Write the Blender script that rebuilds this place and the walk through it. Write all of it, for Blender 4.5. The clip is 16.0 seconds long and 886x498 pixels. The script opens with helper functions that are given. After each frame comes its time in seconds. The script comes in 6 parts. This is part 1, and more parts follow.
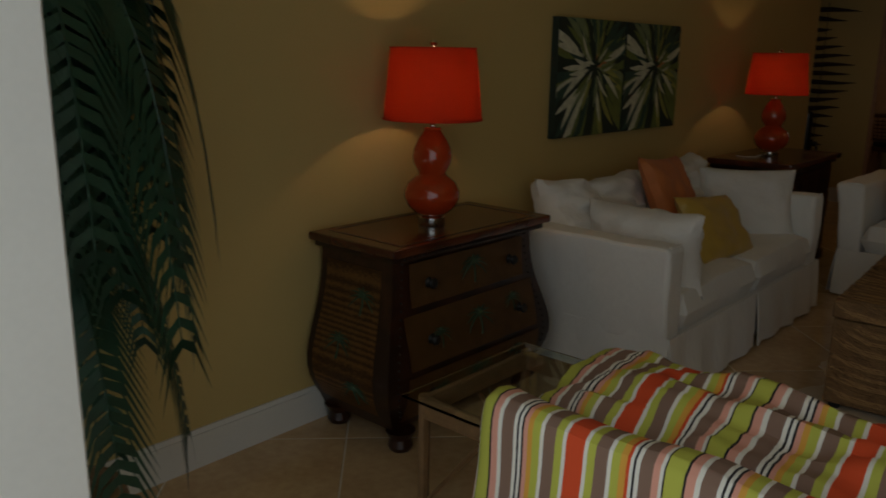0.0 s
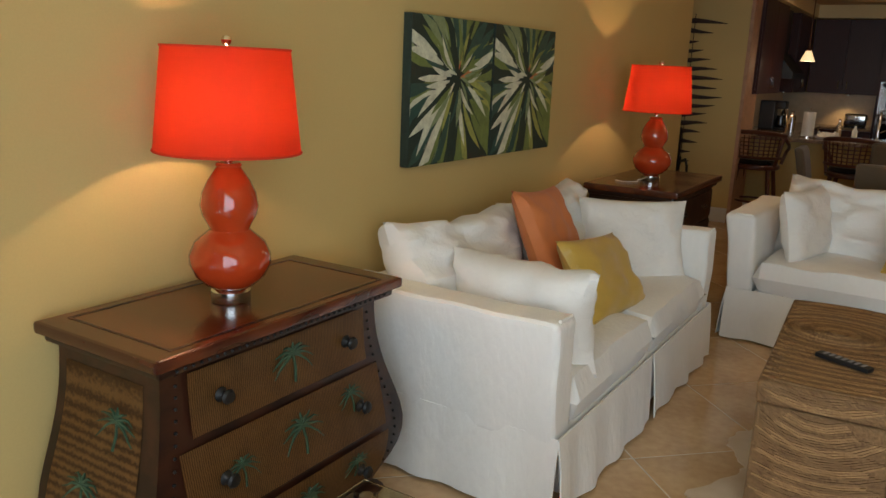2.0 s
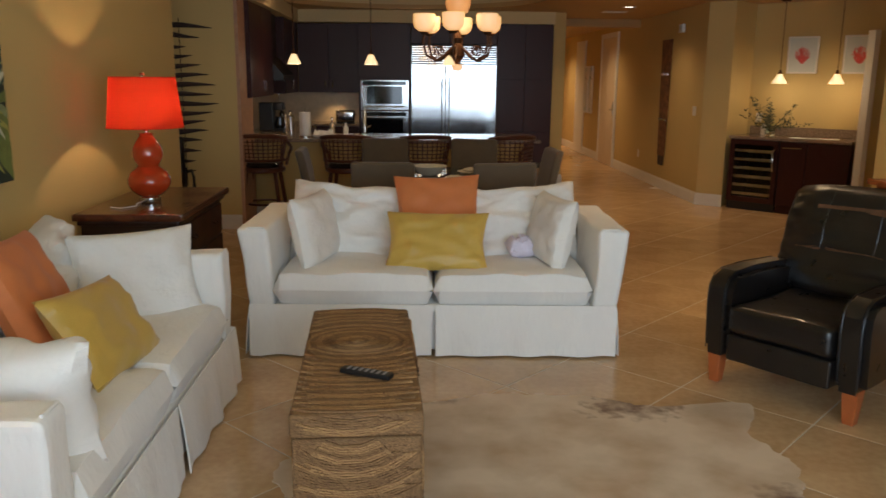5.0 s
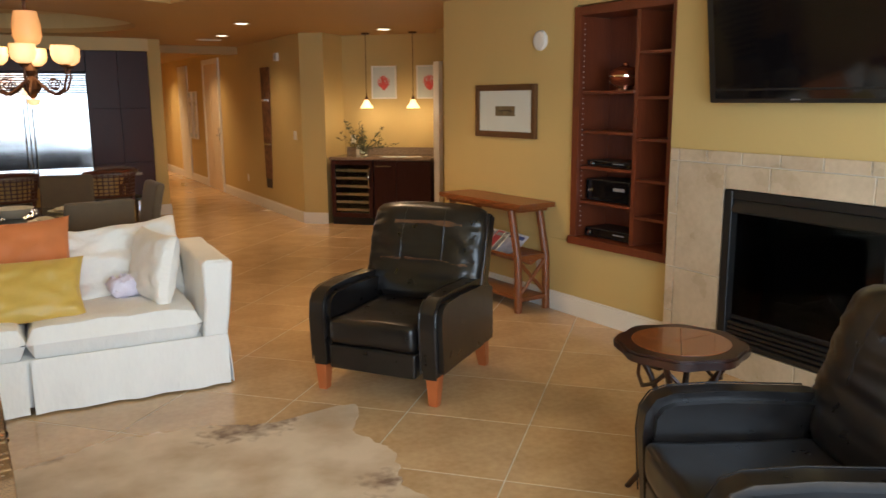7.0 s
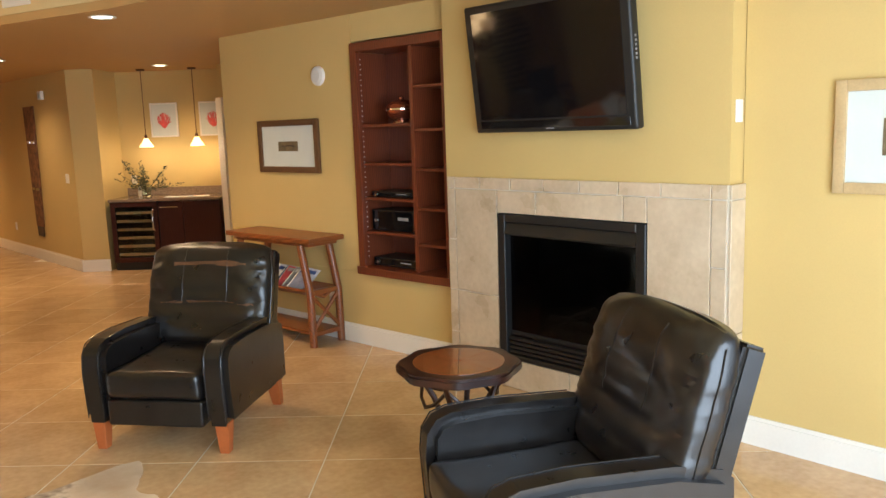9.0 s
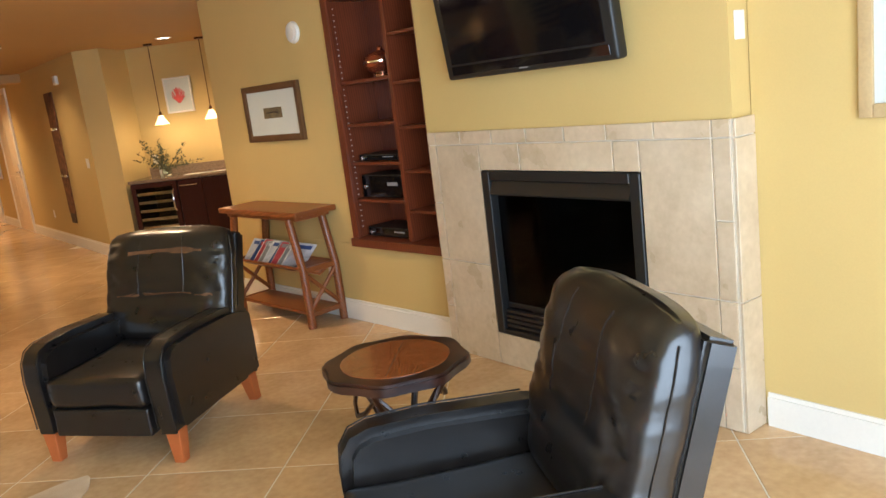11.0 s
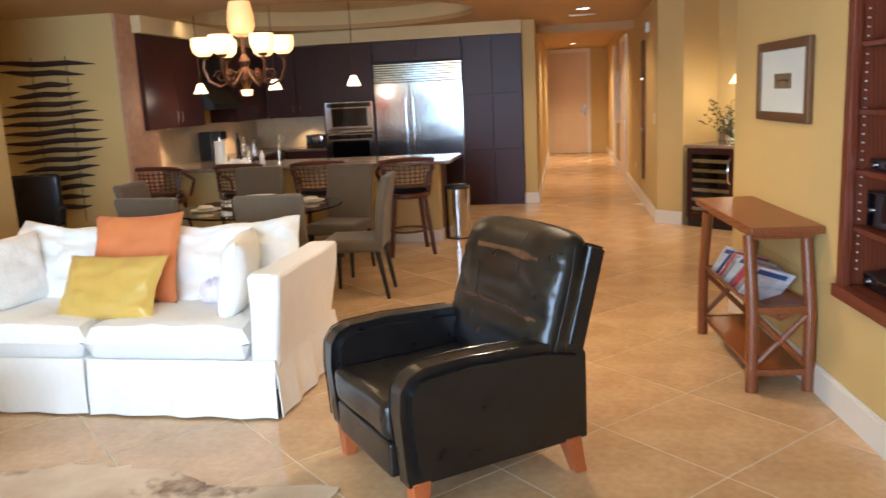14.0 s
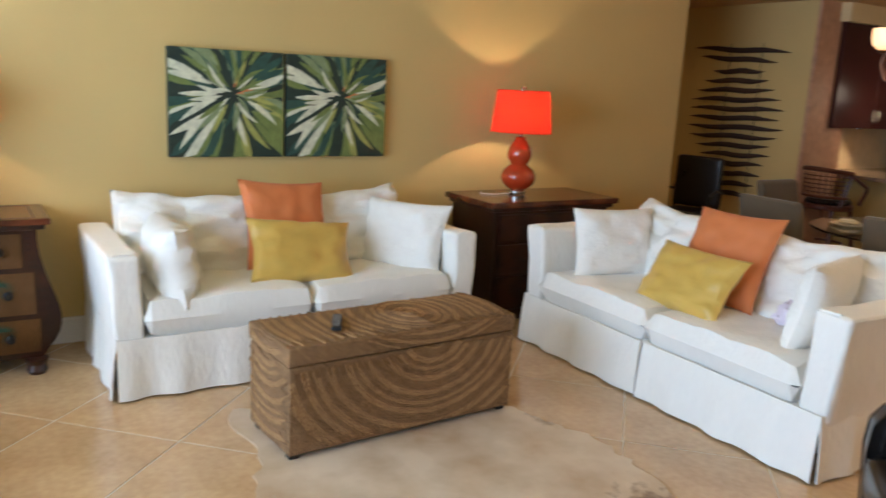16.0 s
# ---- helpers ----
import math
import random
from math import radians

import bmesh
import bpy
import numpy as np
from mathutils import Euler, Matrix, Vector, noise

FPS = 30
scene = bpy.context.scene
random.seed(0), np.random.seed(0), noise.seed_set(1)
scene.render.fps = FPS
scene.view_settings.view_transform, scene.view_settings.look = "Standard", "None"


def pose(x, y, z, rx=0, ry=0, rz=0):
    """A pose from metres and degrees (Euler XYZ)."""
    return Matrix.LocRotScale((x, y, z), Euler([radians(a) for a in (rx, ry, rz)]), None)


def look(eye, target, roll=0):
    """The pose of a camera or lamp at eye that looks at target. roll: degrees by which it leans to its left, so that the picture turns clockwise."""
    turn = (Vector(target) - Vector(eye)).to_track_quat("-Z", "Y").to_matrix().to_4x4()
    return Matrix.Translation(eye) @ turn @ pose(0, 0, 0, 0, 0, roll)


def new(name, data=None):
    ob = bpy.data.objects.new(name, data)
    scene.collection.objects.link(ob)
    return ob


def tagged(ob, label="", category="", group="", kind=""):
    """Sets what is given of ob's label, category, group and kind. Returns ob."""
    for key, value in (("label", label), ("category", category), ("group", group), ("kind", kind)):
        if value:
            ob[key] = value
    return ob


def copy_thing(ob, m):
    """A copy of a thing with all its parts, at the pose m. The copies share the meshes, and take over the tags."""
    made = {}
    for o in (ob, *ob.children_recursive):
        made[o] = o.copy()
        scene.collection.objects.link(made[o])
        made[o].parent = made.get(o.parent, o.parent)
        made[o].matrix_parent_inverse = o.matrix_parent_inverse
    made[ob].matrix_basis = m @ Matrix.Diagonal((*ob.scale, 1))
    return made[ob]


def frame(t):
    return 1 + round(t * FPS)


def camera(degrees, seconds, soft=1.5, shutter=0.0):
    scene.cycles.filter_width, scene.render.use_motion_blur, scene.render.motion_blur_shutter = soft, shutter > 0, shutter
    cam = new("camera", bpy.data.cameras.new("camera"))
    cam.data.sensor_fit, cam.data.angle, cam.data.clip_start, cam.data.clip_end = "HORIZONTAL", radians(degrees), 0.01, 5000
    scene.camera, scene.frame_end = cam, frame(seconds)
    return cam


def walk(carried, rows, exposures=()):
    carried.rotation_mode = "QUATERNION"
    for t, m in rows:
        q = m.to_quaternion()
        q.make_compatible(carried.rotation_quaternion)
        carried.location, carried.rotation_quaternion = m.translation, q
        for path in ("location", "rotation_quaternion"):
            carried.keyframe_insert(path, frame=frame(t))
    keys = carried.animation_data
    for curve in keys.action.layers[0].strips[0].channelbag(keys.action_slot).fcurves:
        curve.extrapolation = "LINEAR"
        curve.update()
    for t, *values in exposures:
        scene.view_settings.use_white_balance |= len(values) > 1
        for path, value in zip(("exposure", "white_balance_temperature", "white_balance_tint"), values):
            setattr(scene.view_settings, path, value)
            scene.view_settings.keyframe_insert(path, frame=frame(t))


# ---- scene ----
cam = camera(58.4, 16.0, shutter=0.22)
PATH = [
    (0, (2.41, -0.609, 1.488), (1.121, 0.846, 1.018), 0.9),
    (0.5, (2.252, -0.447, 1.462), (1.183, 1.169, 0.97), 0.5),
    (1, (2.126, -0.181, 1.483), (1.055, 1.46, 1.079), 0.6),
    (1.5, (2.056, 0.047, 1.498), (0.998, 1.688, 1.064), 2.4),
    (2, (1.901, 0.211, 1.505), (0.884, 1.872, 1.051), 2.5),
    (2.5, (1.778, 0.301, 1.515), (0.824, 2.003, 1.075), 0.7),
    (3, (1.778, 0.433, 1.527), (0.919, 2.186, 1.093), 1.2),
    (3.5, (1.831, 0.532, 1.531), (1.094, 2.346, 1.127), 1.5),
    (4, (1.852, 0.578, 1.545), (1.416, 2.486, 1.134), 1.0),
    (4.5, (1.871, 0.624, 1.543), (1.707, 2.573, 1.128), 0.1),
    (5, (1.904, 0.579, 1.562), (1.978, 2.532, 1.14), 0.5),
    (7.5, (2.02, 0.319, 1.65), (3.134, 1.94, 1.291), -0.7),
    (8, (2.04, 0.291, 1.654), (3.294, 1.812, 1.317), -0.9),
    (8.5, (2.039, 0.246, 1.659), (3.399, 1.683, 1.361), -1.5),
    (11, (2.877, 0.32, 1.595), (4.062, 1.88, 1.192), -7.0),
    (11.5, (3.219, 0.396, 1.595), (4.156, 2.123, 1.225), -2.5),
    (12, (3.561, 0.558, 1.556), (4.319, 2.369, 1.169), -2.7),
    (12.5, (3.848, 0.727, 1.558), (4.488, 2.577, 1.145), -4.2),
    (13, (4.155, 0.843, 1.558), (4.508, 2.772, 1.163), 0.2),
    (13.5, (4.344, 1.067, 1.538), (4.403, 3.029, 1.157), -0.3),
    (14, (4.49, 1.297, 1.556), (4.183, 3.236, 1.175), -2.8),
    (14.5, (4.697, 1.385, 1.604), (3.978, 3.207, 1.199), 1.7),
    (15, (4.79, 1.58, 1.607), (3.739, 3.233, 1.204), 0.6),
    (15.5, (4.777, 1.749, 1.576), (3.461, 3.207, 1.198), 0.4),
    (16, (4.803, 1.879, 1.571), (3.147, 2.923, 1.163), 2.9),
]
EXPOSURES = [(t, stops, k, 8) for t, stops, k in ((0, -3.85, 6500), (0.2, -3.55, 6400), (0.4, -2.65, 6300), (0.6, -2.1, 6250), (1, -1.85, 6200), (1.5, -1.5, 6050), (2.5, -1.12, 5800), (3.5, -1.0, 5700), (5, -1.1, 5700), (7.3, -0.3, 5700), (8.1, -0.02, 5700), (8.7, 0.05, 5700), (11, 0.1, 5550), (12, 0.35, 5300), (13, 0.48, 5150), (14.5, 0.33, 4900), (15.3, 0.05, 4850), (16, -0.25, 5050))]
walk(cam, [(t, look(eye, target, roll)) for t, eye, target, roll in PATH], EXPOSURES)

# ---- light ----
world = bpy.data.worlds.new("sky")
scene.world = world
world.use_nodes = True
wn = world.node_tree.nodes
sky = wn.new("ShaderNodeTexSky")
sky.sky_type, sky.sun_disc, sky.sun_elevation, sky.sun_rotation = "NISHITA", False, radians(55), radians(20)
world.node_tree.links.new(sky.outputs[0], wn["Background"].inputs[0])
wn["Background"].inputs[1].default_value = 0.13


def lamp(name, kind, m, energy, colour=(1, 1, 1), size=0.1, spot=60, blend=0.5):
    data = bpy.data.lights.new(name, kind)
    data.energy, data.color = energy, colour
    if kind == "AREA":
        data.shape, data.size, data.size_y = "RECTANGLE", size[0], size[1]
    elif kind == "SUN":
        data.angle = size
    else:
        data.shadow_soft_size = size
    if kind == "SPOT":
        data.spot_size, data.spot_blend = radians(spot), blend
    ob = new(name, data)
    ob.matrix_world = m
    return ob


# the sun stands over the roof, on the land side: the sea side is in open shade
lamp("sun", "SUN", look((0, 0, 0), (0.25, 0.45, -0.85)), 2.5, (1, 0.95, 0.88), radians(0.5))
# sky light through the wide door opening to the balcony
lamp("door_daylight", "AREA", look((2.35, -0.33, 1.32), (2.4, 6, 1.0)), 325, (0.86, 0.94, 1.0), (4.6, 2.25))
WARM = (1.0, 0.62, 0.28)
SOFTWARM = (1.0, 0.72, 0.42)

# ---- materials ----
MATS = {}


def nodes_of(name):
    m = bpy.data.materials.new(name)
    m.use_nodes = True
    MATS[name] = m
    nt = m.node_tree
    return m, nt, nt.nodes["Principled BSDF"]


def plain(name, colour, rough=0.6, metal=0.0, vary=0.12, scale=6.0, fine=90.0, bump=0.15, dist=0.002, sheen=0.0, coat=0.0,
          stretch=(1, 1, 1), colour2=None, rvar=0.1, per_object=0.0):
    """Two scales of noise on colour, gloss and relief."""
    m, nt, b = nodes_of(name)
    L = nt.links.new
    tc = nt.nodes.new("ShaderNodeTexCoord")
    mp = nt.nodes.new("ShaderNodeMapping")
    mp.inputs["Scale"].default_value = stretch
    L(tc.outputs["Object"], mp.inputs[0])
    n1, n2 = nt.nodes.new("ShaderNodeTexNoise"), nt.nodes.new("ShaderNodeTexNoise")
    n1.inputs["Scale"].default_value, n1.inputs["Detail"].default_value = scale, 4
    n2.inputs["Scale"].default_value, n2.inputs["Detail"].default_value = fine, 3
    L(mp.outputs[0], n1.inputs[0])
    L(mp.outputs[0], n2.inputs[0])
    ramp = nt.nodes.new("ShaderNodeValToRGB")
    c1 = [c * (1 - vary) for c in colour]
    c2 = list(colour2) if colour2 else [min(1, c * (1 + vary)) for c in colour]
    ramp.color_ramp.elements[0].color, ramp.color_ramp.elements[1].color = (*c1, 1), (*c2, 1)
    ramp.color_ramp.elements[0].position, ramp.color_ramp.elements[1].position = 0.3, 0.7
    add = nt.nodes.new("ShaderNodeMath")
    add.operation, add.inputs[1].default_value = "MULTIPLY_ADD", 0.35
    L(n2.outputs["Fac"], add.inputs[0])
    sc = nt.nodes.new("ShaderNodeMath")
    sc.operation, sc.inputs[1].default_value = "MULTIPLY", 0.65
    L(n1.outputs["Fac"], sc.inputs[0])
    L(sc.outputs[0], add.inputs[2])
    L(add.outputs[0], ramp.inputs[0])
    last = ramp.outputs[0]
    if per_object:
        oi, hs = nt.nodes.new("ShaderNodeObjectInfo"), nt.nodes.new("ShaderNodeHueSaturation")
        mr = nt.nodes.new("ShaderNodeMapRange")
        mr.inputs[3].default_value, mr.inputs[4].default_value = 1 - per_object, 1 + per_object
        L(oi.outputs["Random"], mr.inputs[0])
        L(mr.outputs[0], hs.inputs["Value"])
        L(last, hs.inputs["Color"])
        last = hs.outputs[0]
    L(last, b.inputs["Base Color"])
    rr = nt.nodes.new("ShaderNodeMapRange")
    rr.inputs[3].default_value, rr.inputs[4].default_value = max(0.02, rough - rvar), min(1, rough + rvar)
    L(n1.outputs["Fac"], rr.inputs[0])
    L(rr.outputs[0], b.inputs["Roughness"])
    b.inputs["Metallic"].default_value = metal
    b.inputs["Sheen Weight"].default_value = sheen
    b.inputs["Coat Weight"].default_value = coat
    if bump:
        bp = nt.nodes.new("ShaderNodeBump")
        bp.inputs["Strength"].default_value, bp.inputs["Distance"].default_value = bump, dist
        L(add.outputs[0], bp.inputs["Height"])
        L(bp.outputs[0], b.inputs["Normal"])
    return m


def wavy(name, colour, colour2, rough=0.5, scale=8.0, distortion=4.0, bands="BANDS", direction="X", bump=0.2, dist=0.003, coat=0.0, stretch=(1, 1, 1), sharp=(0.25, 0.75)):
    """A banded material: grain, weave or rope."""
    m, nt, b = nodes_of(name)
    L = nt.links.new
    tc, mp, wv, rp = (nt.nodes.new("ShaderNode" + k) for k in ("TexCoord", "Mapping", "TexWave", "ValToRGB"))
    mp.inputs["Scale"].default_value = stretch
    wv.wave_type = bands
    if bands == "BANDS":
        wv.bands_direction = direction
    else:
        wv.rings_direction = direction
    wv.inputs["Scale"].default_value, wv.inputs["Distortion"].default_value = scale, distortion
    wv.inputs["Detail"].default_value, wv.inputs["Detail Scale"].default_value = 3, 2
    nz = nt.nodes.new("ShaderNodeTexNoise")
    nz.inputs["Scale"].default_value = 14
    mix = nt.nodes.new("ShaderNodeMath")
    mix.operation, mix.inputs[1].default_value = "MULTIPLY_ADD", 0.4
    L(tc.outputs["Object"], mp.inputs[0])
    L(mp.outputs[0], wv.inputs[0])
    L(mp.outputs[0], nz.inputs[0])
    s = nt.nodes.new("ShaderNodeMath")
    s.operation, s.inputs[1].default_value = "MULTIPLY", 0.65
    L(wv.outputs["Fac"], s.inputs[0])
    L(nz.outputs["Fac"], mix.inputs[0])
    L(s.outputs[0], mix.inputs[2])
    rp.color_ramp.elements[0].color, rp.color_ramp.elements[1].color = (*colour, 1), (*colour2, 1)
    rp.color_ramp.elements[0].position, rp.color_ramp.elements[1].position = sharp
    L(mix.outputs[0], rp.inputs[0])
    L(rp.outputs[0], b.inputs["Base Color"])
    b.inputs["Roughness"].default_value = rough
    b.inputs["Coat Weight"].default_value = coat
    bp = nt.nodes.new("ShaderNodeBump")
    bp.inputs["Strength"].default_value, bp.inputs["Distance"].default_value = bump, dist
    L(mix.outputs[0], bp.inputs["Height"])
    L(bp.outputs[0], b.inputs["Normal"])
    return m


def glow(name, colour, strength, base=(0.9, 0.85, 0.75)):
    m, nt, b = nodes_of(name)
    b.inputs["Base Color"].default_value = (*base, 1)
    b.inputs["Emission Color"].default_value = (*colour, 1)
    b.inputs["Emission Strength"].default_value = strength
    b.inputs["Roughness"].default_value = 0.4
    return m


def glass(name, colour=(1, 1, 1), rough=0.0, ior=1.45):
    m, nt, b = nodes_of(name)
    b.inputs["Base Color"].default_value = (*colour, 1)
    b.inputs["Transmission Weight"].default_value = 1
    b.inputs["Roughness"].default_value = rough
    b.inputs["IOR"].default_value = ior
    return m


M_wall = plain("wall_paint", (0.60, 0.44, 0.165), 0.75, vary=0.05, scale=1.5, fine=160, bump=0.12, dist=0.001)
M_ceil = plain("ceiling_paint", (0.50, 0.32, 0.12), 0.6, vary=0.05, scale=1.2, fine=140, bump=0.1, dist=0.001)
M_fascia = plain("fascia_paint", (0.68, 0.55, 0.28), 0.7, vary=0.04, scale=1.5, fine=140, bump=0.1, dist=0.001)
M_white = plain("white_trim", (0.80, 0.77, 0.70), 0.35, vary=0.04, scale=3, fine=70, bump=0.06, dist=0.001)
M_tile = plain("travertine_floor", (0.56, 0.355, 0.17), 0.16, vary=0.17, scale=3.2, fine=26, bump=0.05, dist=0.001, colour2=(0.67, 0.465, 0.255), per_object=0.07, rvar=0.07)
M_grout = plain("grout", (0.62, 0.55, 0.43), 0.85, vary=0.1, scale=10)
M_ftile = plain("travertine_wall", (0.58, 0.45, 0.29), 0.3, vary=0.16, scale=4, fine=30, bump=0.06, dist=0.001, colour2=(0.68, 0.56, 0.4), per_object=0.05)
M_fgrout = plain("white_grout", (0.72, 0.66, 0.55), 0.8)
M_darkwood = wavy("dark_cabinet_wood", (0.036, 0.010, 0.008), (0.060, 0.017, 0.012), 0.36, 3, 3, direction="DIAGONAL", bump=0.03, stretch=(10, 10, 0.4), sharp=(0.05, 1.0))
M_darkwood.node_tree.nodes["Principled BSDF"].inputs["Specular IOR Level"].default_value = 0.28
M_cherry = wavy("cherry_wood", (0.105, 0.023, 0.008), (0.195, 0.047, 0.017), 0.35, 3, 3, direction="DIAGONAL", bump=0.05, stretch=(11, 11, 0.5), sharp=(0.1, 0.95))
M_console = wavy("honey_wood", (0.15, 0.044, 0.011), (0.28, 0.088, 0.022), 0.33, 4, 4, direction="DIAGONAL", bump=0.05, stretch=(9, 1, 5), sharp=(0.05, 1.0))
M_mahog = wavy("mahogany", (0.055, 0.013, 0.006), (0.115, 0.028, 0.010), 0.24, 2.5, 3, direction="Y", bump=0.05, coat=0.25, stretch=(3, 0.5, 3))
M_darkmahog = wavy("dark_mahogany", (0.016, 0.005, 0.003), (0.042, 0.013, 0.006), 0.33, 2.5, 3, direction="Y", bump=0.05, stretch=(3, 0.5, 3))
M_bamboo = wavy("bamboo_panel", (0.085, 0.032, 0.009), (0.30, 0.145, 0.042), 0.42, 46, 3, direction="Y", bump=0.3, dist=0.002, sharp=(0.15, 0.9))
M_slip = plain("white_slipcover", (0.86, 0.83, 0.77), 0.85, vary=0.03, scale=7, fine=45, bump=0.6, dist=0.02, sheen=0.3, stretch=(1, 1, 0.4))
M_orange = plain("orange_cushion", (0.62, 0.195, 0.052), 0.7, vary=0.08, scale=9, fine=300, bump=0.25, sheen=0.1)
M_olive = plain("olive_silk", (0.60, 0.395, 0.075), 0.42, vary=0.08, scale=9, fine=220, bump=0.2, sheen=0.12)
M_ceramic = plain("orange_ceramic", (0.44, 0.045, 0.008), 0.12, vary=0.05, scale=5, bump=0.02, coat=0.6)
M_chrome = plain("chrome", (0.78, 0.76, 0.72), 0.12, metal=1, vary=0.03, bump=0)
M_steel = plain("brushed_steel", (0.54, 0.54, 0.54), 0.12, metal=1, vary=0.02, scale=3, fine=40, bump=0.0, dist=0.0005, stretch=(1, 1, 0.05), rvar=0.04)
M_black = plain("black_plastic", (0.010, 0.010, 0.010), 0.45, vary=0.1, bump=0.03)
M_screen = plain("dark_screen", (0.004, 0.004, 0.005), 0.07, vary=0.02, bump=0, coat=0.3, rvar=0.02)
M_iron = plain("black_iron", (0.018, 0.016, 0.014), 0.5, metal=0.4, vary=0.15, bump=0.1)
M_leather = plain("black_leather", (0.007, 0.006, 0.0058), 0.31, vary=0.25, scale=11, fine=160, bump=0.22, dist=0.002, coat=0.12, colour2=(0.013, 0.0105, 0.0095))
M_legwood = plain("reddish_leg_wood", (0.42, 0.115, 0.03), 0.35, vary=0.12, scale=8, bump=0.05)
M_rattan = plain("rattan", (0.20, 0.11, 0.045), 0.5, vary=0.25, scale=20, bump=0.2)
M_granite = plain("granite", (0.22, 0.15, 0.10), 0.12, vary=0.5, scale=55, fine=220, bump=0.0, colour2=(0.42, 0.31, 0.21))
M_chairfab = plain("taupe_chair_fabric", (0.115, 0.085, 0.05), 0.85, vary=0.12, scale=12, fine=300, bump=0.3, sheen=0.2)
M_stoolwood = plain("reddish_stool_wood", (0.085, 0.025, 0.012), 0.35, vary=0.2, scale=9, bump=0.06)
M_leaf = plain("palm_leaf", (0.016, 0.06, 0.032), 0.45, vary=0.35, scale=12, bump=0.1)
M_rib = plain("dark_driftwood", (0.035, 0.018, 0.012), 0.6, vary=0.3, scale=14, bump=0.3)
M_bronze = plain("bronze_arm", (0.10, 0.045, 0.022), 0.4, metal=0.7, vary=0.25, scale=14, bump=0.1)
M_paper = plain("matboard", (0.62, 0.66, 0.62), 0.8, vary=0.03)
M_goldframe = plain("bronze_frame", (0.15, 0.075, 0.03), 0.38, metal=0.3, vary=0.2, scale=8, bump=0.05)
M_glass = glass("clear_glass", (0.88, 0.96, 0.92))
M_smoked = glass("smoked_glass", (0.16, 0.16, 0.17), ior=1.22)
M_shade = plain("red_shade", (0.90, 0.07, 0.02), 0.8, vary=0.03, scale=8, fine=320, bump=0.1)
nt = M_shade.node_tree
pb = nt.nodes["Principled BSDF"]
tr, mx = nt.nodes.new("ShaderNodeBsdfTranslucent"), nt.nodes.new("ShaderNodeMixShader")
tr.inputs[0].default_value = (0.42, 0.034, 0.009, 1)
mx.inputs[0].default_value = 0.5
nt.links.new(pb.outputs[0], mx.inputs[1])
nt.links.new(tr.outputs[0], mx.inputs[2])
nt.links.new(mx.outputs[0], nt.nodes["Material Output"].inputs[0])
M_bulb = glow("warm_glass_shade", (1.0, 0.45, 0.11), 1.7)
M_pend = glow("pendant_glass", (1.0, 0.62, 0.27), 2.6)
M_can = glow("can_light", (1.0, 0.86, 0.62), 6.0)
M_water = plain("sea", (0.05, 0.13, 0.16), 0.25, vary=0.2, scale=0.02, fine=0.4, bump=0.2, dist=0.3)
M_concrete = plain("balcony_concrete", (0.5, 0.47, 0.42), 0.8, vary=0.1)


# ---- builders ----
def box(bm, lo, hi, bev=0.0, seg=2):
    lo, hi = Vector(lo), Vector(hi)
    r = bmesh.ops.create_cube(bm, size=1.0, matrix=Matrix.LocRotScale((lo + hi) / 2, None, hi - lo))
    if bev:
        edges = list({e for v in r["verts"] for e in v.link_edges})
        bmesh.ops.bevel(bm, geom=edges, offset=bev, segments=seg, affect="EDGES", profile=0.6)
    return bm


def B(lo, hi, bev=0.0, seg=2):
    return box(bmesh.new(), lo, hi, bev, seg)


def tube(bm, pts, r, seg=10, r_end=None, cap=True):
    """A tube along points, tapering from r to r_end."""
    pts = [Vector(p) for p in pts]
    rings = []
    n = len(pts)
    for i, p in enumerate(pts):
        d = (pts[min(i + 1, n - 1)] - pts[max(i - 1, 0)]).normalized()
        a = d.orthogonal().normalized() if i == 0 else (rings_a - d * rings_a.dot(d)).normalized()
        rings_a = a
        b = d.cross(a)
        rad = r if r_end is None else r + (r_end - r) * i / (n - 1)
        rings.append([bm.verts.new(p + (a * math.cos(k * math.tau / seg) + b * math.sin(k * math.tau / seg)) * rad) for k in range(seg)])
    for u, v in zip(rings, rings[1:]):
        for k in range(seg):
            bm.faces.new((u[k], u[(k + 1) % seg], v[(k + 1) % seg], v[k]))
    if cap:
        bm.faces.new(rings[0][::-1])
        bm.faces.new(rings[-1])
    return bm


def T(pts, r, seg=10, r_end=None):
    return tube(bmesh.new(), pts, r, seg, r_end)


def lathe(bm, profile, seg=32, centre=(0, 0)):
    """Turns (radius, z) rows about an upright axis."""
    rings = []
    for r, z in profile:
        if r < 1e-5:
            rings.append([bm.verts.new((centre[0], centre[1], z))])
        else:
            rings.append([bm.verts.new((centre[0] + r * math.cos(k * math.tau / seg), centre[1] + r * math.sin(k * math.tau / seg), z)) for k in range(seg)])
    for u, v in zip(rings, rings[1:]):
        for k in range(seg):
            j = (k + 1) % seg
            if len(u) == 1 and len(v) > 1:
                bm.faces.new((u[0], v[j], v[k]))
            elif len(v) == 1 and len(u) > 1:
                bm.faces.new((u[k], u[j], v[0]))
            elif len(u) > 1:
                bm.faces.new((u[k], u[j], v[j], v[k]))
    return bm


def LA(profile, seg=32, centre=(0, 0)):
    return lathe(bmesh.new(), profile, seg, centre)


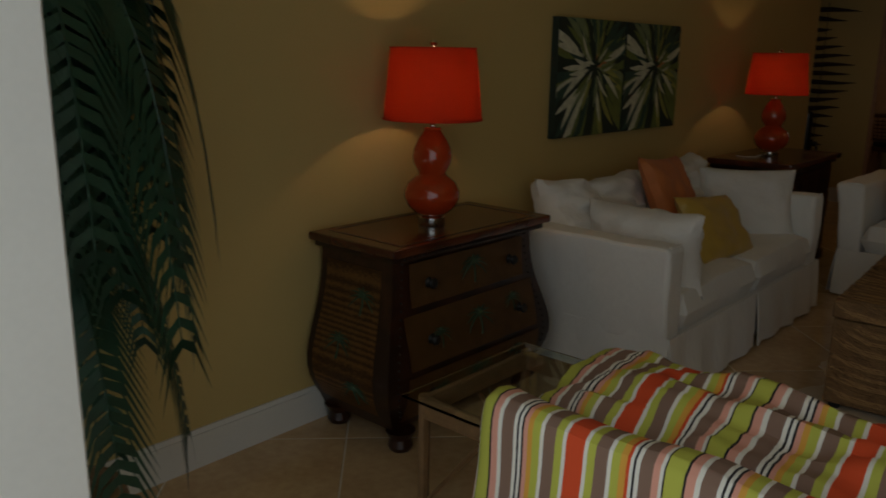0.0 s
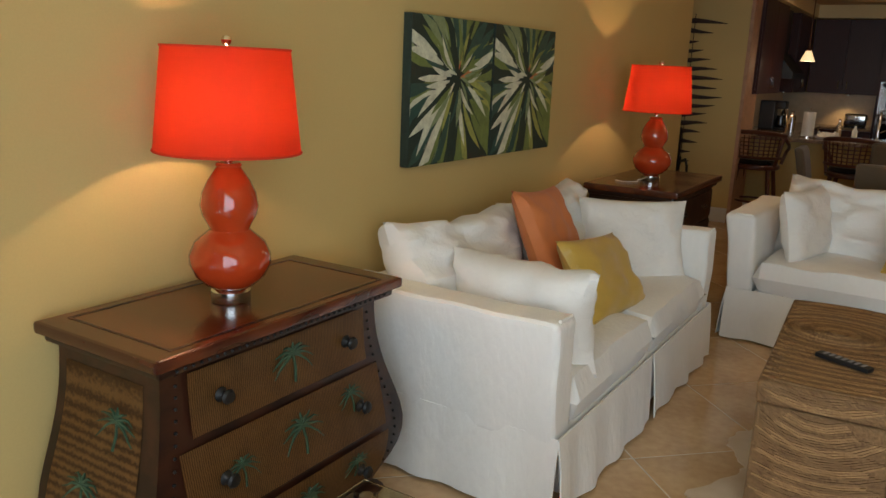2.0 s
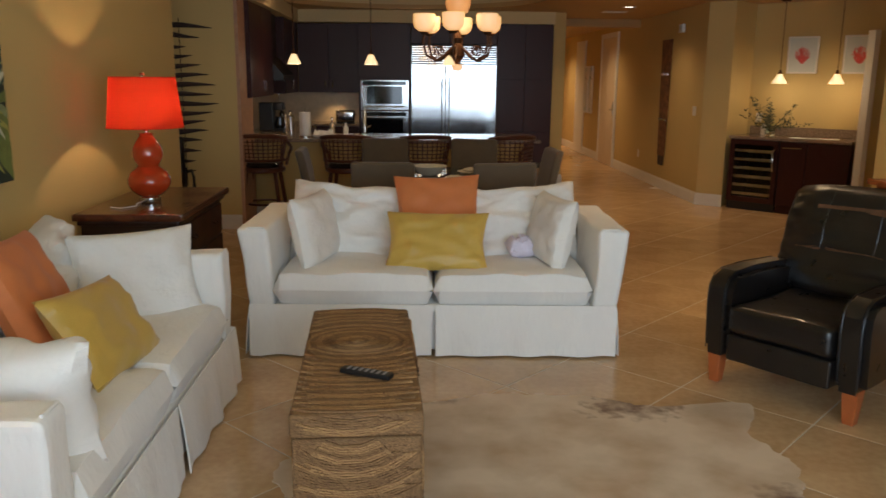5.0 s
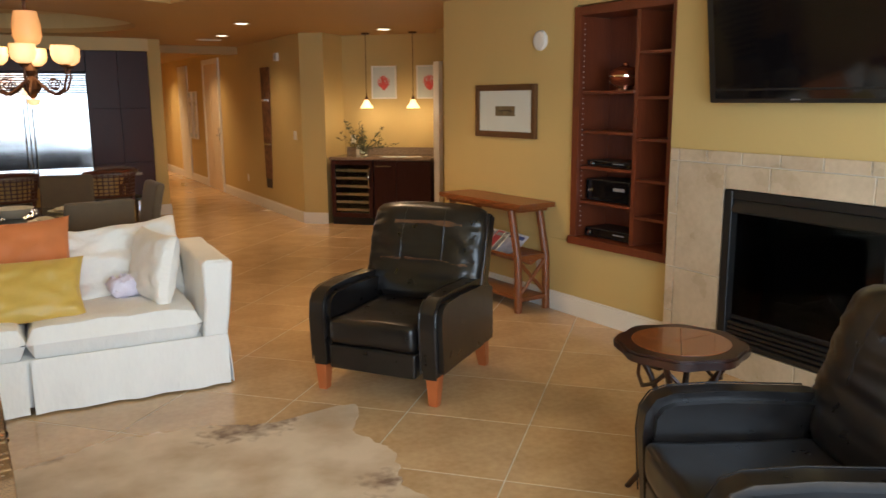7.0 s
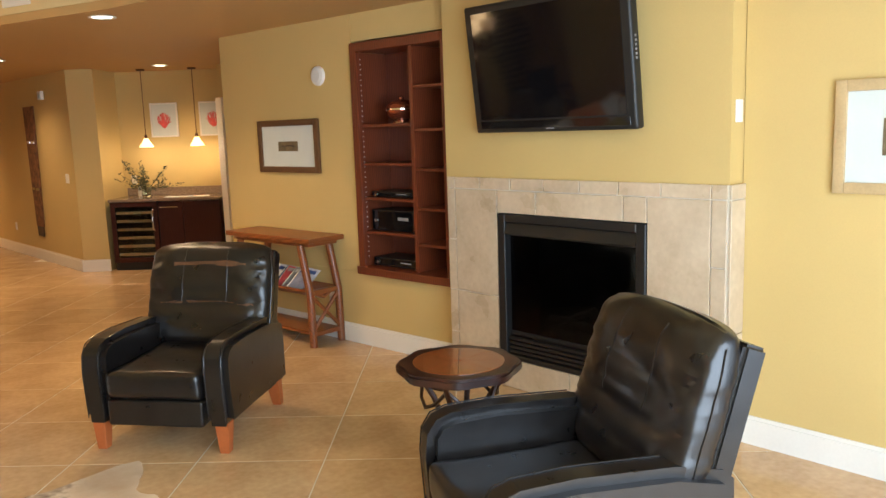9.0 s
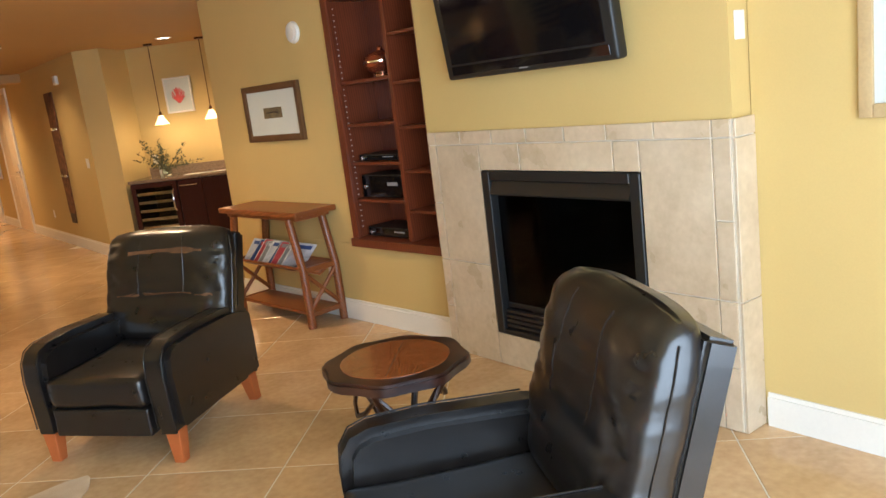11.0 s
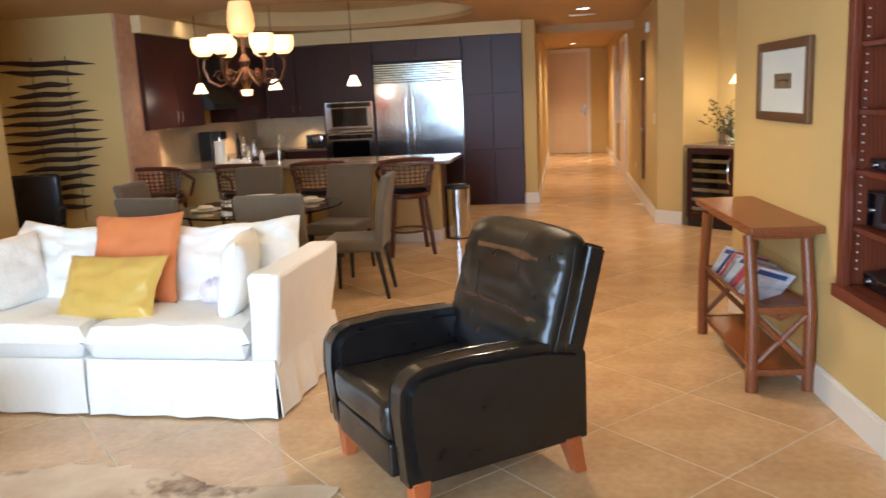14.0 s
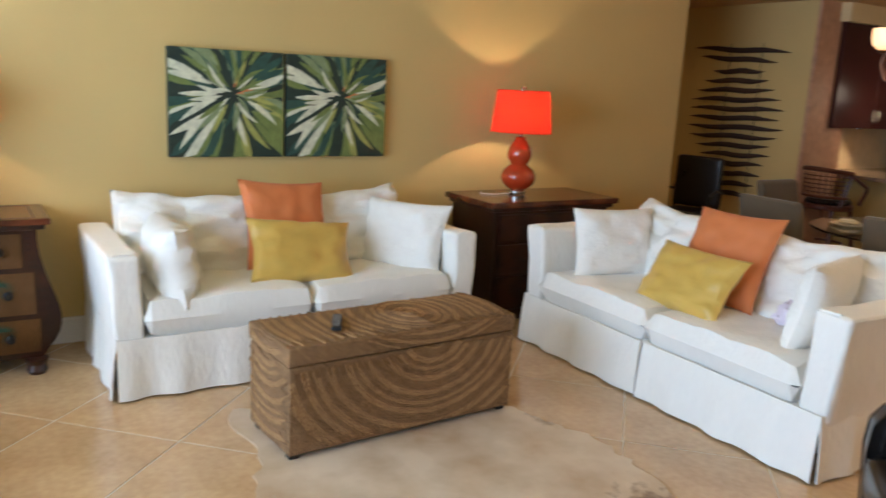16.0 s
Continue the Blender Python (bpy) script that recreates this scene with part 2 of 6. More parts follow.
def prism(bm, outline, lo, hi, axis="z"):
    """Extrudes a flat outline between two values of an axis."""
    def at(a, b, c):
        return {"z": (a, b, c), "y": (a, c, b), "x": (c, a, b)}[axis]
    u = [bm.verts.new(at(a, b, lo)) for a, b in outline]
    v = [bm.verts.new(at(a, b, hi)) for a, b in outline]
    n = len(outline)
    bm.faces.new(u)
    bm.faces.new(v[::-1])
    for k in range(n):
        bm.faces.new((u[k], v[k], v[(k + 1) % n], u[(k + 1) % n]))
    bmesh.ops.recalc_face_normals(bm, faces=bm.faces)
    return bm


def PR(outline, lo, hi, axis="z"):
    return prism(bmesh.new(), outline, lo, hi, axis)


def cushion(w, d, h, crown=0.35, n=14, wrinkle=0.006, seed=0, corner=0.10, power=5):
    """A stuffed cushion centred on its base: plump middle, thin seam, puckered edge."""
    bm = bmesh.new()
    top, bot = {}, {}
    for i in range(n + 1):
        for j in range(n + 1):
            u, v = 2 * i / n - 1, 2 * j / n - 1
            su, sv = math.copysign(abs(u) ** 0.85, u), math.copysign(abs(v) ** 0.85, v)
            edge = (1 - abs(su) ** power) * (1 - abs(sv) ** power)
            thick = max(0.0, edge) ** crown
            pinch = 1 - corner * (su * su * sv * sv)
            w1 = noise.noise(Vector((su * 3 + seed, sv * 3, seed * 1.7))) * wrinkle * 3 + noise.noise(Vector((su * 9, sv * 7 + seed, 3))) * wrinkle
            x, y = su * w / 2 * (1 - corner * 0.5 * (1 - abs(sv)) * 0.4) * pinch ** -0.3, sv * d / 2 * pinch ** -0.3
            on_rim = i in (0, n) or j in (0, n)
            top[i, j] = bm.verts.new((x, y, h / 2 + h / 2 * thick + (0 if on_rim else w1)))
            bot[i, j] = top[i, j] if on_rim else bm.verts.new((x, y, h / 2 - h / 2 * thick + w1 * 0.4))
    for i in range(n):
        for j in range(n):
            bm.faces.new((top[i, j], top[i + 1, j], top[i + 1, j + 1], top[i, j + 1]))
            q = (bot[i, j], bot[i, j + 1], bot[i + 1, j + 1], bot[i + 1, j])
            if len(set(q)) > 2:
                try:
                    bm.faces.new(tuple(dict.fromkeys(q)))
                except ValueError:
                    pass
    return bm


def softbox(lo, hi, bev=0.03, cuts=6, wob=0.006, seed=0, seg=3):
    """An upholstered block with rounded edges and a slightly uneven skin."""
    bm = B(lo, hi, bev, seg)
    for axis, (a, b) in enumerate(zip(lo, hi)):
        for k in range(1, cuts):
            co, no = [0, 0, 0], [0, 0, 0]
            co[axis], no[axis] = a + (b - a) * k / cuts, 1
            bmesh.ops.bisect_plane(bm, geom=list(bm.verts) + list(bm.edges) + list(bm.faces), plane_co=co, plane_no=no)
    for v in bm.verts:
        q = v.co * 5 + Vector((seed * 3.1, 0, seed))
        v.co += Vector((noise.noise(q), noise.noise(q + Vector((9, 0, 0))), noise.noise(q + Vector((0, 9, 0))))) * wob
    return bm


def mesh_of(name, bm, material, smooth=True):
    me = bpy.data.meshes.new(name)
    bmesh.ops.recalc_face_normals(bm, faces=bm.faces)
    crisp = []
    for i, e in enumerate(bm.edges):
        if len(e.link_faces) == 2:
            s0, s1 = sorted(f.calc_area() for f in e.link_faces)
            if s1 > 10 * s0 and e.calc_face_angle(0) > 0.15:
                crisp.append(i)
    bm.to_mesh(me)
    bm.free()
    me.materials.append(material)
    if smooth:
        me.shade_smooth()
        me.set_sharp_from_angle(angle=radians(38))
        if crisp:
            me.attributes["sharp_edge"] if "sharp_edge" in me.attributes else me.attributes.new("sharp_edge", "BOOLEAN", "EDGE")
            for i in crisp:
                me.edges[i].use_edge_sharp = True
    return me


def part(name, bm, material, parent=None, label="", m=None, smooth=True):
    """Links a bmesh as one mesh object under a thing or a part."""
    ob = new(name, mesh_of(name, bm, material, smooth))
    if parent is not None:
        ob.parent = parent
    if m is not None:
        ob.matrix_basis = m
    if label:
        ob["label"] = label
    return ob


def thing(name, label, category, m=None, group="", kind=""):
    ob = new(name)
    ob.empty_display_size = 0.1
    if m is not None:
        ob.matrix_basis = m
    return tagged(ob, label, category, group, kind)


def setting(name, bm, material, label, category, smooth=False):
    return tagged(part(name, bm, material, smooth=smooth), label, category, kind="structure")


def moved(ob, dx, dy, dz=0.0, sz=1.0):
    """Sets a thing down somewhere else in the plan."""
    ob.matrix_basis = Matrix.Translation((dx, dy, dz)) @ Matrix.Diagonal((1, 1, sz, 1)) @ ob.matrix_basis
    return ob


def roots():
    return {ob for ob in bpy.data.objects if ob.parent is None}


# ---- structure ----
CEIL, HIGH = 2.50, 2.95
S = setting
S("ground", B((-400, -900, -30.4), (400, 60, -30.0)), M_water, "grey-green sea far below the balcony", "water")
S("balcony", B((-2.0, -2.4, -0.25), (8.0, -0.28, -0.02)), M_concrete, "pale concrete balcony slab outside the door", "balcony")
S("floor", B((-2.2, -0.28, -0.12), (8.2, 22.0, -0.0018)), M_grout, "pale grout bed under diagonal travertine tiles", "floor")
w_left = S("wall_left", B((-0.23, -0.3, 0), (-0.03, 7.24, 3.0)), M_wall, "ochre painted wall behind the sofa", "wall")
S("wall_left_end", B((-1.5, 7.04, 0), (-0.23, 7.24, 3.0)), M_wall, "ochre painted wall beside the alcove", "wall")
S("wall_alcove", B((-1.7, 8.8, 0), (0.12, 9.40, CEIL)), M_wall, "ochre alcove wall with a driftwood hanging", "wall")
S("wall_alcove_side", B((-1.7, 7.02, 0), (-1.5, 8.8, CEIL)), M_wall, "ochre alcove side wall", "wall")
# mottled pinkish slab on the end face of the alcove wall
M_pinkish = plain("pinkish_mottled", (0.46, 0.26, 0.15), 0.6, vary=0.2, scale=16, fine=70, bump=0.3)
S("column", B((0.121, 8.803, 0), (0.155, 9.40, CEIL)), M_pinkish, "mottled pinkish column face beside the kitchen", "column")
S("wall_kitchen_left", B((-0.35, 9.405, 0), (-0.17, 13.09, CEIL)), M_wall, "ochre kitchen side wall behind the cabinets", "wall")
S("wall_kitchen_back", B((-0.17, 13.04, 0), (3.94, 13.19, CEIL)), M_wall, "ochre kitchen back wall behind the cabinets", "wall")
S("wall_hall_left", B((3.945, 12.47, 0), (4.12, 21.1, CEIL)), M_wall, "ochre wall end between kitchen and hallway", "wall")
S("wall_hall_end", B((3.7, 21.105, 0), (6.3, 21.3, CEIL)), M_wall, "ochre wall at the far end of the hallway", "wall")
S("wall_hall_right", PR([(5.53, 10.575), (5.53, 21.1), (5.7, 21.1), (5.7, 11.3), (6.22, 10.8), (5.78, 10.36)], 0, CEIL), M_wall, "ochre hallway wall with a chamfered end", "wall")
S("wall_bar_back", PR([(6.16, 10.86), (7.22, 9.80), (7.36, 9.94), (6.30, 11.0)], 0, CEIL), M_wall, "ochre diagonal wall behind the wet bar", "wall")
S("wall_bar_side", PR([(6.86, 9.27), (7.23, 9.79), (7.38, 9.69), (6.98, 9.14)], 0, CEIL), M_wall, "ochre wall beside the wet bar", "wall")
S("wall_picture", PR([(5.605, 6.82), (5.82, 4.07), (6.03, 4.07), (5.80, 6.82)], 0, 0.57), M_wall, "ochre wall below the built-in shelves", "wall")
S("wall_picture_top", PR([(5.742, 5.08), (5.82, 4.07), (6.03, 4.07), (5.96, 5.08)], 2.30, 3.0), M_wall, "ochre wall above the built-in shelves", "wall")
S("wall_picture_side", PR([(5.605, 6.82), (5.741, 5.084), (5.93, 5.084), (5.80, 6.82)], 0.571, 3.0), M_wall, "ochre wall with a framed picture", "wall")
S("wall_recess", B((6.98, 6.6, 0), (7.1, 9.138, CEIL)), M_wall, "ochre wall of the side opening", "wall")
S("wall_recess_end", B((5.83, 6.65, 0), (6.979, 6.80, CEIL)), M_wall, "ochre wall of the side opening", "wall")
CH = [(5.71, 4.065), (5.71, 2.085), (6.1, 2.085), (6.1, 4.065)]
S("chimney_breast_top", PR(CH, 1.12, 3.0), M_wall, "ochre painted chimney breast above the fireplace", "wall")
S("chimney_breast_left", PR([(5.71, 4.065), (5.71, 3.61), (6.1, 3.61), (6.1, 4.065)], 0, 1.12), M_wall, "ochre chimney breast beside the fireplace", "wall")
S("chimney_breast_right", PR([(5.71, 2.528), (5.71, 2.085), (6.1, 2.085), (6.1, 2.528)], 0, 1.12), M_wall, "ochre chimney breast beside the fireplace", "wall")
S("wall_right", B((5.84, -0.3, 0), (6.04, 2.08, 3.0)), M_wall, "yellow ochre wall beside the chimney breast", "wall")
S("wall_window_left", B((0.77, -0.3, 0), (1.225, -0.12, 2.449), 0.004, 1), M_white, "white post beside the balcony door", "wall")
S("wall_window_sill", B((-0.2, -0.3, 0), (0.769, -0.12, 0.12)), M_wall, "ochre wall below the side window", "wall")
win = tagged(thing("window_1", "tall fixed window beside the balcony door", "window"), kind="structure")
for lo, hi in (((0.001, -0.24, 0.121), (0.06, -0.18, 2.448)), ((0.71, -0.24, 0.121), (0.769, -0.18, 2.448)), ((0.061, -0.24, 0.121), (0.709, -0.18, 0.18)), ((0.061, -0.24, 2.39), (0.709, -0.18, 2.448))):
    part("window_frame", B(lo, hi, 0.004, 1), M_white, win)
pane = part("pane", B((0.06, -0.213, 0.18), (0.71, -0.207, 2.39)), M_glass, win, smooth=False)
pane.visible_shadow = False
S("wall_window_far_left", B((-0.23, -0.3, 0.121), (-0.001, -0.12, 3.0)), M_wall, "ochre wall end beside the side window", "wall")
S("wall_window_right", B((5.5, -0.3, 0), (5.839, -0.12, 3.0)), M_wall, "ochre wall end beside the balcony door", "wall")
S("wall_window_head", B((0.0, -0.3, 2.45), (5.499, -0.12, 3.0)), M_wall, "ochre wall above the balcony door", "wall")
# ceilings: low over kitchen, hall and bar, raised over the living space
edge = [(-1.7, 6.2), (-0.201, 6.2), (2.70, 7.6), (3.46, 8.0), (4.20, 5.7), (4.9, 2.0), (5.0, -0.3)]
low_out = edge + [(8.2, -0.3), (8.2, 21.3), (-1.7, 21.3)]
oval = [(1.8 + 1.72 * math.cos(a * math.tau / 48), 10.6 + 1.55 * math.sin(a * math.tau / 48)) for a in range(48)]


def slab_with_hole(outer, hole, z0, z1):
    """A slab with an opening through it."""
    bm = bmesh.new()
    loops = []
    for pts in (outer, hole):
        vs = [bm.verts.new((x, y, z0)) for x, y in pts]
        loops += [bm.edges.new((vs[k], vs[(k + 1) % len(vs)])) for k in range(len(vs))]
    bmesh.ops.triangle_fill(bm, use_beauty=True, use_dissolve=False, edges=loops)
    up = bmesh.ops.extrude_face_region(bm, geom=list(bm.faces))
    bmesh.ops.translate(bm, vec=(0, 0, z1 - z0), verts=[v for v in up["geom"] if isinstance(v, bmesh.types.BMVert)])
    return bm


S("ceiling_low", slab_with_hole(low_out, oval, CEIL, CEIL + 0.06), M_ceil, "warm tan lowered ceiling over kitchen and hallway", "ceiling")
S("ceiling_oval", PR([(1.8 + (x - 1.8) * 1.1, 10.6 + (y - 10.6) * 1.1) for x, y in oval], CEIL + 0.24, CEIL + 0.3), M_fascia, "yellow recessed oval ceiling over the kitchen", "ceiling")
rim = bmesh.new()
for k in range(48):
    a, b = oval[k], oval[(k + 1) % 48]
    q = [rim.verts.new((*a, CEIL + 0.061)), rim.verts.new((*b, CEIL + 0.061)), rim.verts.new((*b, CEIL + 0.24)), rim.verts.new((*a, CEIL + 0.24))]
    o = [rim.verts.new(((v.co.x - 1.8) * 1.04 + 1.8, (v.co.y - 10.6) * 1.04 + 10.6, v.co.z)) for v in q]
    rim.faces.new(q)
    rim.faces.new(o[::-1])
S("ceiling_oval_rim", rim, M_fascia, "yellow curved side of the oval ceiling recess", "ceiling")
S("ceiling_high", B((-1.7, -0.3, HIGH), (6.2, 8.4, HIGH + 0.1)), M_fascia, "cream raised ceiling over the living room", "ceiling")
fas = bmesh.new()
for a, b in zip(edge, edge[1:]):
    n = Vector((b[1] - a[1], a[0] - b[0])).normalized() * -0.05
    prism(fas, [a, b, (b[0] + n.x, b[1] + n.y), (a[0] + n.x, a[1] + n.y)], CEIL + 0.062, HIGH)
S("ceiling_fascia", fas, M_fascia, "cream fascia round the raised living room ceiling", "ceiling")


def baseboard(a, b, side, h=0.15, t=0.016):
    a, b = Vector(a), Vector(b)
    d = (b - a).normalized()
    n = Vector((d.y, -d.x)) * side
    bm = bmesh.new()
    o = [(a + n * 0.001), (b + n * 0.001), (b + n * t), (a + n * t)]
    prism(bm, [tuple(p) for p in o], 0.0, h - 0.02)
    o2 = [(a + n * 0.001), (b + n * 0.001), (b + n * t * 0.55), (a + n * t * 0.55)]
    prism(bm, [tuple(p) for p in o2], h - 0.0195, h)
    S("baseboard", bm, M_white, "tall white painted baseboard along the wall", "baseboard")


baseboard((-0.03, -0.1), (-0.03, 7.24), 1)
baseboard((-0.013, 7.24), (-1.5, 7.24), 1)
baseboard((-1.5, 8.8), (0.12, 8.8), 1)
baseboard((5.53, 21.1), (5.53, 10.575), 1)
baseboard((5.515, 10.57), (5.78, 10.345), 1)
baseboard((5.605, 6.82), (5.815, 4.08), 1)
baseboard((5.84, 2.05), (5.84, -0.1), 1)
baseboard((3.93, 12.47), (4.13, 12.47), 1)
baseboard((4.12, 12.45), (4.12, 21.1), 1)


# ---- living room ----
def sofa(m, label, D=0.97, W=2.08, top=0.735, flare=0.06):
    """A slipcovered two-seat sofa; front towards -y, width along x."""
    o = thing("sofa", label, "sofa", m)
    A = 0.135
    part("base", softbox((-W / 2 + A, -D / 2 + 0.03, 0.03), (W / 2 - A, D / 2 - 0.1, 0.30), 0.02, 6, 0.004, 1), M_slip, o)
    for k, s in enumerate((-1, 1)):
        x0, x1 = sorted((s * W / 2, s * (W / 2 - A)))
        bm = softbox((x0, -D / 2 + 0.02, 0.25), (x1, D / 2 - 0.02, top), 0.028, 16, 0.008, k + 2)
        for v in bm.verts:
            fold = noise.noise(Vector((v.co.y * 11 + v.co.z * 2.5, k * 5.0, v.co.z * 1.6)))
            v.co.x += s * 0.013 * fold * min(1, max(0, (top - v.co.z) / 0.12))
            v.co.x += s * flare * max(0, v.co.z - 0.3) / 0.43 * (1 if abs(v.co.x) > W / 2 - A / 2 else 0.3)
        part("arm", bm, M_slip, o)
        part("armrest_piping", T([(x + s * 0.02, y, top + 0.003) for x, y in ((x0 + 0.02, -D / 2 + 0.03), (x1 - 0.02, -D / 2 + 0.03))], 0.006, 6), M_slip, o)
    part("backrest", softbox((-W / 2 + A, D / 2 - 0.2, 0.25), (W / 2 - A, D / 2, 0.68), 0.05, 6, 0.008, 5), M_slip, o)
    for s in (-1, 1):
        c = cushion(W / 2 - A - 0.005, D - 0.16, 0.20, 0.17, 22, 0.004, s + 3, 0.03, 9)
        part("seat_cushion", c, M_slip, o, m=pose(s * (W / 2 - A) / 2, -0.075, 0.285))
        b = cushion(W / 2 - A + 0.02, 0.54, 0.25, 0.32, 34, 0.017, s + 7, 0.03, 3.6)
        for v in b.verts:
            if v.co.y > 0:
                f = v.co.y / 0.26
                v.co.y -= f * (0.045 * (1 - min(1, abs(v.co.x) / 0.44) ** 2) + 0.03 * noise.noise(Vector((v.co.x * 5, s, 2))))
        part("back_cushion", b, M_slip, o, m=pose(s * (W / 2 - A) / 2, D / 2 - 0.12, 0.595, 66, s * -2, s * 2))
    # pleated skirt, split under the middle and at the corners
    def skirt(a, b, n, ph):
        bm = bmesh.new()
        a, b = Vector(a), Vector(b)
        d = (b - a).normalized()
        nn = Vector((d.y, -d.x))
        cols = []
        for i in range(n + 1):
            u = i / n
            p = a + (b - a) * u
            col = []
            for z, f in ((0.305, 0.0), (0.20, 0.5), (0.10, 0.8), (0.012, 1.0)):
                w = (0.010 * math.sin(u * 23 + ph) + 0.014 * noise.noise(Vector((u * 9, ph, 0)))) * f + 0.022 * f
                col.append((p + nn * w, z))
            cols.append([bm.verts.new((q.x, q.y, z)) for q, z in col] + [bm.verts.new((q.x - nn.x * 0.006, q.y - nn.y * 0.006, z)) for q, z in reversed(col)])
        for c0, c1 in zip(cols, cols[1:]):
            for k in range(8):
                bm.faces.new((c0[k], c0[(k + 1) % 8], c1[(k + 1) % 8], c1[k]))
        bm.faces.new(cols[0][::-1])
        bm.faces.new(cols[-1])
        part("skirt", bm, M_slip, o)
    e = 0.012
    skirt((-W / 2, -D / 2), (-e, -D / 2), 34, 1)
    skirt((e, -D / 2), (W / 2, -D / 2), 34, 2)
    skirt((W / 2, -D / 2), (W / 2, D / 2), 28, 3)
    skirt((-W / 2, D / 2), (-W / 2, -D / 2), 28, 4)
    skirt((W / 2, D / 2), (-W / 2, D / 2), 34, 5)
    return o


SOFA1 = pose(0.515, 3.50, 0, 0, 0, 90)
SOFA2 = pose(2.03, 5.375, 0, 0, 0, -1.6)
sofa(SOFA1, "white slipcovered two-seat sofa against the ochre wall", 0.95, 2.02, 0.71, 0.03)
sofa(SOFA2, "white slipcovered two-seat sofa facing the balcony")


def pillow(label, mat, sofa_m, x, y, z, rx, ry, rz, w, h, t, seed, crown=0.46, corner=0.22, wr=0.006):
    o = tagged(part("throw_pillow", cushion(w, h, t, crown, 24, wr, seed, corner, 3.6), mat), label, "pillow")
    o.matrix_basis = sofa_m @ pose(x, y, z, rx, ry, rz)
    return o


OR, OL, WH = "square burnt-orange throw pillow leaning on the back cushions", "oblong olive-gold silk throw pillow lying on the sofa", "plump white cotton pillow leaning against the sofa arm"
for mm, k in ((SOFA1, 0), (SOFA2, 5)):
    pillow(OR, M_orange, mm, 0.02, 0.12, 0.69, 64, 4 - k, 4, 0.50, 0.50, 0.15, 1 + k)
    pillow(OL, M_olive, mm, 0.02, -0.15, 0.575, 56, 5 - k, -3, 0.57, 0.36, 0.14, 2 + k)
pillow(WH, M_slip, SOFA1, -0.80, -0.15, 0.60, 82, 0, 87, 0.58, 0.38, 0.23, 3, 0.44, 0.2, 0.015)
pillow(WH, M_slip, SOFA1, 0.80, -0.05, 0.61, 70, 0, -58, 0.54, 0.42, 0.18, 4, 0.44, 0.2, 0.007)
pillow(WH, M_slip, SOFA2, -0.80, -0.06, 0.65, 78, 0, 76, 0.50, 0.40, 0.17, 8, 0.44, 0.2, 0.006)
pillow(WH, M_slip, SOFA2, 0.79, -0.06, 0.65, 78, 0, -76, 0.50, 0.40, 0.17, 9, 0.44, 0.2, 0.006)
M_bag = plain("lilac_bag", (0.75, 0.68, 0.78), 0.4, vary=0.1, scale=20, bump=0.3)
o = tagged(part("soft_bag", cushion(0.19, 0.14, 0.13, 0.5, 16, 0.012, 9, 0.1, 2.4), M_bag), "small crumpled white and lilac bag on the sofa seat", "bag")
o.matrix_basis = SOFA2 @ pose(0.54, 0.0, 0.485, 14, 0, 10)


# woven storage trunk: rope courses over a box
TRUNK = pose(1.69, 3.56, 0, 0, 0, 3.0)
M_rope = wavy("sea_grass_rope", (0.165, 0.076, 0.024), (0.56, 0.335, 0.135), 0.75, 70, 8, direction="DIAGONAL", bump=0.6, dist=0.004)
M_rope2 = wavy("dark_sea_grass_rope", (0.085, 0.040, 0.014), (0.37, 0.21, 0.083), 0.75, 70, 8, direction="DIAGONAL", bump=0.6, dist=0.004)
tk = thing("storage_trunk", "woven sea-grass storage trunk with coiled rope rings", "trunk", TRUNK)
TW, TL, TH = 0.425, 1.17, 0.415
part("body", softbox((-TW / 2, -TL / 2, 0.03), (TW / 2, TL / 2, TH), 0.012, 5, 0.002), M_rope2, tk)
lid = part("lid", softbox((-TW / 2 - 0.006, -TL / 2 - 0.006, TH + 0.004), (TW / 2 + 0.006, TL / 2 + 0.006, 0.502), 0.014, 5, 0.002), M_rope2, tk)
for x in (-0.17, 0.17):
    for y in (-0.55, 0.55):
        part("foot", B((x - 0.022, y - 0.022, 0.0), (x + 0.022, y + 0.022, 0.036), 0.004), M_black, tk)


def rope_arcs(name, parent, to3, u0, u1, v0, v1, cu, cv, r0, r1, band, mat, rr=0.0052):
    """Concentric rope courses, clipped to a rectangle on one face of the trunk."""
    bm = bmesh.new()
    r = r0
    while r < r1:
        if int(r / 0.032 + 0.35 * math.sin(r * 31)) % 2 != band:
            r += 0.0105
            continue
        n = max(14, int(r * 70))
        run = []
        for k in range(n + 1):
            a = k * math.tau / n
            u, v = cu + r * math.cos(a), cv + r * math.sin(a) * 0.8
            if u0 <= u <= u1 and v0 <= v <= v1:
                run.append(Vector(to3(u, v)) + Vector((random.uniform(-1, 1), random.uniform(-1, 1), random.uniform(-1, 1))) * 0.0008)
            else:
                if len(run) > 2:
                    tube(bm, run, rr, 4, cap=False)
                run = []
        if len(run) > 2:
            tube(bm, run, rr, 4, cap=False)
        r += 0.0105
    if bm.verts:
        part(name, bm, mat, parent)


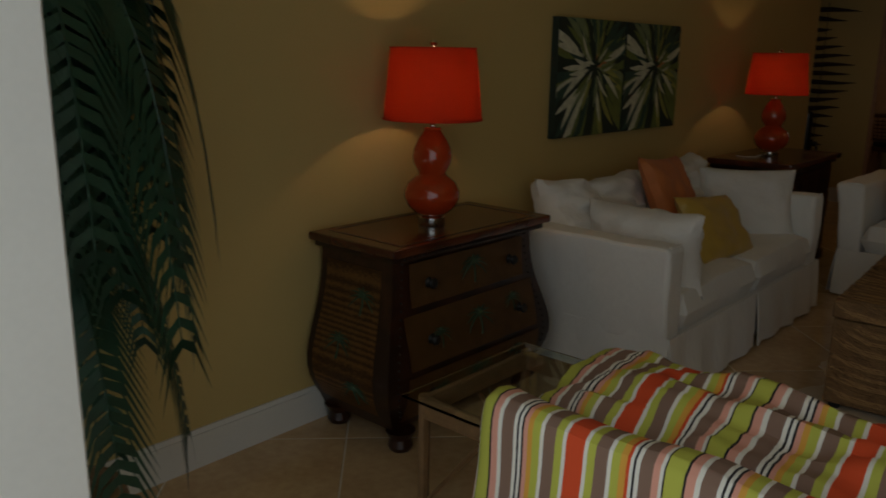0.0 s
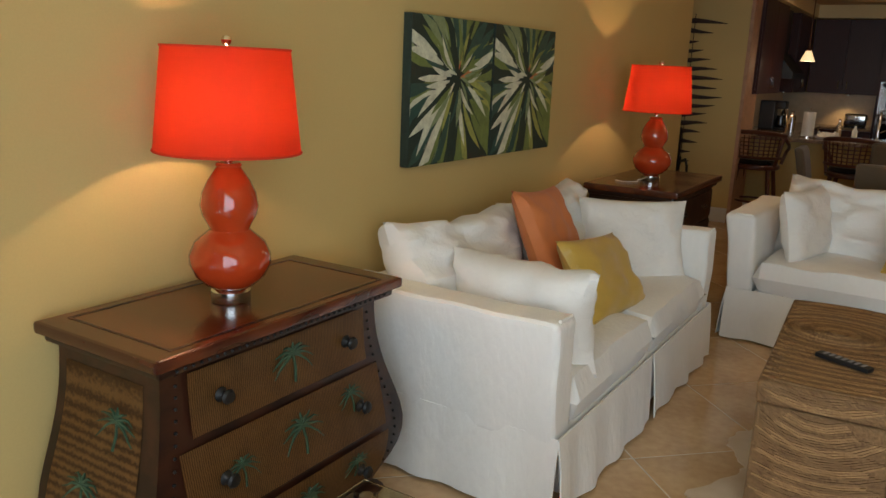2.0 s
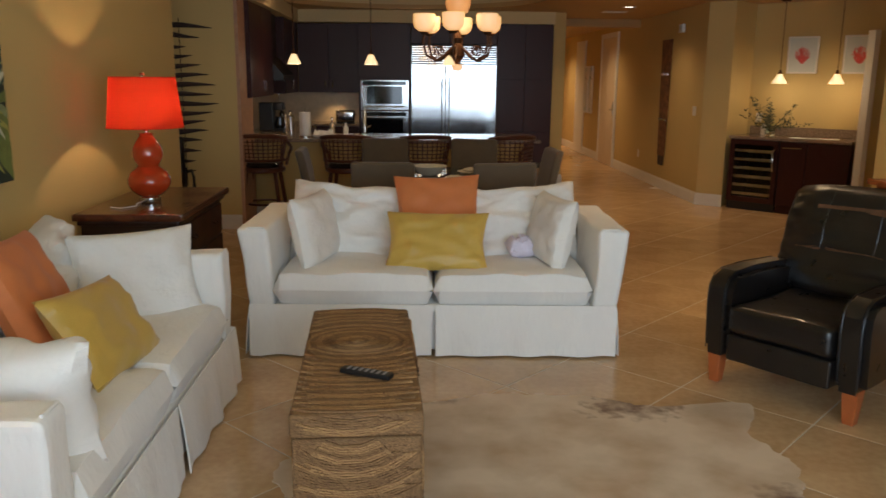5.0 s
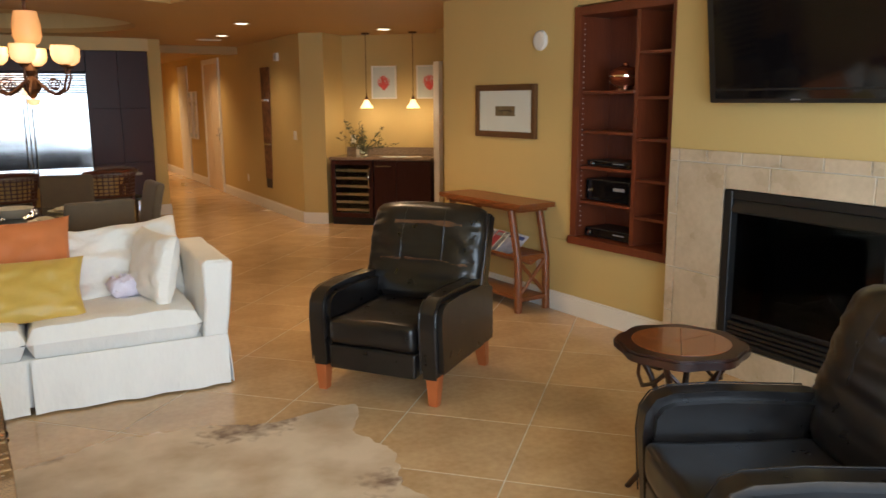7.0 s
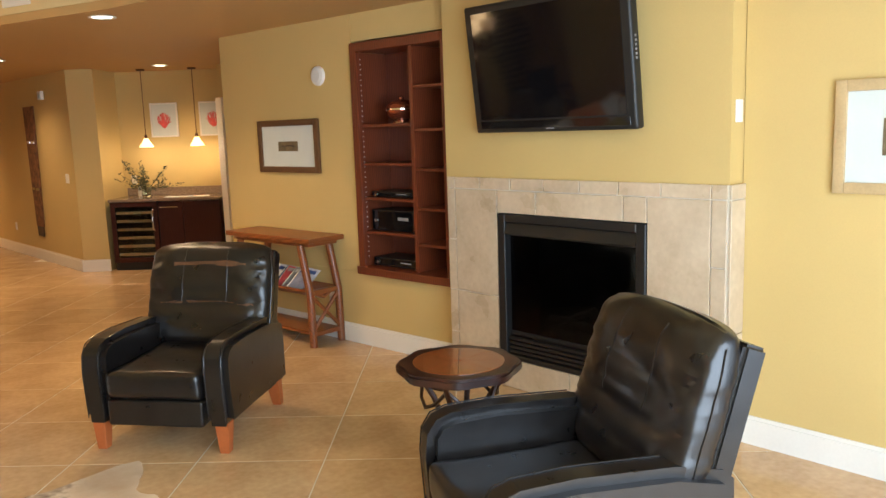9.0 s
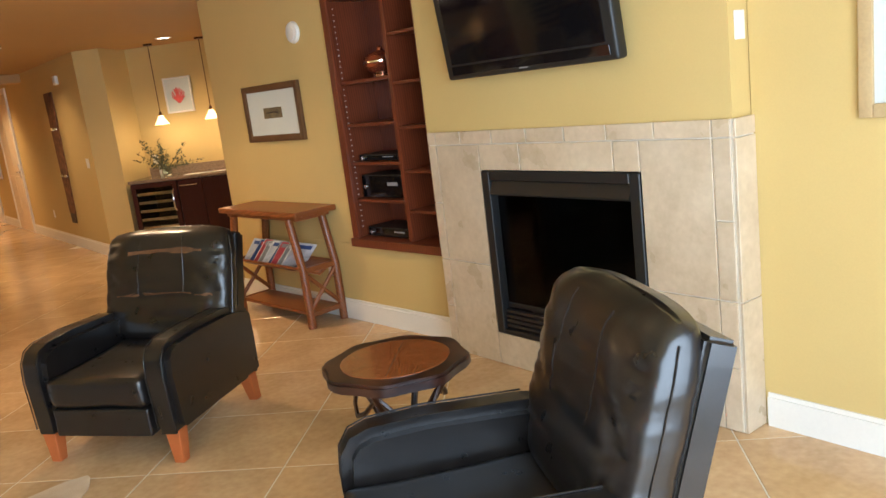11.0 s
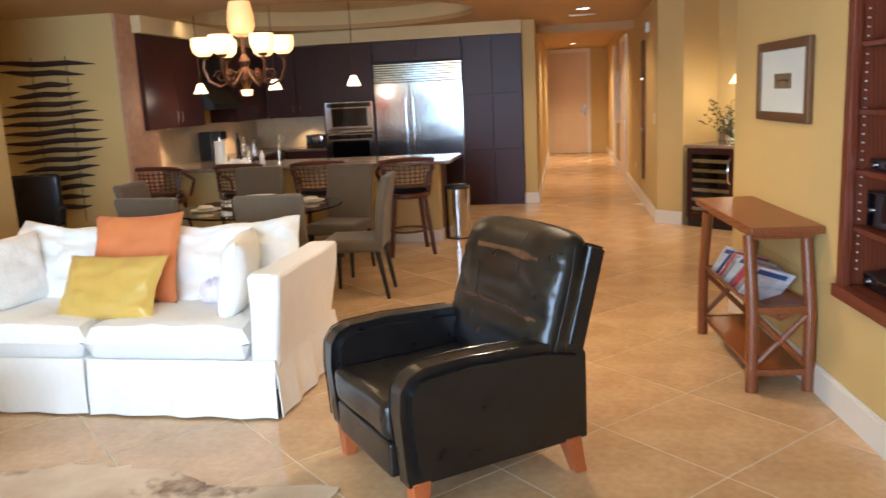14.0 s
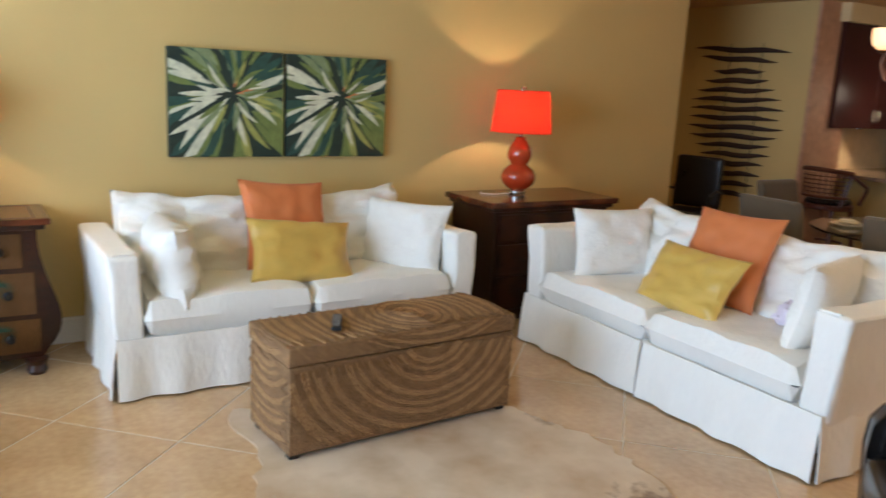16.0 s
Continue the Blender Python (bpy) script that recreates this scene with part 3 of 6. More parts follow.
for (mat, off) in ((M_rope, 0), (M_rope2, 1)):
    rope_arcs("rope_coil", lid, lambda u, v: (u, v, 0.5045), -TW / 2, TW / 2, -TL / 2, TL / 2, -0.01, 0.12, 0.012, 1.2, off, mat)
    rope_arcs("rope_coil", tk, lambda u, v: (TW / 2 + 0.003, u, v), -TL / 2, TL / 2, 0.04, TH, 0.12, TH + 0.05, 0.02, 1.0, off, mat)
    rope_arcs("rope_coil", tk, lambda u, v: (u, -TL / 2 - 0.003, v), -TW / 2, TW / 2, 0.04, TH, -0.02, TH + 0.08, 0.02, 0.6, off, mat)
    rope_arcs("rope_coil", lid, lambda u, v: (u, -TL / 2 - 0.009, v), -TW / 2, TW / 2, TH + 0.01, 0.498, -0.02, TH + 0.3, 0.2, 0.6, off, mat)
    rope_arcs("rope_coil", lid, lambda u, v: (TW / 2 + 0.009, u, v), -TL / 2, TL / 2, TH + 0.01, 0.498, 0.12, TH + 0.5, 0.3, 1.2, off, mat)
rc = thing("remote_control", "slim black television remote lying on the trunk", "remote", TRUNK @ pose(0.03, -0.28, 0.5135, 0, 0, 62))
part("body", B((-0.022, -0.10, 0), (0.022, 0.10, 0.018), 0.005), M_black, rc)
M_btn = plain("grey_button", (0.25, 0.25, 0.26), 0.5)
for i in range(7):
    for j in (-0.011, 0, 0.011):
        part("button", B((j - 0.0035, -0.08 + i * 0.024, 0.0182), (j + 0.0035, -0.069 + i * 0.024, 0.0205)), M_btn, rc)


# bombe chest of drawers
def bombe(z):
    """How far the sides swell at a height, from 0 to 1."""
    t = (z - 0.08) / 0.68
    return 0.012 + 0.092 * math.sin(math.pi * min(1, max(0, 1 - t)) ** 1.8) ** 1.3


ch = thing("bombe_chest", "dark mahogany bombe chest with bamboo drawer fronts and painted palms", "chest", pose(0.245, 1.80, 0))
CD, CL = 0.37, 0.83
bm = bmesh.new()
rows = []
for k in range(15):
    z = 0.08 + 0.68 * k / 14
    s = bombe(z)
    rows.append([bm.verts.new(p) for p in ((-CD / 2 - 0.05, -CL / 2 - s, z), (CD / 2 - 0.03 + s * 0.75, -CL / 2 - s, z), (CD / 2 - 0.03 + s * 0.75, CL / 2 + s, z), (-CD / 2 - 0.05, CL / 2 + s, z))])
for u, v in zip(rows, rows[1:]):
    for k in range(4):
        bm.faces.new((u[k], u[(k + 1) % 4], v[(k + 1) % 4], v[k]))
bm.faces.new(rows[0][::-1])
bm.faces.new(rows[-1])
body = part("body", bm, M_darkmahog, ch)
part("top", B((-CD / 2 - 0.06, -CL / 2 - 0.075, 0.785), (CD / 2 + 0.05, CL / 2 + 0.075, 0.818), 0.010), M_mahog, ch, "polished mahogany top with dark inlay")
part("top_moulding", B((-CD / 2 - 0.055, -CL / 2 - 0.05, 0.758), (CD / 2 + 0.028, CL / 2 + 0.05, 0.786), 0.010), M_darkmahog, ch)
inl = bmesh.new()
for a, b in (((-0.20, -0.42), (0.20, -0.412)), ((-0.20, 0.412), (0.20, 0.42)), ((-0.20, -0.412), (-0.192, 0.412)), ((0.192, -0.412), (0.20, 0.412))):
    box(inl, (*a, 0.8182), (*b, 0.8192))
part("inlay", inl, M_darkmahog, ch)
M_palm = plain("painted_palm_green", (0.045, 0.085, 0.045), 0.5, vary=0.3, scale=30)


def palm_motif(to3, u, v, s, seed):
    """A small painted palm: fronds and a trunk in low relief."""
    rnd = random.Random(seed)
    bm = bmesh.new()
    for k in range(9):
        a = math.pi * (k / 8) * 1.25 - 0.39
        pts = []
        for i in range(5):
            f = i / 4
            uu, vv = u + s * f * math.cos(a), v + s * (f * math.sin(a) * 0.8 - 0.55 * f * f * (0.6 + rnd.random() * 0.3))
            pts.append(to3(uu, vv))
        tube(bm, pts, s * 0.085, 4, s * 0.02)
    tube(bm, [to3(u, v), to3(u + s * 0.08, v - s * 0.5), to3(u + s * 0.02, v - s)], s * 0.05, 4)
    return bm


def front(u, v, off=0.016):
    return (CD / 2 - 0.03 + bombe(v) * 0.75 + off, u, v)


def side(u, v, off=0.006):
    return (u, -CL / 2 - bombe(v) - off, v)


for n, (z0, z1) in enumerate(((0.565, 0.735), (0.335, 0.54), (0.12, 0.31))):
    bm = bmesh.new()
    hw = CL / 2 - 0.06
    cols = []
    for i in range(13):
        u = -hw + 2 * hw * i / 12
        wid = 1 + 0.22 * (bombe((z0 + z1) / 2) - 0.02) / 0.085
        cols.append([bm.verts.new(front(u * wid, z0 + (z1 - z0) * k / 6, 0.012)) for k in range(7)])
    for c0, c1 in zip(cols, cols[1:]):
        for k in range(6):
            bm.faces.new((c0[k], c0[k + 1], c1[k + 1], c1[k]))
    bmesh.ops.solidify(bm, geom=list(bm.faces), thickness=0.02)
    dr = part("drawer", bm, M_bamboo, ch, "bamboo-weave drawer front")
    for s in (-1, 1):
        u, v = s * 0.255 * (1.1 if n else 1), (z0 + z1) / 2
        f = front(u, v, 0.014)
        kb = LA([(0, 0.0), (0.017, 0.0), (0.021, 0.004), (0.012, 0.010), (0.009, 0.018), (0.017, 0.024), (0.021, 0.031), (0.016, 0.039), (0, 0.042)], 14)
        part("knob", kb, M_iron, dr, m=Matrix.Translation(f) @ pose(0, 0, 0, 0, 90, 0))
    part("palm_decoration", palm_motif(lambda a, b: front(a, b, 0.0165), 0.02, (z0 + z1) / 2 + 0.03, 0.085, n), M_palm, dr, "green painted palm in low relief")
    if n:
        part("palm_decoration", palm_motif(lambda a, b: front(a, b, 0.0165), 0.25, (z0 + z1) / 2 + 0.05, 0.06, n + 5), M_palm, dr)
        part("palm_decoration", palm_motif(lambda a, b: front(a, b, 0.0165), -0.22, (z0 + z1) / 2 + 0.01, 0.06, n + 9), M_palm, dr)
bm = bmesh.new()
grid = [[bm.verts.new(side(-0.20 + 0.30 * i / 8 + (bombe(0.14 + 0.57 * j / 14) * 0.5 if i == 8 else 0), 0.14 + 0.57 * j / 14, 0.002)) for j in range(15)] for i in range(9)]
for c0, c1 in zip(grid, grid[1:]):
    for j in range(14):
        bm.faces.new((c0[j], c0[j + 1], c1[j + 1], c1[j]))
bmesh.ops.solidify(bm, geom=list(bm.faces), thickness=0.003)
part("side_panel", bm, M_bamboo, ch, "bamboo-weave side panel")
for k, (u, v) in enumerate(((0.02, 0.60), (-0.06, 0.42), (0.04, 0.25))):
    part("palm_decoration", palm_motif(side, u, v, 0.075, 20 + k), M_palm, body)
nail = bmesh.new()
bmesh.ops.create_icosphere(nail, subdivisions=1, radius=0.0055)
nail_mesh = mesh_of("nailhead", nail, M_iron)
spots = [front(s * (CL / 2 - 0.025 + (bombe(0.12 + 0.62 * k / 21) - 0.02) * 0.9), 0.12 + 0.62 * k / 21, 0.004) for k in range(22) for s in (-1, 1)]
spots += [(CD / 2 + 0.03, -CL / 2 + CL * k / 33, 0.771) for k in range(34)]
for p in spots:
    nh = new("nailhead", nail_mesh)
    nh.parent = ch
    nh.matrix_basis = Matrix.Translation(p)
for s in (-1, 1):
    for x in (-CD / 2 + 0.0, CD / 2 - 0.01):
        part("foot", LA([(0, 0), (0.04, 0), (0.05, 0.02), (0.042, 0.05), (0.06, 0.082), (0, 0.082)], 12, (x, s * (CL / 2 - 0.02))), M_darkmahog, ch)


# gourd lamps
def gourd_lamp(m, cord):
    o = thing("table_lamp", "glossy orange double-gourd lamp with a red drum shade", "lamp", m, "pair of red lamps")
    part("base_ring", LA([(0, 0), (0.058, 0), (0.060, 0.004), (0.060, 0.034), (0.055, 0.04), (0, 0.04)], 32), M_chrome, o, "polished chrome base ring")
    prof = [(0.0, 0.04), (0.052, 0.04), (0.075, 0.055), (0.105, 0.085), (0.122, 0.125), (0.122, 0.155), (0.105, 0.195), (0.075, 0.222), (0.060, 0.236), (0.064, 0.25),
            (0.082, 0.285), (0.087, 0.315), (0.080, 0.355), (0.062, 0.395), (0.043, 0.425), (0.036, 0.436), (0.040, 0.442), (0.034, 0.450), (0, 0.45)]
    prof = [(r, 0.04 + (z - 0.04) * 0.90) for r, z in prof]
    part("gourd_body", LA(prof, 40), M_ceramic, o, "glossy orange glazed gourd body")
    part("neck", LA([(0, 0.409), (0.012, 0.409), (0.014, 0.418), (0.009, 0.43), (0.012, 0.44), (0.012, 0.48), (0, 0.48)], 16), M_chrome, o)
    sh = LA([(0.213, 0.440), (0.182, 0.726)], 48)
    bmesh.ops.solidify(sh, geom=list(sh.faces), thickness=0.003)
    shade = part("shade", sh, M_shade, o, "red fabric drum shade")
    for z, r in ((0.442, 0.2135), (0.725, 0.1825)):
        part("shade_rim", T([(r * math.cos(k * math.tau / 40), r * math.sin(k * math.tau / 40), z) for k in range(41)], 0.0035, 6), M_shade, shade)
    sp = bmesh.new()
    for k in range(3):
        a = k * math.tau / 3
        tube(sp, [(0, 0, 0.718), (0.182 * math.cos(a), 0.182 * math.sin(a), 0.718)], 0.0025, 5)
    tube(sp, [(0.03, 0, 0.48), (0.055, 0, 0.58), (0.03, 0, 0.69), (0, 0, 0.718)], 0.0025, 5)
    tube(sp, [(-0.03, 0, 0.48), (-0.055, 0, 0.58), (-0.03, 0, 0.69), (0, 0, 0.718)], 0.0025, 5)
    part("harp", sp, M_chrome, o)
    part("finial", LA([(0, 0.718), (0.007, 0.718), (0.006, 0.732), (0.013, 0.738), (0.015, 0.747), (0.010, 0.757), (0, 0.759)], 14), M_chrome, o, "chrome ball finial")
    part("bulb", LA([(0, 0.48), (0.014, 0.48), (0.028, 0.515), (0.028, 0.53), (0.018, 0.545), (0, 0.55)], 14), M_lampbulb, o, "lit warm bulb")
    if cord:
        part("cord", T([(-0.02, 0.05, 0.006), (-0.06, -0.06, 0.005), (-0.03, -0.16, 0.005), (-0.09, -0.24, 0.005), (-0.16, -0.2, 0.005)], 0.0035, 6), M_white, o, "thin white cord")
    lamp("lamp_glow", "POINT", m @ pose(0, 0, 0.562), 20, (1.0, 0.64, 0.32), 0.022)
    return o


M_lampbulb = glow("lamp_bulb", (1.0, 0.7, 0.4), 8.0)
gourd_lamp(pose(0.25, 1.755, 0.8195) @ Matrix.Diagonal((0.93, 0.93, 0.97, 1)), False)
gourd_lamp(pose(0.35, 5.28, 0.826), True)

# nightstand chest between the sofas
sc = thing("side_chest", "dark brown three-drawer chest beside the sofas", "chest", pose(0.36, 5.42, 0))
part("body", B((-0.28, -0.50, 0.06), (0.24, 0.50, 0.76), 0.006), M_darkmahog, sc)
part("top", B((-0.30, -0.56, 0.785), (0.29, 0.56, 0.825), 0.010), M_mahog, sc)
part("moulding", B((-0.29, -0.53, 0.755), (0.265, 0.53, 0.786), 0.012), M_darkmahog, sc)
part("plinth", B((-0.285, -0.515, 0.0), (0.255, 0.515, 0.075), 0.008), M_darkmahog, sc)
for z0, z1 in ((0.55, 0.735), (0.33, 0.53), (0.10, 0.31)):
    d = part("drawer", B((0.238, -0.46, z0), (0.256, 0.46, z1), 0.006), M_darkmahog, sc)
    for s in (-0.24, 0.24):
        part("handle", T([(0.256, s - 0.045, (z0 + z1) / 2 + 0.01), (0.276, s - 0.03, (z0 + z1) / 2 - 0.008), (0.276, s + 0.03, (z0 + z1) / 2 - 0.008), (0.256, s + 0.045, (z0 + z1) / 2 + 0.01)], 0.004, 6), M_iron, d)


# pair of canvases with painted leaves
M_canvas = plain("dark_green_canvas", (0.018, 0.032, 0.022), 0.7, vary=0.4, scale=9, fine=60, bump=0.2)
LEAF = [plain("paint_" + n, c, 0.65, vary=0.3, scale=20, fine=90, bump=0.3) for n, c in (("green", (0.16, 0.20, 0.05)), ("cream", (0.62, 0.62, 0.46)), ("sage", (0.22, 0.27, 0.13)), ("dark", (0.03, 0.075, 0.055)), ("orange", (0.50, 0.17, 0.05)), ("lime", (0.34, 0.34, 0.08)))]


def canvas(y0, y1, z0, z1):
    w, h = y1 - y0, z1 - z0
    o = thing("leaf_painting", "square canvas painted with radiating green and cream leaves", "painting", pose(-0.03, y0, z0), "pair of leaf paintings")
    part("canvas", B((0.003, 0.0, 0.0), (0.045, w, h), 0.003), M_canvas, o)
    rnd = random.Random(4)
    beds = {k: bmesh.new() for k in range(6)}
    cu, cv = 0.55 * w, 0.60 * h
    for k in range(120):
        a = rnd.uniform(0, math.tau)
        ring = rnd.random()
        r0, r1 = (0.02 + 0.30 * ring) * w, (0.16 + 0.75 * ring) * w
        wd = (0.012 + 0.03 * ring) * w
        kind = 4 if ring < 0.12 and rnd.random() < 0.5 else rnd.choice((0, 0, 2, 2, 0, 3, 3, 5, 2, 1, 0))
        if math.cos(a) < -0.75 and rnd.random() < 0.5:
            kind = 1
        d, n = Vector((math.cos(a), math.sin(a))), Vector((-math.sin(a), math.cos(a)))
        poly = []
        for f, s in ((0, 0.25), (0.3, 0.9), (0.6, 1.0), (0.85, 0.5), (1, 0.03)):
            poly.append((f, s))
        pts = [(f, s) for f, s in poly] + [(f, -s) for f, s in reversed(poly)]
        x = 0.0455 + 0.0012 * (1 - ring) + k * 0.000012
        bm = beds[kind]
        vs = []
        bend = rnd.uniform(-0.12, 0.12) * w
        for f, s in pts:
            p = Vector((cu, cv)) + d * (r0 + (r1 - r0) * f) + n * (s * wd + bend * f * f)
            vs.append(bm.verts.new((x, min(w - 0.001, max(0.001, p.x)), min(h - 0.001, max(0.001, p.y)))))
        for i in range(4):
            bm.faces.new((vs[i], vs[i + 1], vs[8 - i], vs[9 - i]))
    for k, bm in beds.items():
        part("painted_leaves", bm, LEAF[k], o, smooth=False)


canvas(2.975, 3.67, 1.07, 1.705)
canvas(3.69, 4.385, 1.07, 1.705)


# leather recliners
M_worn = plain("worn_brown_leather", (0.10, 0.045, 0.018), 0.5, vary=0.4, scale=26, fine=120, bump=0.3)


def recliner(m, label, worn=False):
    o = thing("recliner", label, "armchair", m, "pair of leather recliners")
    W, D = 0.83, 0.85
    for s in (-1, 1):
        x0, x1 = sorted((s * W / 2, s * (W / 2 - 0.145)))
        prof = [(-D / 2 + 0.01, 0.16), (-D / 2 - 0.012, 0.44), (-D / 2 - 0.004, 0.53), (-D / 2 + 0.03, 0.58), (-D / 2 + 0.09, 0.602), (-D / 2 + 0.27, 0.61), (D / 2 - 0.25, 0.595), (D / 2 - 0.07, 0.555), (D / 2 - 0.03, 0.52), (D / 2 - 0.03, 0.16)]
        bm = PR([(a, b) for a, b in prof], x0, x1, "x")
        bmesh.ops.bevel(bm, geom=[e for e in bm.edges if abs((e.verts[0].co - e.verts[1].co).x) < 1e-5], offset=0.034, segments=4, affect="EDGES")
        for q in range(1, 9):
            bmesh.ops.bisect_plane(bm, geom=list(bm.verts) + list(bm.edges) + list(bm.faces), plane_co=(0, -D / 2 + D * q / 9, 0), plane_no=(0, 1, 0))
        for q in range(1, 5):
            bmesh.ops.bisect_plane(bm, geom=list(bm.verts) + list(bm.edges) + list(bm.faces), plane_co=(0, 0, 0.16 + 0.09 * q), plane_no=(0, 0, 1))
        bmesh.ops.remove_doubles(bm, verts=bm.verts, dist=0.002)
        for v in bm.verts:
            v.co.x += noise.noise(v.co * 2.5 + Vector((s, 0, 3))) * 0.005
        arm = part("arm", bm, M_leather, o)
        for xs in (x0 + 0.026, x1 - 0.026):
            part("seam", T([(xs, -D / 2 + 0.003, 0.19), (xs, -D / 2 - 0.014, 0.44), (xs, -D / 2 - 0.005, 0.53), (xs, -D / 2 + 0.03, 0.583), (xs, -D / 2 + 0.09, 0.604), (xs, -D / 2 + 0.27, 0.612), (xs, D / 2 - 0.25, 0.597)], 0.0032, 5), M_leather, arm)
    part("seat_cushion", softbox((-W / 2 + 0.147, -D / 2 - 0.02, 0.30), (W / 2 - 0.147, D / 2 - 0.2, 0.45), 0.045, 8, 0.010, 2), M_leather, o)
    part("footrest", softbox((-W / 2 + 0.147, -D / 2 - 0.008, 0.155), (W / 2 - 0.147, -D / 2 + 0.10, 0.295), 0.015, 5, 0.004, 4), M_leather, o)
    part("base", B((-W / 2 + 0.14, -D / 2 + 0.1, 0.15), (W / 2 - 0.14, D / 2 - 0.04, 0.30), 0.01), M_leather, o)
    # raked back: loose pillowed front with creases, firm shell behind

    def spine(z):
        return 0.285 + 0.30 * (z - 0.30)

    def skin(a, v):
        c, q = math.cos(a), math.sin(a)
        z = 0.42 + 0.59 * v
        end = (1 - abs(2 * v - 1) ** 7) ** 0.4
        half = (0.385 - 0.012 * max(0, v - 0.75) / 0.25) * (0.90 + 0.10 * end)
        x = math.copysign(abs(c) ** 0.42, c) * half
        d = math.copysign(abs(q) ** 0.62, q) * 0.105 * end
        z -= 0.028 * abs(x / 0.355) ** 3 * v
        front = max(0, -q)
        u = x / 0.355
        tuck = 0.007 * math.exp(-((v - 0.40 - 0.05 * u * u) / 0.045) ** 2) + 0.010 * math.exp(-((abs(u) - 0.36) / 0.035) ** 2) * (v > 0.15)
        r1 = 1 - abs(noise.noise(Vector((u * 2.2 + 3, v * 9 + u * 2, 1.3)))) * 3.2
        side_ = math.exp(-((abs(u) - 0.93) / 0.16) ** 2)
        r3 = 1 - abs(noise.noise(Vector((u * 3, v * 24, 8.4)))) * 3.0
        crease = 0.008 * max(0, r1) ** 2 + 0.009 * side_ * max(0, r3)
        puff = noise.noise(Vector((u * 2.5, v * 4, 2))) * 0.012
        y = spine(z) - 0.105 + d + front * (tuck + crease + puff)
        return Vector((x * (1 - 0.02 * side_ * max(0, r3)), y, z))

    bm = bmesh.new()
    n, k = 72, 40
    rings = [[bm.verts.new(skin(math.tau * i / n, (j + 0.02) / (k + 0.04))) for i in range(n)] for j in range(k + 1)]
    for u, v in zip(rings, rings[1:]):
        for i in range(n):
            bm.faces.new((u[i], u[(i + 1) % n], v[(i + 1) % n], v[i]))
    bm.faces.new(rings[0][::-1])
    bm.faces.new(rings[-1])
    back = part("backrest", bm, M_leather, o, "creased pillowed black leather backrest with vertical seams")
    for a in (math.pi + 0.03, math.tau - 0.03):
        part("side_seam", T([skin(a, 0.06 + 0.88 * i / 16) + Vector((0.002 if a > 4 else -0.002, -0.001, 0)) for i in range(17)], 0.003, 5), M_leather, back)
    for u in (-0.36, 0.36):
        a = math.pi + math.acos(abs(u) ** (1 / 0.42)) if u < 0 else math.tau - math.acos(abs(u) ** (1 / 0.42))
        part("panel_seam", T([skin(a, 0.45 + 0.5 * i / 12) + Vector((0, -0.0005, 0)) for i in range(13)], 0.0026, 5), M_leather, back)
    if worn:
        for a0, a1, v0, v1 in ((4.25, 4.9, 0.44, 0.455), (4.95, 5.35, 0.42, 0.43), (4.5, 5.1, 0.80, 0.84)):
            wm = bmesh.new()
            g = [[wm.verts.new(skin(a0 + (a1 - a0) * i / 10, v0 + (v1 - v0) * j / 3 + 0.012 * math.sin(i * 0.9 + j) * (0.3 + i / 10)) + Vector((0, -0.0018, 0.0))) for j in range(4)] for i in range(11)]
            for p, q in zip(g, g[1:]):
                for j in range(3):
                    wm.faces.new((p[j], p[j + 1], q[j + 1], q[j]))
            part("worn_patch", wm, M_worn, back, "rubbed brown patch in the leather")
    bm = bmesh.new()
    prism(bm, [(spine(0.30) - 0.045, 0.30), (spine(0.30) + 0.045, 0.29), (spine(0.93) + 0.045, 0.925), (spine(0.95) - 0.045, 0.955)], -0.372, 0.372, "x")
    bmesh.ops.bevel(bm, geom=list(bm.edges), offset=0.013, segments=3, affect="EDGES")
    part("back_shell", bm, M_leather, o, "firm smooth leather back shell")
    for x in (-W / 2 + 0.065, W / 2 - 0.065):
        for y, t in ((-D / 2 + 0.06, 0.0), (D / 2 - 0.10, 0.05)):
            bm = bmesh.new()
            r0 = [bm.verts.new((x + a * 0.026, y + t + b * 0.026, 0.0)) for a, b in ((-1, -1), (1, -1), (1, 1), (-1, 1))]
            r1 = [bm.verts.new((x + a * 0.038, y + b * 0.038, 0.17)) for a, b in ((-1, -1), (1, -1), (1, 1), (-1, 1))]
            for q in range(4):
                bm.faces.new((r0[q], r0[(q + 1) % 4], r1[(q + 1) % 4], r1[q]))
            bm.faces.new(r0[::-1])
            bm.faces.new(r1)
            bmesh.ops.bevel(bm, geom=list(bm.edges), offset=0.004, segments=1, affect="EDGES")
            part("leg", bm, M_legwood, o, "reddish tapered wooden leg")
    return o


recliner(pose(4.015, 4.45, 0, 0, 0, -53), "black leather recliner with rubbed brown patches and reddish legs", True)
recliner(pose(4.175, 1.88, 0, 0, 0, -117), "black leather recliner armchair with reddish wooden legs")

# small round table
M_burst = wavy("sunburst_veneer", (0.12, 0.034, 0.009), (0.29, 0.095, 0.025), 0.2, 30, 7, direction="Y", bump=0.02, coat=0.4, stretch=(0.5, 1, 1), sharp=(0.05, 1.0))
rt = thing("round_table", "small round table with a sunburst veneer top", "table", pose(4.31, 2.56, 0) @ Matrix.Diagonal((0.9, 0.9, 1, 1)))
n = 48
rim_o = [((0.285 + 0.010 * math.cos(8 * k * math.tau / n)) * math.cos(k * math.tau / n), (0.285 + 0.010 * math.cos(8 * k * math.tau / n)) * math.sin(k * math.tau / n)) for k in range(n)]
bm = PR(rim_o, 0.640, 0.682)
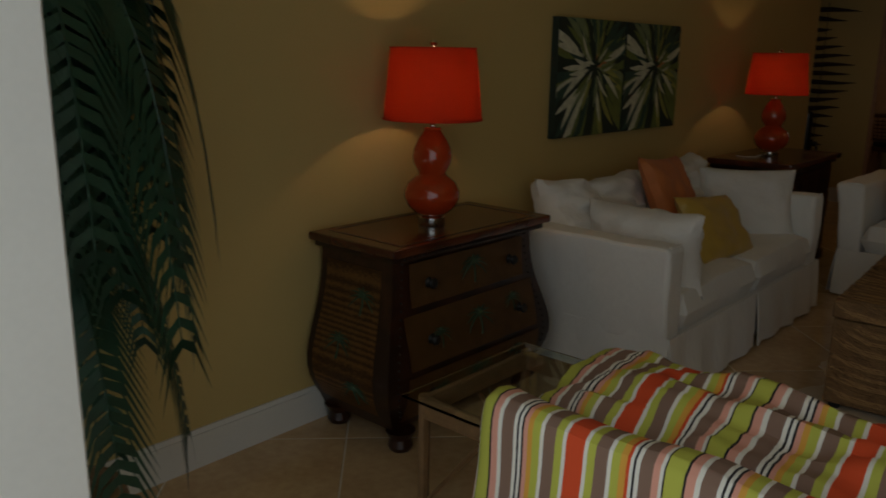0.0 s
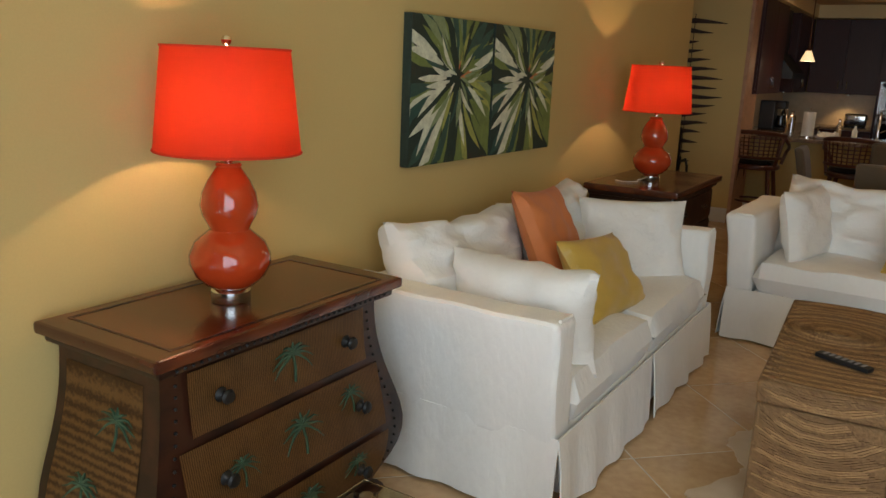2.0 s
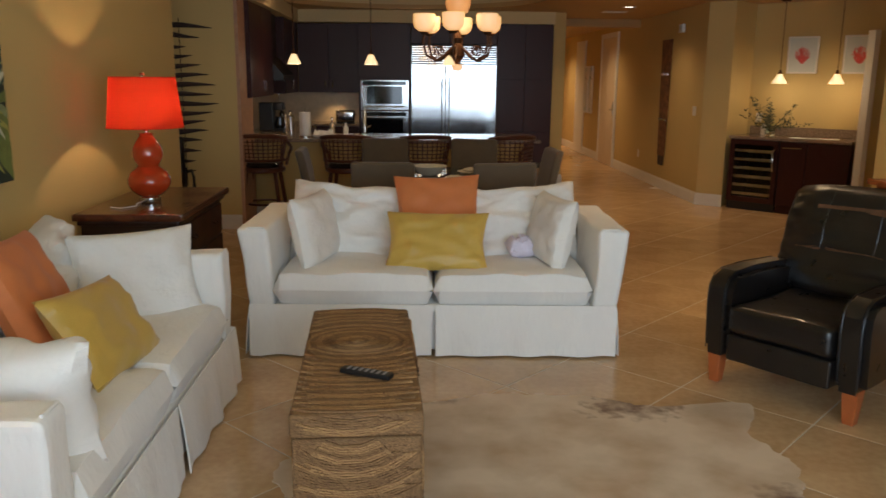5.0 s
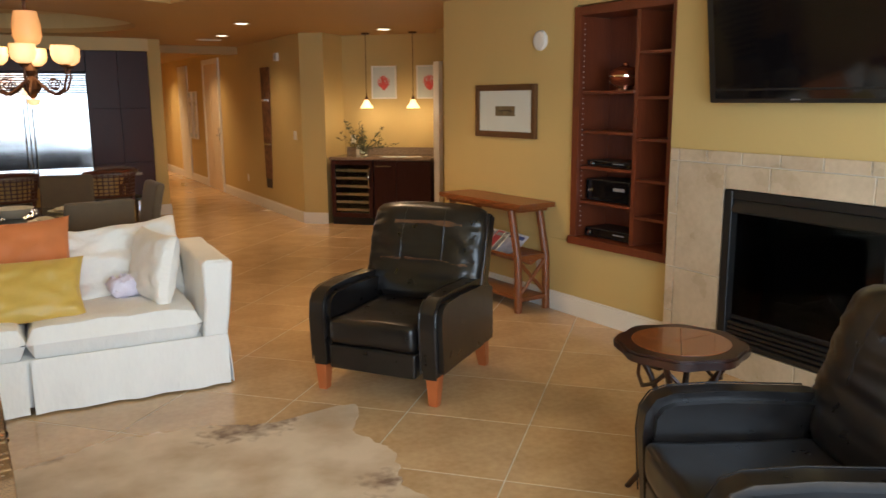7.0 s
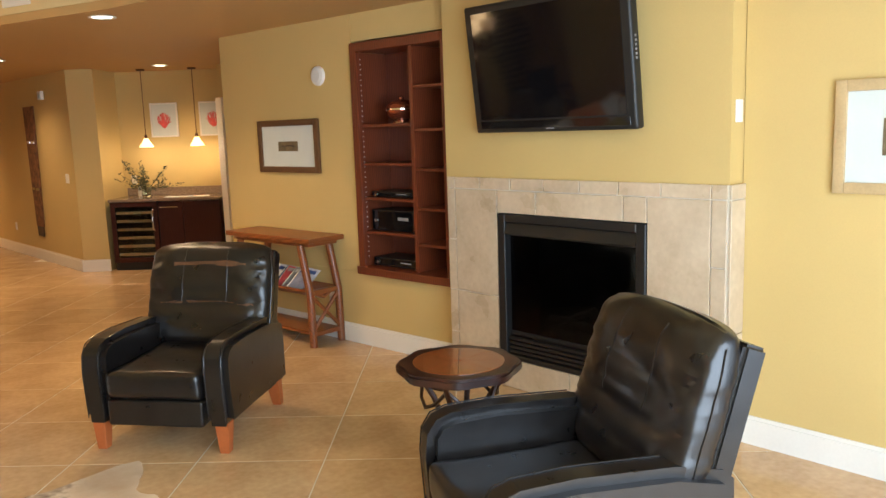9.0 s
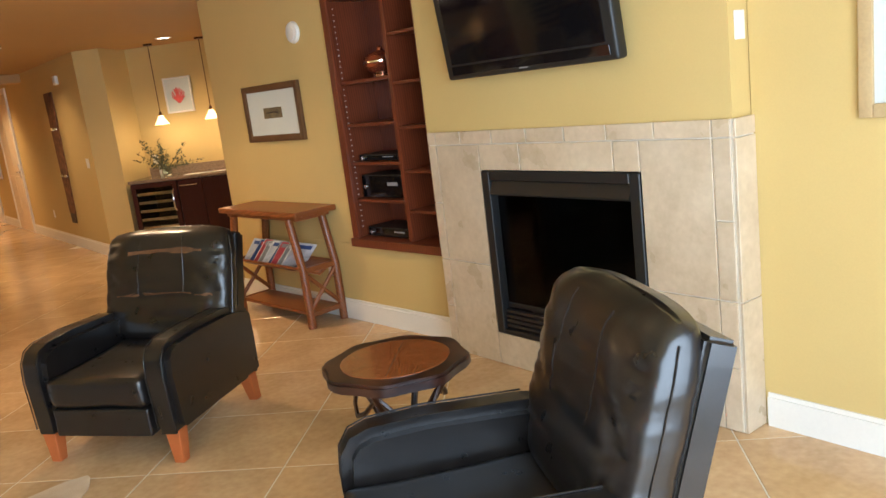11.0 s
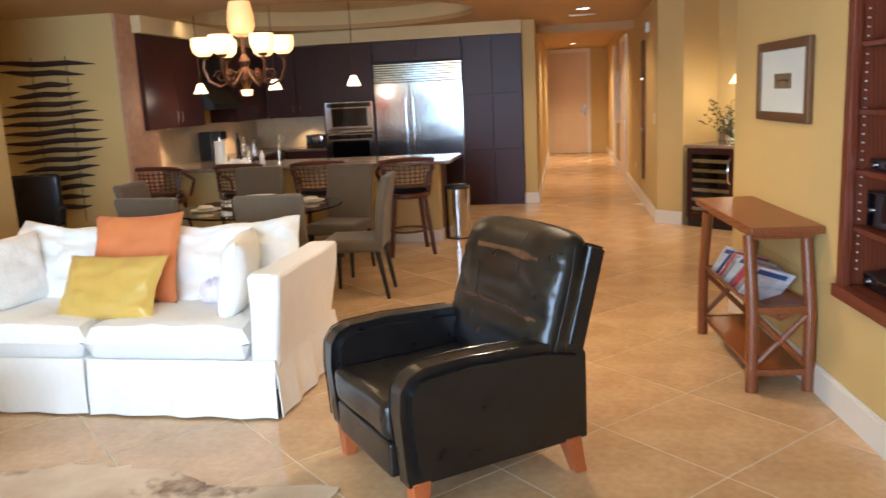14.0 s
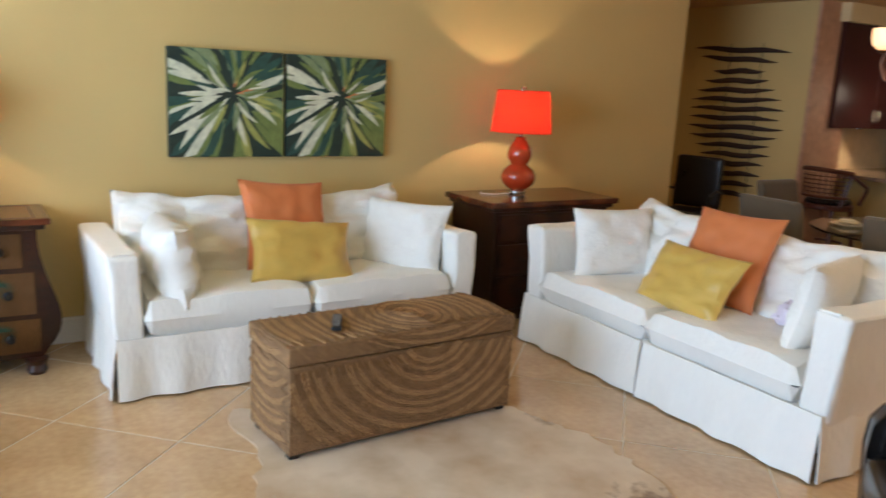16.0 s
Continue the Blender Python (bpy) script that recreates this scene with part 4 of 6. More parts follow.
bmesh.ops.bevel(bm, geom=[e for e in bm.edges if abs(e.verts[0].co.z - e.verts[1].co.z) < 1e-5], offset=0.01, segments=2, affect="EDGES")
top = part("tabletop", bm, M_darkmahog, rt, "dark scalloped table edge")
for k in range(8):
    a0, a1 = k * math.tau / 8 + 0.006, (k + 1) * math.tau / 8 - 0.006
    arc = [(0.004 * math.cos((a0 + a1) / 2), 0.004 * math.sin((a0 + a1) / 2))] + [(0.215 * math.cos(a0 + (a1 - a0) * i / 6), 0.215 * math.sin(a0 + (a1 - a0) * i / 6)) for i in range(7)]
    bm = PR([(x * math.cos(-a0) - y * math.sin(-a0), x * math.sin(-a0) + y * math.cos(-a0)) for x, y in arc], 0, 0.0025)
    part("veneer_wedge", bm, M_burst, top, m=pose(0, 0, 0.6822, 0, 0, math.degrees(a0)), smooth=False)
for k in range(4):
    a = k * math.tau / 4 + 0.5
    c, s = math.cos(a), math.sin(a)
    part("leg", T([(0.22 * c, 0.22 * s, 0.64), (0.13 * c, 0.13 * s, 0.52), (0.05 * c, 0.05 * s, 0.34), (0.10 * c, 0.10 * s, 0.16), (0.22 * c, 0.22 * s, 0.0)], 0.014, 8), M_darkmahog, rt)
    part("scroll", T([(0.20 * math.cos(a + f) * 0.9, 0.20 * math.sin(a + f) * 0.9, 0.60 - 0.09 * math.sin(f / 1.57 * math.pi)) for f in (0, 0.4, 0.8, 1.2, 1.57)], 0.009, 6), M_darkmahog, rt)

# ---- fireplace wall ----
S("chimney_breast_bottom", PR([(5.67, 3.559), (5.67, 2.479), (6.06, 2.479), (6.06, 3.559)], 0, 0.185), M_wall, "chimney breast below the firebox", "wall")
surround = tagged(part("fireplace_surround", B((5.662, 2.03, 0.001), (5.6695, 2.478, 1.33)), M_fgrout, smooth=False), "pale travertine tile surround with white grout lines", "surround", kind="structure")
part("grout_bed", B((5.662, 3.56, 0.001), (5.6695, 4.0, 1.33)), M_fgrout, surround, smooth=False)
part("grout_bed", B((5.662, 2.479, 1.121), (5.6695, 3.559, 1.33)), M_fgrout, surround, smooth=False)
part("grout_bed", B((5.662, 2.479, 0.001), (5.6695, 3.559, 0.184)), M_fgrout, surround, smooth=False)
part("grout_bed", B((5.6696, 2.024, 0.001), (5.80, 2.034, 1.33)), M_fgrout, surround, smooth=False)
cells = []
ys = [2.035, 2.12, 2.40, 2.66, 2.92, 3.18, 3.44, 3.70, 3.925, 4.0]
cells += [(a, b, 1.258, 1.335) for a, b in zip(ys, ys[1:])]
for a, b in ((3.925, 4.0), (2.035, 2.12)):
    cells += [(a, b, z0, z1) for z0, z1 in ((0, 0.29), (0.29, 0.58), (0.58, 0.92), (0.92, 1.258))]
cells += [(3.555, 3.925, 0, 0.58), (3.555, 3.925, 0.58, 1.258), (2.12, 2.483, 0, 0.58), (2.12, 2.483, 0.58, 1.258)]
cells += [(3.24, 3.555, 1.115, 1.258), (2.63, 3.24, 1.115, 1.258), (2.483, 2.63, 1.115, 1.258), (2.483, 3.0, 0, 0.19), (3.0, 3.555, 0, 0.19)]
G = 0.0035
for a, b, c, d in cells:
    part("tile", B((5.652, a + G, c + G), (5.663, b - G, d - G), 0.0015, 1), M_ftile, surround, smooth=False)
for z0, z1 in ((0, 0.58), (0.58, 1.258), (1.258, 1.335)):
    part("tile", B((5.654, 2.014, z0 + G), (5.797, 2.025, z1 - G), 0.0015, 1), M_ftile, surround, smooth=False)

fi = thing("fireplace_insert", "black gas fireplace insert with glass front and logs", "fireplace")
Y0, Y1, Z0, Z1 = 2.485, 3.547, 0.192, 1.113
part("firebox", PR([(5.72, Z0), (6.05, Z0), (6.05, Z1), (5.72, Z1), (5.72, Z1 - 0.03), (6.02, Z1 - 0.03), (6.02, Z0 + 0.03), (5.72, Z0 + 0.03)], Y0, Y1, "y"), M_black, fi)
for a in (Y0, Y1 - 0.02):
    part("side_wall", B((5.71, a, Z0 + 0.03), (6.02, a + 0.02, Z1 - 0.03)), M_black, fi, smooth=False)
fr_ = bmesh.new()
for lo, hi in (((5.645, Y0, Z0), (5.70, Y0 + 0.06, Z1)), ((5.645, Y1 - 0.06, Z0), (5.70, Y1, Z1)), ((5.645, Y0 + 0.06, Z1 - 0.05), (5.70, Y1 - 0.06, Z1)), ((5.645, Y0 + 0.06, Z0), (5.70, Y1 - 0.06, Z0 + 0.03))):
    box(fr_, lo, hi, 0.004, 1)
part("frame", fr_, M_black, fi)
part("hood", PR([(5.665, Z1 - 0.055), (5.64, Z1 - 0.12), (5.65, Z1 - 0.13), (5.70, Z1 - 0.12), (5.70, Z1 - 0.055)], Y0 + 0.062, Y1 - 0.062, "y"), M_black, fi)
for k in range(4):
    part("louver", B((5.66, Y0 + 0.065, Z0 + 0.04 + 0.028 * k), (5.69, Y1 - 0.065, Z0 + 0.057 + 0.028 * k), 0.003, 1), M_black, fi)
g = part("glass_pane", B((5.700, Y0 + 0.06, Z0 + 0.155), (5.704, Y1 - 0.06, Z1 - 0.13)), M_smoked, fi, "dark reflecting glass front", smooth=False)
part("pane_frame", PR([(5.69, Z0 + 0.15), (5.71, Z0 + 0.15), (5.71, Z0 + 0.175), (5.69, Z0 + 0.175)], Y0 + 0.06, Y1 - 0.06, "y"), M_black, fi)
M_log = plain("ceramic_log", (0.10, 0.075, 0.055), 0.9, vary=0.4, scale=14, bump=0.6, dist=0.01)
for k, (a, b) in enumerate((((5.85, 2.7, 0.40), (5.86, 3.3, 0.43)), ((5.80, 2.78, 0.36), (5.92, 3.02, 0.50)), ((5.80, 3.25, 0.36), (5.93, 3.0, 0.52)), ((5.78, 2.85, 0.36), (5.80, 3.2, 0.37)))):
    part("log", T([Vector(a).lerp(Vector(b), f / 5) + Vector((0, 0, 0.01 * math.sin(f * 2 + k))) for f in range(6)], 0.045, 9, 0.035), M_log, fi)
part("log_grate", B((5.76, 2.62, Z0 + 0.03), (5.96, 3.38, 0.325), 0.02), M_black, fi)

tv = thing("television", "black wall-mounted flat television with glossy dark screen", "television", pose(5.585, 3.04, 1.985, 0, -7, 0) @ Matrix.Diagonal((1, 0.94, 1, 1)))
part("casing", B((-0.075, -0.60, -0.37), (-0.005, 0.615, 0.37), 0.02, 3), M_black, tv)
part("screen", B((-0.0785, -0.54, -0.29), (-0.0755, 0.555, 0.325)), M_screen, tv, smooth=False)
part("speaker_bar", B((-0.079, -0.56, -0.345), (-0.0755, 0.56, -0.30), 0.001, 1), M_screen, tv)
part("badge", B((-0.0805, -0.03, -0.352), (-0.0755, 0.03, -0.346)), M_btn, tv)
for k in range(6):
    part("button", B((-0.05, -0.6035, -0.02 + k * 0.022), (-0.04, -0.5995, -0.008 + k * 0.022)), M_btn, tv)
part("mount", B((-0.004, -0.2, -0.2), (0.072, 0.2, 0.2), 0.004), M_iron, tv, m=pose(0, 0, 0, 0, 7, 0))

for ob in (bpy.data.objects["chimney_breast_bottom"], surround, fi, tv):
    moved(ob, 0.04, 0.05)

# built-in shelves set into the wall
SH = pose(5.813, 4.11, 0.572, 0, 0, 4.4)
sh = thing("built_in_shelves", "cherry wood built-in shelves recessed into the wall", "shelves", SH)
sw, shh, sd = 0.97, 1.715, 0.34
tr_ = 0.065
for lo, hi in (((-0.025, 0, 0), (0.012, tr_, shh)), ((-0.025, sw - tr_, 0), (0.012, sw, shh)), ((-0.025, tr_, shh - tr_), (0.012, sw - tr_, shh)), ((-0.045, -0.005, -0.008), (0.012, sw + 0.005, 0.05))):
    part("face_frame", B(lo, hi, 0.005), M_cherry, sh)
part("back_panel", B((sd - 0.02, 0.005, 0.0), (sd, sw - 0.005, shh - 0.01)), M_cherry, sh)
for a, b in ((0.01, 0.03), (0.365, 0.40), (sw - 0.03, sw - 0.01)):
    part("upright", B((0.0125, a + 0.03 if a < 0.1 else a, 0.05), (sd - 0.021, b + 0.03 if a < 0.1 else b, shh - 0.066)), M_cherry, sh)
part("soffit", B((0.0125, 0.03, shh - 0.065), (sd - 0.021, sw - 0.03, shh - 0.03)), M_cherry, sh)
part("bottom_shelf", B((0.0125, 0.03, 0.01), (sd - 0.021, sw - 0.03, 0.049)), M_cherry, sh)
zs = (0.30, 0.555, 0.815, 1.10)
for z in zs:
    part("shelf", B((0.014, 0.402, z), (sd - 0.022, sw - 0.032, z + 0.022), 0.002, 1), M_cherry, sh)
for z in (0.24, 0.50, 0.78, 1.06, 1.36):
    part("cubby_shelf", B((0.014, 0.062, z), (sd - 0.022, 0.363, z + 0.02), 0.002, 1), M_cherry, sh)
pins = bmesh.new()
for y in (0.403, sw - 0.0335):
    for k in range(40):
        for x in (0.05,):
            bmesh.ops.create_cube(pins, size=0.006, matrix=Matrix.Translation((x, y, 0.12 + k * 0.038)))
tagged(part("pin_holes", pins, M_white, sh), kind="stuff")


def device(label, y0, y1, z, h, d, m=M_black, name="media_player"):
    o = thing(name, label, "electronics", SH @ pose(0.06, 0, z))
    part("casing", B((0, y0, 0.006), (d, y1, h), 0.004), m, o)
    part("front_panel", B((-0.004, y0 + 0.01, 0.012), (0.0, y1 - 0.01, h - 0.008)), M_screen, o)
    for k in range(4):
        part("foot", B(((0.02, d - 0.05)[k % 2], (y0 + 0.02, y1 - 0.05)[k // 2], 0), ((0.05, d - 0.02)[k % 2], (y0 + 0.05, y1 - 0.02)[k // 2], 0.006)), M_black, o)
    part("display", B((-0.0055, y0 + 0.05, h * 0.55), (-0.0045, y0 + 0.16, h * 0.7)), M_btn, o)
    part("knob", LA([(0, 0), (0.014, 0), (0.013, 0.012), (0, 0.012)], 12), M_chrome, o, m=pose(-0.004, y1 - 0.05, h * 0.5, 0, -90, 0))
    return o


device("black audio receiver on the built-in shelf", 0.45, 0.89, 0.3225, 0.16, 0.24, name="audio_receiver")
device("slim black disc player on the built-in shelf", 0.46, 0.88, 0.5775, 0.045, 0.22)
device("flat black media box on the lowest shelf", 0.44, 0.89, 0.0495, 0.07, 0.24)
M_copper = plain("copper_red_metal", (0.45, 0.13, 0.06), 0.2, metal=0.8, vary=0.2, scale=10)
bw = thing("lidded_bowl", "lidded red and silver ornamental bowl on the shelf", "bowl", SH @ pose(0.16, 0.63, 1.1225))
part("bowl", LA([(0, 0.02), (0.05, 0.02), (0.10, 0.05), (0.12, 0.09), (0.115, 0.10), (0, 0.10)], 24), M_copper, bw)
part("lid", LA([(0.118, 0.101), (0.11, 0.13), (0.07, 0.16), (0.02, 0.172), (0.018, 0.19), (0, 0.20)], 24), M_copper, bw)
part("silver_band", LA([(0.116, 0.092), (0.124, 0.096), (0.124, 0.106), (0.117, 0.108)], 24), M_chrome, bw)
for s in (-1, 1):
    part("ring_handle", T([(0, s * (0.12 + 0.03 * math.sin(k * math.pi / 6)), 0.08 + 0.03 * math.cos(k * math.pi / 6)) for k in range(7)], 0.006, 6), M_chrome, bw)
part("foot_ring", LA([(0, 0), (0.065, 0), (0.055, 0.02), (0, 0.02)], 24), M_chrome, bw)


def framed(name, label, m, w, h, mat_w, img, fw=0.05, frame_mat=None, second=None):
    """A framed picture in its local y-z plane, facing -x."""
    o = thing(name, label, "picture", m)
    fm = frame_mat or M_goldframe
    bm = bmesh.new()
    for lo, hi in (((-0.03, -w / 2, -h / 2), (0.0, -w / 2 + fw, h / 2)), ((-0.03, w / 2 - fw, -h / 2), (0.0, w / 2, h / 2)), ((-0.03, -w / 2 + fw, h / 2 - fw), (0.0, w / 2 - fw, h / 2)), ((-0.03, -w / 2 + fw, -h / 2), (0.0, w / 2 - fw, -h / 2 + fw))):
        box(bm, lo, hi, 0.006, 2)
    part("frame", bm, fm, o)
    part("mat", B((-0.014, -w / 2 + fw, -h / 2 + fw), (-0.008, w / 2 - fw, h / 2 - fw)), M_paper, o, smooth=False)
    part("print", B((-0.0165, -w / 2 + fw + mat_w[0], -h / 2 + fw + mat_w[1]), (-0.0145, w / 2 - fw - mat_w[0], h / 2 - fw - mat_w[1])), img, o, smooth=False)
    if second:
        part("print_motif", second, M_rib, o)
    return o


M_print = plain("brown_print", (0.16, 0.12, 0.06), 0.6, vary=0.5, scale=30, fine=120, bump=0.05)
mot = bmesh.new()
tube(mot, [(-0.0175, -0.08, 0.0), (-0.0175, -0.02, 0.006), (-0.0175, 0.08, 0.0)], 0.006, 6, 0.003)
framed("framed_picture", "bronze-framed picture of a small brown specimen on white mat", pose(5.676, 5.895, 1.542, 0, 0, 4.4), 0.80, 0.43, (0.22, 0.125), M_print, 0.05, second=mot)
mot = bmesh.new()
for k in range(4):
    tube(mot, [(-0.0175, -0.03, -0.03 + 0.02 * k), (-0.0175, 0.05, -0.028 + 0.02 * k)], 0.004, 5)
framed("framed_picture", "pale gold framed picture with a small square specimen", pose(5.8385, 1.35, 1.55), 0.60, 0.50, (0.15, 0.12), M_print, 0.05, plain("pale_gold_frame", (0.5, 0.36, 0.18), 0.4, vary=0.15, scale=8), second=mot)
M_coral = plain("coral_print", (0.62, 0.10, 0.09), 0.7, vary=0.3, scale=30)


def coral(seed):
    rnd = random.Random(seed)
    bm = bmesh.new()
    for k in range(16):
        a = math.pi * k / 15
        p = [(-0.0175, 0.0, -0.10)]
        for i in range(1, 6):
            f = i / 5
            p.append((-0.0175, 0.085 * f * math.cos(a) + rnd.uniform(-0.012, 0.012), -0.10 + 0.19 * f * (0.45 + 0.55 * math.sin(a)) + rnd.uniform(-0.01, 0.01)))
        tube(bm, p, 0.011, 4, 0.006)
    return bm


for k, c in enumerate(((6.645, 10.345), (7.1, 9.89))):
    o = framed("coral_print", "white-framed red coral print over the wet bar", pose(c[0] - 0.004, c[1] - 0.004, 1.87, 0, 0, 45), 0.36, 0.44, (0.05, 0.06), M_paper, 0.02, M_white)
    o["group"] = "pair of coral prints"
    part("coral", coral(k), M_coral, o, "red branching coral")

# console table with magazines
cn = thing("console_table", "honey-brown wooden console table with cross-braced ends", "table", pose(5.518, 5.81, 0, 0, 0, 4.4))
part("tabletop", B((-0.19, -0.56, 0.815), (0.16, 0.56, 0.855), 0.008), M_console, cn)
part("top_band", B((-0.15, -0.50, 0.785), (0.13, 0.50, 0.8149)), M_console, cn)
for s in (-1, 1):
    for x, x2 in ((-0.15, -0.15), (0.13, 0.13)):
        part("post", T([(x, s * 0.50, 0.0), (x, s * 0.49, 0.42), (x2, s * 0.40, 0.79)], 0.031, 12), M_console, cn)
    part("end_rail", B((-0.15, s * 0.49 - 0.02, 0.405), (0.13, s * 0.49 + 0.02, 0.445), 0.006), M_console, cn)
    part("end_rail", B((-0.15, s * 0.50 - 0.018, 0.085), (0.13, s * 0.50 + 0.018, 0.12), 0.006), M_console, cn)
    for a, b in (((-0.15, 0.12), (0.13, 0.41)), ((0.13, 0.12), (-0.15, 0.41))):
        part("cross_brace", T([(a[0], s * 0.495, a[1]), (b[0], s * 0.495, b[1])], 0.016, 8), M_console, cn)
part("middle_shelf", PR([(-0.15, 0.43), (-0.01, 0.36), (0.13, 0.43), (0.13, 0.448), (-0.01, 0.378), (-0.15, 0.448)], -0.48, 0.48, "y"), M_console, cn)
part("lower_shelf", B((-0.14, -0.48, 0.09), (0.12, 0.48, 0.115), 0.004), M_console, cn)
COV = [plain("cover_" + n, c, 0.35, vary=0.35, scale=14, fine=40) for n, c in (("white", (0.7, 0.68, 0.66)), ("blue", (0.06, 0.10, 0.25)), ("red", (0.55, 0.08, 0.08)), ("grey", (0.35, 0.33, 0.3)))]
CM = cn.matrix_basis
for k in range(9):
    mg = thing("magazine", "glossy magazine leaning in the console's trough", "magazine", CM @ pose(-0.035 + 0.006 * (k % 2), 0.40 - 0.068 * k, 0.395, 0, 18, 4 * (k % 3 - 1)) @ pose(0, 0, 0, 38 + 3 * (k % 2), 0, 0), "magazines on the console")
    part("pages", B((-0.10, -0.004, 0.0), (0.10, 0.004, 0.24)), M_paper, mg, smooth=False)
    part("cover", B((-0.102, -0.0058, -0.001), (0.102, -0.0042, 0.242)), COV[k % 4], mg, smooth=False)
    part("title_bar", B((-0.09, -0.0068, 0.19), (0.07, -0.0059, 0.225)), COV[(k + 1) % 4], mg, smooth=False)

# wall plates
def plate(p, rz, w=0.075, h=0.115, label="white light switch plate on the wall", name="switch_plate"):
    o = thing(name, label, "switch", pose(*p, 0, 0, rz))
    part("plate", B((-0.006, -w / 2, -h / 2), (-0.0005, w / 2, h / 2), 0.002, 1), M_white, o)
    part("toggle", B((-0.009, -w * 0.22, -h * 0.28), (-0.006, w * 0.22, h * 0.28), 0.001, 1), M_white, o)


plate((5.782, 2.0845, 1.685), 90, 0.07, 0.11)
plate((5.53, 10.85, 1.17), 0, 0.12, 0.12)
plate((5.53, 13.3, 0.40), 0, 0.075, 0.115, "white power outlet low on the wall", "outlet")
plate((5.714, 5.45, 0.36), 4.4, 0.075, 0.115, "white power outlet low on the wall", "outlet")
plate((6.32, 10.70, 1.10), 45)
o = thing("smoke_detector", "round white smoke detector on the wall", "detector", pose(5.7095, 5.47, 2.08, 0, 0, 4.4))
part("housing", LA([(0, 0), (0.075, 0), (0.078, 0.006), (0.07, 0.024), (0.05, 0.03), (0, 0.031)], 28), M_white, o, m=pose(0, 0, 0, 0, -90, 0))
part("grille", LA([(0.03, 0.0312), (0.05, 0.0305), (0.05, 0.033), (0.03, 0.0335)], 28), M_white, o, m=pose(0, 0, 0, 0, -90, 0))


# cow hide on the floor
def blob(cx, cy, rx, ry, seed, n=64, jag=0.18, lobe=0.12):
    out = []
    for k in range(n):
        a = k * math.tau / n
        r = 1 + jag * noise.noise(Vector((math.cos(a) * 2.2 + seed, math.sin(a) * 2.2, seed))) + 0.3 * jag * noise.noise(Vector((math.cos(a) * 9, math.sin(a) * 9, seed)))
        r *= 1 + lobe * math.cos(4 * a + 0.6)
        out.append((cx + rx * r * math.cos(a), cy + ry * r * math.sin(a)))
    return out


def hide_outline(cx, cy, rx, ry):
    """A skin laid flat: belly, four legs and a neck, with a ragged edge."""
    legs = ((0.62, 0.34, 0.16), (2.55, 0.26, 0.17), (3.75, 0.30, 0.17), (5.62, 0.22, 0.18), (0.02, 0.05, 0.25), (3.14, 0.10, 0.3))
    out = []
    for k in range(220):
        a = k * math.tau / 220
        r = 0.90
        for b, h, w in legs:
            d = (a - b + math.pi) % math.tau - math.pi
            r += h * math.exp(-(d / w) ** 2)
        r += 0.05 * noise.noise(Vector((math.cos(a) * 3, math.sin(a) * 3, 2))) + 0.028 * noise.noise(Vector((math.cos(a) * 14, math.sin(a) * 14, 5))) + 0.016 * noise.noise(Vector((math.cos(a) * 40, math.sin(a) * 40, 7)))
        out.append((cx + rx * r * math.cos(a), cy + ry * r * math.sin(a)))
    return out


M_skin, nt, pb = nodes_of("cow_hide_hair")
L = nt.links.new
tc = nt.nodes.new("ShaderNodeTexCoord")
na, nb_, nc = (nt.nodes.new("ShaderNodeTexNoise") for _ in range(3))
for nz, s_, d_ in ((na, 3.4, 9), (nb_, 16, 6), (nc, 150, 3)):
    nz.inputs["Scale"].default_value, nz.inputs["Detail"].default_value = s_, d_
    L(tc.outputs["Object"], nz.inputs[0])
rp = nt.nodes.new("ShaderNodeValToRGB")
for p_, c_ in ((0.38, (0.66, 0.53, 0.37)), (0.52, (0.54, 0.40, 0.24)), (0.70, (0.45, 0.31, 0.17))):
    e = rp.color_ramp.elements[0] if p_ == 0.38 else rp.color_ramp.elements[1] if p_ == 0.70 else rp.color_ramp.elements.new(p_)
    e.position, e.color = p_, (*c_, 1)
L(na.outputs["Fac"], rp.inputs[0])
last = rp.outputs[0]
for x, y, r in ((3.0, 4.18, 0.20), (3.16, 4.18, 0.11), (2.82, 4.14, 0.10), (2.0, 4.28, 0.10), (3.34, 3.28, 0.12)):
    ds, ad, mr, mx = (nt.nodes.new("ShaderNode" + q) for q in ("VectorMath", "Math", "MapRange", "MixRGB"))
    ds.operation = "DISTANCE"
    ds.inputs[1].default_value = (x, y, 0.007)
    L(tc.outputs["Object"], ds.inputs[0])
    ad.operation, ad.inputs[1].default_value = "MULTIPLY_ADD", 0.42
    L(nb_.outputs["Fac"], ad.inputs[0])
    L(ds.outputs["Value"], ad.inputs[2])
    mr.inputs[1].default_value, mr.inputs[2].default_value = r + 0.22, r * 0.4 + 0.14
    L(ad.outputs[0], mr.inputs[0])
    L(mr.outputs[0], mx.inputs[0])
    L(last, mx.inputs[1])
    mx.inputs[2].default_value = (0.17, 0.09, 0.04, 1)
    last = mx.outputs[0]
L(last, pb.inputs["Base Color"])
pb.inputs["Roughness"].default_value, pb.inputs["Sheen Weight"].default_value = 0.8, 0.15
bp = nt.nodes.new("ShaderNodeBump")
bp.inputs["Strength"].default_value, bp.inputs["Distance"].default_value = 0.5, 0.004
L(nc.outputs["Fac"], bp.inputs["Height"])
L(bp.outputs[0], pb.inputs["Normal"])
hd = thing("cow_hide_rug", "cream cow hide rug with brown patches on the tiles", "rug")
part("hide", PR(hide_outline(2.44, 3.53, 1.10, 0.88), 0.001, 0.007), M_skin, hd)

